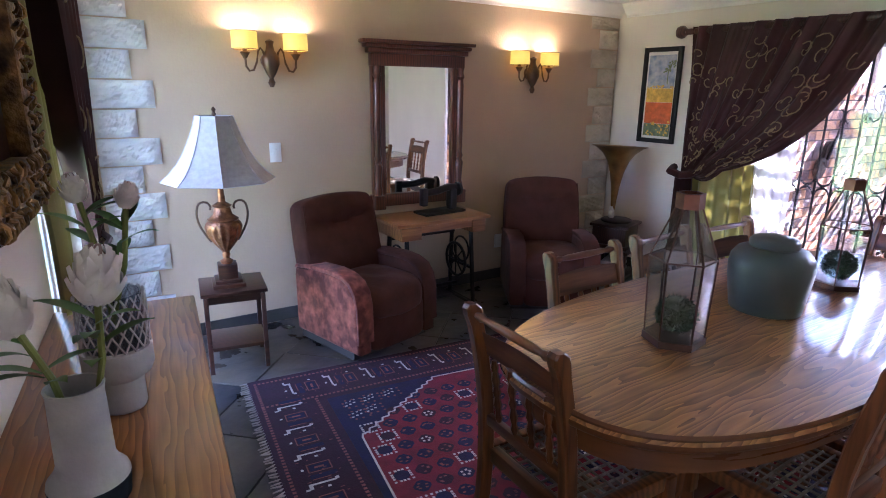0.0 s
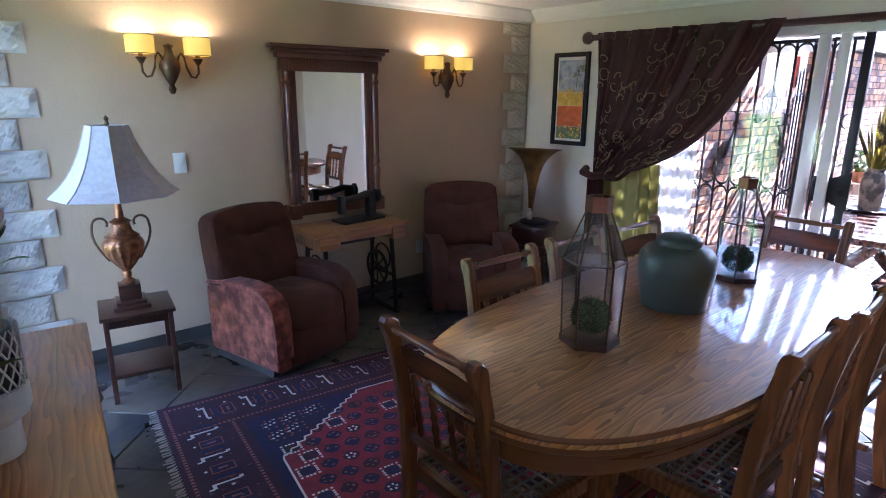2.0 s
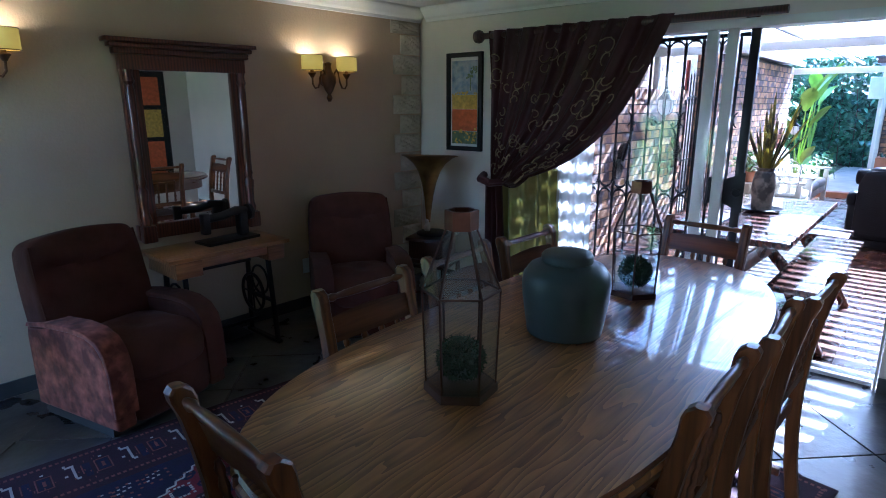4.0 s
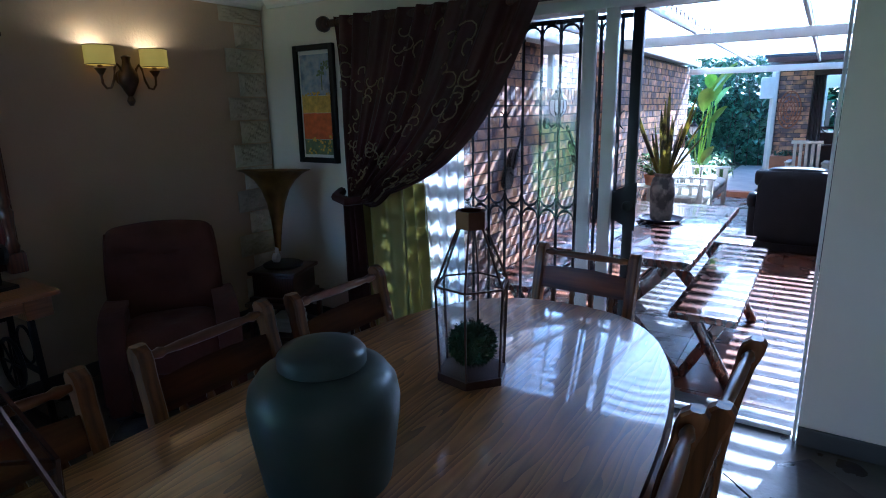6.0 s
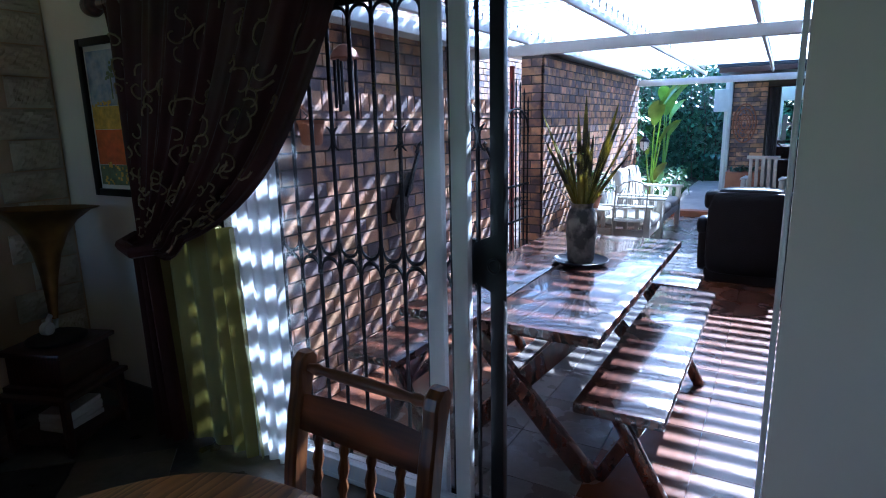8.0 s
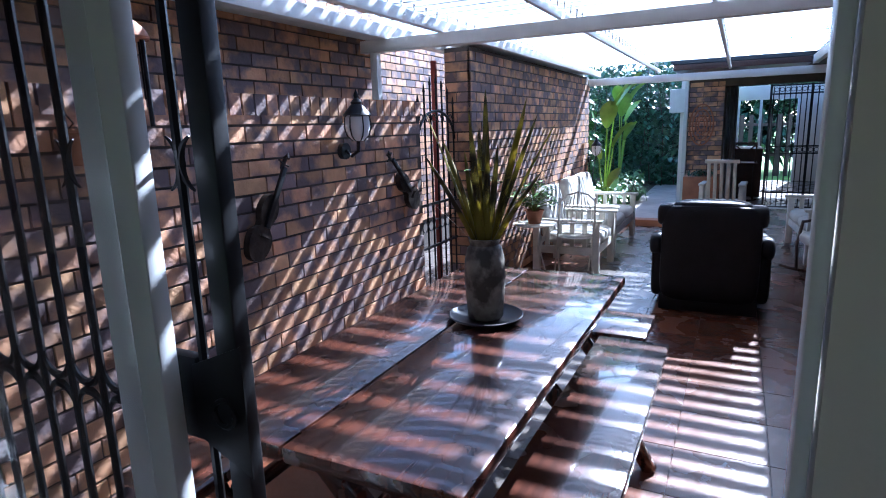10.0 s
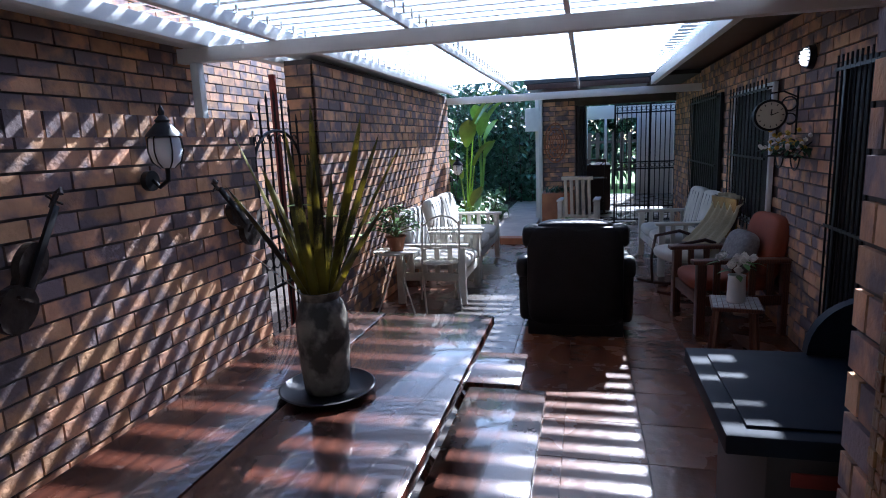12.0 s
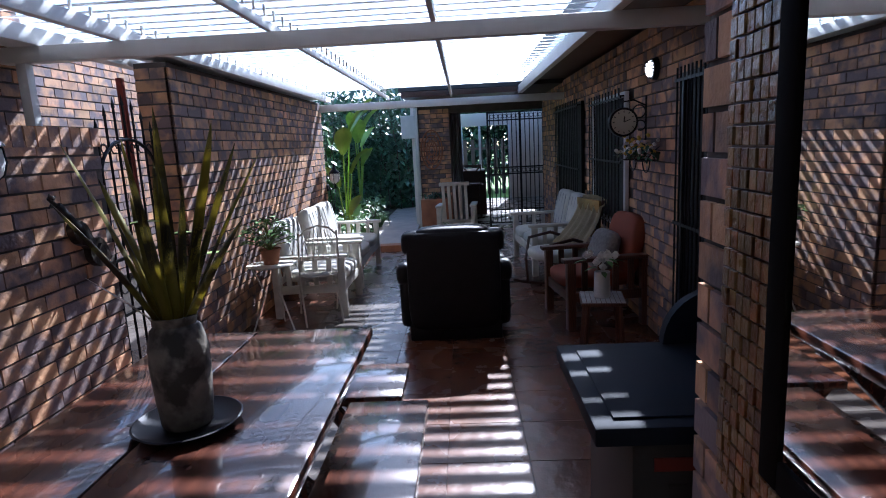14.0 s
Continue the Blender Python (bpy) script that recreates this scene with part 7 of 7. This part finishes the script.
for k in range(4):
    tube(bm, [(-0.07, 0.045, -0.03 + 0.025 * k), (0, 0.088, -0.03 + 0.025 * k), (0.07, 0.045, -0.03 + 0.025 * k)], 0.005, 5)
part("grille", bm, IRON, bk)
ck = thing("station_clock", "round double-sided clock on a scrolled iron bracket", "clock", at=pose(9.15, YR + 0.014, 1.52))
bm = B()
rod(bm, (-0.03, 0.19, 0), (0.03, 0.19, 0), 0.115, n=28)
part("clock_case", bm, IRON, ck)
bm = B()
rod(bm, (-0.034, 0.19, 0), (-0.0305, 0.19, 0), 0.098, n=28)
fc = part("dial", bm, CLOCKF, ck, "cream clock dial")
bm = B()
for k in range(12):
    a = math.pi / 6 * k
    bar(bm, (-0.036, 0.19 + 0.075 * math.cos(a), 0.075 * math.sin(a)), (-0.036, 0.19 + 0.09 * math.cos(a), 0.09 * math.sin(a)), 0.003, 0.006)
bar(bm, (-0.037, 0.19, 0), (-0.037, 0.14, 0.02), 0.003, 0.006)
bar(bm, (-0.037, 0.19, 0), (-0.037, 0.185, 0.045), 0.003, 0.008)
part("dial_marks", bm, IRON, fc)
bm = B()
tube(bm, [(0, 0, 0.12), (0, 0.1, 0.17), (0, 0.19, 0.16), (0, 0.19, 0.115)], 0.007, 6)
tube(bm, arc((0, 0.06, 0.08), 0.05, 0, 300, 14, "yz"), 0.006, 5)
tube(bm, arc((0, 0.05, -0.03), 0.04, 0, 300, 14, "yz"), 0.006, 5)
rod(bm, (0, 0.006, -0.15), (0, 0.006, 0.2), 0.008, n=6)
part("bracket", bm, IRON, ck)
fb = thing("hanging_basket", "wall basket of yellow and pale flowers under the clock", "flower basket", at=pose(9.0, YR + 0.014, 1.22))
bm = B()
for s in (-0.17, 0.17):
    tube(bm, arc((s, 0.1, 0.0), 0.09, 180, 360, 12, "xz"), 0.005, 5)
    tube(bm, arc((s, 0.1, 0.0), 0.09, 0, 360, 16, "xy"), 0.005, 5)
    tube(bm, [(s, 0, 0.1), (s, 0.05, 0.06), (s, 0.1, 0.0)], 0.005, 5)
part("wire_frame", bm, IRON, fb)
bl, by, bw_ = B(), B(), B()
for k in range(160):
    x = rr.choice((-0.17, 0.17)) + rr.gauss(0, 0.06)
    p = Vector((x, 0.1 + rr.gauss(0, 0.05), 0.02 + abs(rr.gauss(0, 0.06))))
    if k % 3:
        long_leaf(bl, p, (rr.uniform(-1, 1), rr.uniform(-0.4, 1), rr.uniform(-0.5, 0.8)), 0.06, 0.014, 0.4)
    else:
        bmesh.ops.create_icosphere(by if k % 2 else bw_, subdivisions=1, radius=0.017, matrix=Matrix.Translation(p + Vector((0, 0.02, 0.03))))
part("foliage", bl, LEAFD, fb)
tagged(part("yellow_blossom", by, YELL, fb), kind="stuff")
tagged(part("pale_blossom", bw_, PETAL, fb), kind="stuff")


def barred_window(nm, x0, x1, z0, z1, label, bars):
    w = tagged(new(nm), label, "window", "", "structure")
    part("window_frame", boxes(span(x0, x0 + 0.05, YR + 0.014, YR + 0.05, z0, z1), span(x1 - 0.05, x1, YR + 0.014, YR + 0.05, z0, z1), span(x0 + 0.05, x1 - 0.05, YR + 0.014, YR + 0.05, z1 - 0.05, z1), span(x0 + 0.05, x1 - 0.05, YR + 0.014, YR + 0.05, z0, z0 + 0.05), bev=0.003), CHROME if bars < 12 else IRON, w)
    part("pane", boxes(span(x0 + 0.05, x1 - 0.05, YR + 0.016, YR + 0.022, z0 + 0.05, z1 - 0.05)), LEATHER, w, "dark glass pane", smooth=False)
    for k in range(bars):
        bm = B()
        x = x0 + (x1 - x0) * (k + 0.5) / bars
        rod(bm, (x, YR + 0.09, z0 - 0.03), (x, YR + 0.09, z1 + 0.03), 0.007, n=6)
        part("burglar_bar", bm, IRON, w)
    bm = B()
    for z in (z0 + 0.05, (z0 + z1) / 2, z1 - 0.05):
        bar(bm, (x0, YR + 0.09, z), (x1, YR + 0.09, z), 0.012, 0.02)
    for x in (x0 + 0.03, x1 - 0.03):
        bar(bm, (x, YR + 0.02, z1 - 0.04), (x, YR + 0.09, z1 - 0.04), 0.012, 0.012)
    part("bar_rail", bm, IRON, w)


barred_window("window_2", 9.65, 11.0, 0.55, 1.80, "house window behind black burglar bars", 11)
barred_window("window_3", 11.6, 13.4, 0.2, 1.85, "tall dark window behind black burglar bars", 14)
barred_window("door_2", 7.55, 8.30, F + 0.02, 1.80, "dark side door behind a black iron gate", 12)

# facade at the far end
fg = thing("facade_gate", "black iron double security gate before the glazed door", "security gate", at=pose(XF - 0.03, 0, F))
for k in range(14):
    y = 0.06 - 0.082 * k
    bm = B()
    rod(bm, (0, y, 0.05), (0, y, 2.1), 0.009, n=6)
    part("bar", bm, IRON, fg)
for z in (0.05, 0.30, 0.98, 1.10, 1.98, 2.12):
    bm = B()
    bar(bm, (0, 0.10, z), (0, -1.05, z), 0.014, 0.026)
    part("crossrail", bm, IRON, fg)
for k in range(13):
    bm = B()
    tube(bm, arc((0, 0.02 - 0.082 * k, 1.04), 0.034, 0, 360, 12, "yz"), 0.006, 5)
    tube(bm, arc((0, 0.02 - 0.082 * k, 2.05), 0.034, 0, 360, 12, "yz"), 0.005, 5)
    part("scroll", bm, IRON, fg)
for y in (0.10, -0.5, -1.05):
    bm = B()
    bar(bm, (0, y, 0), (0, y, 2.14), 0.03, 0.035)
    part("gate_post", bm, IRON, fg)

md = thing("wall_medallion", "terracotta openwork medallion on the brick facade", "wall ornament", at=pose(XF - 0.002, 1.17, 1.32))
bm = B()
for r, w in ((0.36, 0.014), (0.27, 0.012), (0.17, 0.012), (0.09, 0.01)):
    tube(bm, [(-0.012, 0.55 * r * math.cos(2 * math.pi * t / 36), r * math.sin(2 * math.pi * t / 36)) for t in range(37)], w, 6)
for t in range(12):
    a = math.pi / 6 * t
    tube(bm, [(-0.012, 0.55 * r * math.cos(a + d), r * math.sin(a + d)) for r, d in ((0.1, 0), (0.2, 0.18), (0.27, -0.1), (0.35, 0.05))], 0.008, 5)
tagged(part("tracery", bm, TERRAP, md), kind="stuff")

# back room seen through the far glazed door
solid("back_room_floor", boxes(span(15.52, 21.0, -1.6, 1.4, -0.3, F)), GREYT, "dark glossy tiled floor of the back room", "floor", "structure")
solid("back_room_wall", boxes(span(15.76, 21.0, 1.42, 1.56, -0.3, 2.2), span(15.76, 21.0, -1.8, -1.62, -0.3, 2.2), span(20.9, 21.0, 0.62, 1.42, -0.3, 2.2), span(20.9, 21.0, -1.62, -0.75, -0.3, 2.2), span(20.9, 21.0, -0.75, 0.62, 1.85, 2.2)), WHITE_WALL, "pale walls of the back room", "wall", "structure")
bw2 = tagged(new("window_4"), "bright glazed garden door of the back room", "glass door", "", "structure")
for y in (0.60, 0.1, -0.72):
    part("frame_bar", boxes(span(20.85, 20.89, y - 0.03, y + 0.03, F, 1.85), bev=0.004), CHROME, bw2)
def fall2(u, v):
    return Vector((16.3 + 0.05 * math.sin(u * 30), 0.82 - 0.22 * u, 2.05 * (1 - v) + F * v + 0.01))
drape("back_room_curtain", SHEER, "cream curtain in the back room", fall2, 40, 6)
bs = thing("bar_stool", "dark cross-back chair in the back room", "chair", at=pose(16.9, 0.42, F))
for a in (-1, 1):
    for b in (-1, 1):
        part("leg", boxes(span(a * 0.18 - 0.02, a * 0.18 + 0.02, b * 0.18 - 0.02, b * 0.18 + 0.02, 0, 0.70)), DARKW, bs)
part("seat", boxes(span(-0.22, 0.22, -0.22, 0.22, 0.701, 0.74), bev=0.006), DARKW, bs)
bm = B()
for s in (-1, 1):
    bar(bm, (-0.2, s * 0.19, 0.74), (-0.22, s * 0.19, 1.12), 0.03, 0.03)
    bar(bm, (-0.205, s * 0.18, 0.76), (-0.215, -s * 0.18, 1.08), 0.015, 0.025)
bar(bm, (-0.22, -0.2, 1.11), (-0.22, 0.2, 1.11), 0.03, 0.05)
part("cross_back", bm, DARKW, bs)
solid("back_room_counter", boxes(span(17.3, 18.4, 0.1, 0.75, F, 0.80), bev=0.006), DARKW, "dark counter in the back room", "counter")

# white chair and planter before the facade
slat_seat("garden_chair", "white slatted chair before the brick facade", pose(13.9, 0.72, F, 0, 0, -95), 0.56, WHITEWOOD, None, "white garden seats", 1, 0.5, 1.0)
pb = thing("brick_planter", "low brick planter with spiky grey-green plants", "planter", at=pose(15.05, 1.12, F))
part("planter_box", boxes(span(-0.25, 0.3, -0.3, 0.26, 0, 0.62), bev=0.01), TERRAP, pb)
bm = B()
rr = random.Random(23)
for k in range(140):
    a = rr.uniform(0, 6.28)
    long_leaf(bm, (rr.uniform(-0.2, 0.25), rr.uniform(-0.25, 0.2), 0.6), (math.cos(a), math.sin(a), 1.4), rr.uniform(0.18, 0.34), 0.009, 0.5)
part("foliage", bm, LEAFD, pb)

# garden beyond the patio
solid("passage_floor", boxes(span(7.62, 13.0, 2.96, 4.29, -0.32, F - 0.02)), GREYT, "dark paving of the side passage", "paving", "structure")
solid("garden_path", boxes(span(13.15, 19.0, 1.5, 2.3, -0.3, F + 0.05)), PAVING, "sunlit pale garden path", "path", "structure")
solid("garden_step", boxes(span(13.12, 13.32, 1.45, 2.65, -0.3, F + 0.10), bev=0.01), TERRAP, "terracotta garden step", "step", "structure")
solid("garden_bed", boxes(span(13.12, 21.0, 2.3, 4.3, -0.3, F + 0.04)), SOIL, "dark soil garden bed", "garden bed", "structure")


def hedge(name, label, x0, x1, y0, y1, z0, z1, n, leaf, w, material, seed, branch=True):
    h = thing(name, label, "hedge")
    rr = random.Random(seed)
    bm, bs = B(), B()
    for k in range(n):
        p = Vector((rr.uniform(x0, x1), rr.uniform(y0, y1), z0 + (z1 - z0) * rr.random() ** 0.8))
        p.x += 0.15 * math.sin(p.z * 5 + p.y * 3)
        long_leaf(bm, p, (rr.uniform(-1, 0.6), rr.uniform(-1, 1), rr.uniform(-0.6, 0.6)), leaf * rr.uniform(0.6, 1.3), w * rr.uniform(0.6, 1.2), 0.4)
    for k in range(14):
        y = y0 + (y1 - y0) * (k + 0.5) / 14
        xm = (x0 + x1) / 2
        tube(bs, [(xm, y, z0), (xm + rr.uniform(-.1, .1), y + rr.uniform(-.2, .2), (z0 + z1) / 2), (xm + rr.uniform(-.2, .2), y + rr.uniform(-.3, .3), z1)], 0.015, 5, 0.4)
    tagged(part("branch", bs, DARKW, h), kind="stuff")
    tagged(part("foliage", bm, material, h, "dense dark creeper leaves"), kind="stuff")


hedge("creeper_hedge", "tall dark green creeper hedge at the end of the garden", 18.6, 19.6, 1.2, 5.2, F, 2.9, 5200, 0.15, 0.05, LEAFD, 2)
hedge("side_shrubs", "leafy shrubs along the side of the garden", 14.4, 18.6, 3.3, 4.2, F, 1.9, 1500, 0.17, 0.055, LEAF, 3)
hedge("low_flower_bed", "low leafy groundcover beside the path", 13.4, 17.5, 2.35, 2.9, F, 0.32, 700, 0.13, 0.04, LEAF, 4)


# packed dense to imitate the dimness seen through the far door
hedge("tree_line", "trees beyond the back lawn, packed densely to darken the far doorway", 25.5, 27.0, -7.0, 3.5, 0.2, 3.6, 5600, 0.42, 0.15, LEAFD, 9)


def big_leaf_plant(name, label, at, leaves, material, seed):
    p = thing(name, label, "plant", at=at)
    rr = random.Random(seed)
    for a, h, L, w in leaves:
        bm = B()
        ca_, sa_ = math.cos(radians(a)), math.sin(radians(a))
        tube(bm, [(0, 0, 0), (0.05 * ca_, 0.05 * sa_, h * 0.5), (0.14 * ca_, 0.14 * sa_, h)], 0.018, 6, 0.6)
        long_leaf(bm, (0.14 * ca_, 0.14 * sa_, h), (ca_ * 0.5, sa_ * 0.5, 1.0), L, w, 0.35, 0.3)
        part("leaf", bm, material, p, "broad paddle-shaped leaf")


big_leaf_plant("banana_plant", "tall strelitzia with broad bright leaves", pose(13.6, 2.50, F), [(200, 1.5, 0.75, 0.14), (260, 1.2, 0.7, 0.12), (300, 1.75, 0.8, 0.15), (150, 1.0, 0.6, 0.12), (230, 0.55, 0.6, 0.11), (330, 0.4, 0.5, 0.10), (280, 1.85, 0.9, 0.16)], LEAFY, 5)
big_leaf_plant("strelitzia", "strelitzia leaves against the sky", pose(17.2, 2.9, F), [(200, 1.7, 0.9, 0.17), (260, 1.9, 0.9, 0.16), (310, 1.6, 0.8, 0.15), (240, 1.2, 0.7, 0.14), (180, 1.9, 0.8, 0.15)], LEAFY, 6)
tf = thing("grass_tuft", "arching tuft of green grass beside the path", "grass", at=pose(15.6, 2.45, F))
bm = B()
rr = random.Random(41)
for k in range(260):
    a = rr.uniform(0, 6.28)
    long_leaf(bm, (rr.gauss(0, 0.1), rr.gauss(0, 0.1), 0), (math.cos(a) * 0.6, math.sin(a) * 0.6, 1), rr.uniform(0.5, 0.8), 0.011, 0.45)
tagged(part("blades", bm, LEAF, tf), kind="stuff")
solid("ac_unit", boxes(span(15.60, 15.85, 1.46, 1.74, 1.55, 1.98), bev=0.012), CUSHW, "cream air-conditioner box on the side wall", "air conditioner")
# grey fence in a near-black colour that stands for the doorway's dimness
bm = B()
for k in range(46):
    bar(bm, (24.0, -4.0 + 0.25 * k, F - 0.2), (24.0, -4.0 + 0.25 * k, 1.5), 0.05, 0.12)
bar(bm, (24.0, -4.2, 0.3), (24.0, 7.5, 0.3), 0.04, 0.08)
bar(bm, (24.0, -4.2, 1.2), (24.0, 7.5, 1.2), 0.04, 0.08)
tagged(solid("palisade_fence", bm, IRON, "grey palisade fence beyond the lawn, coloured dark for the dim doorway", "fence"), kind="stuff")

# plain slab added behind the hedge so that its gaps look dark
solid("hedge_backdrop", boxes(span(20.0, 20.2, 0.9, 8.0, -0.3, 2.7)), LEAFD, "added dark green backdrop behind the gaps of the creeper hedge", "wall", "structure")

# ---- bricks ----
IDP = lambda y: (lambda c, z: Matrix.Translation((c, y, z)))
near = [(c, z, ln) for c, z, ln in lay(4.55, 7.73, F, F + 19 * COURSE + 0.05)]
zt = F + 20 * COURSE
best = [q for q in near if q[1] > 0.55]
rest = [q for q in near if q[1] <= 0.55]
for c, z, ln in best:
    me = BR if ln > 0.2 else BRH if ln > 0.09 else None
    if me:
        brick_object(me, WN, Matrix.Translation((c, YN + 0.025 + 0.0015 * math.sin(c * 40 + z * 90), z)) @ Matrix.Diagonal((ln / (0.222 if me is BR else 0.106), 1, 1, 1)))
joined_bricks("lower_bricks", WN, IDP(YN + 0.025), 4.55, 7.73, F, 0.55)
x = 4.55
while x < 7.70:
    brick_object(BRS, WN, Matrix.Translation((x + 0.037, YN + 0.02, 1.565)))
    x += 0.0865
joined_bricks("bricks", WF, IDP(YF2 + 0.025), 8.56, 13.1, F, 2.09)
ENDF = lambda x_: (lambda c, z: Matrix.Translation((x_, c, z)) @ Matrix.Rotation(radians(90), 4, "Z"))
joined_bricks("end_bricks", WF, ENDF(8.56 + 0.02), YF2 + 0.03, YF2 + 0.25, F, 2.09)
joined_bricks("bricks", WA, IDP(3.35 + 0.005), 4.57, 8.08, 0.8, 3.1)
joined_bricks("bricks", WB, IDP(4.30 + 0.005), 7.7, 12.5, 0.2, 2.5)
joined_bricks("bricks", WR, IDP(YR - 0.02), 5.6, 15.4, F, 2.2, lambda c, z: (9.62 < c < 11.03 and 0.52 < z < 1.83) or (11.6 < c < 13.4 and z > 0.2 and z < 1.85) or (7.55 < c < 8.3 and z < 1.8))
joined_bricks("bricks", WE, ENDF(XF + 0.02), 0.82, 1.43, F, 2.1)
for c, z, ln in lay(5.0, 5.515, F, 2.1):
    if ln > 0.2 or c > 5.3:
        me = BR if ln > 0.15 else BRH
        brick_object(me, WM, Matrix.Translation((c, YM - 0.025, z)) @ Matrix.Diagonal((ln / (0.222 if me is BR else 0.106), 1, 1, 1)))
joined_bricks("bricks", WM, IDP(YM - 0.025), XW + 0.09, 4.998, F, 2.1)
joined_bricks("end_bricks", WM, ENDF(5.52 - 0.015), -0.9, YM - 0.055, F, 2.1)
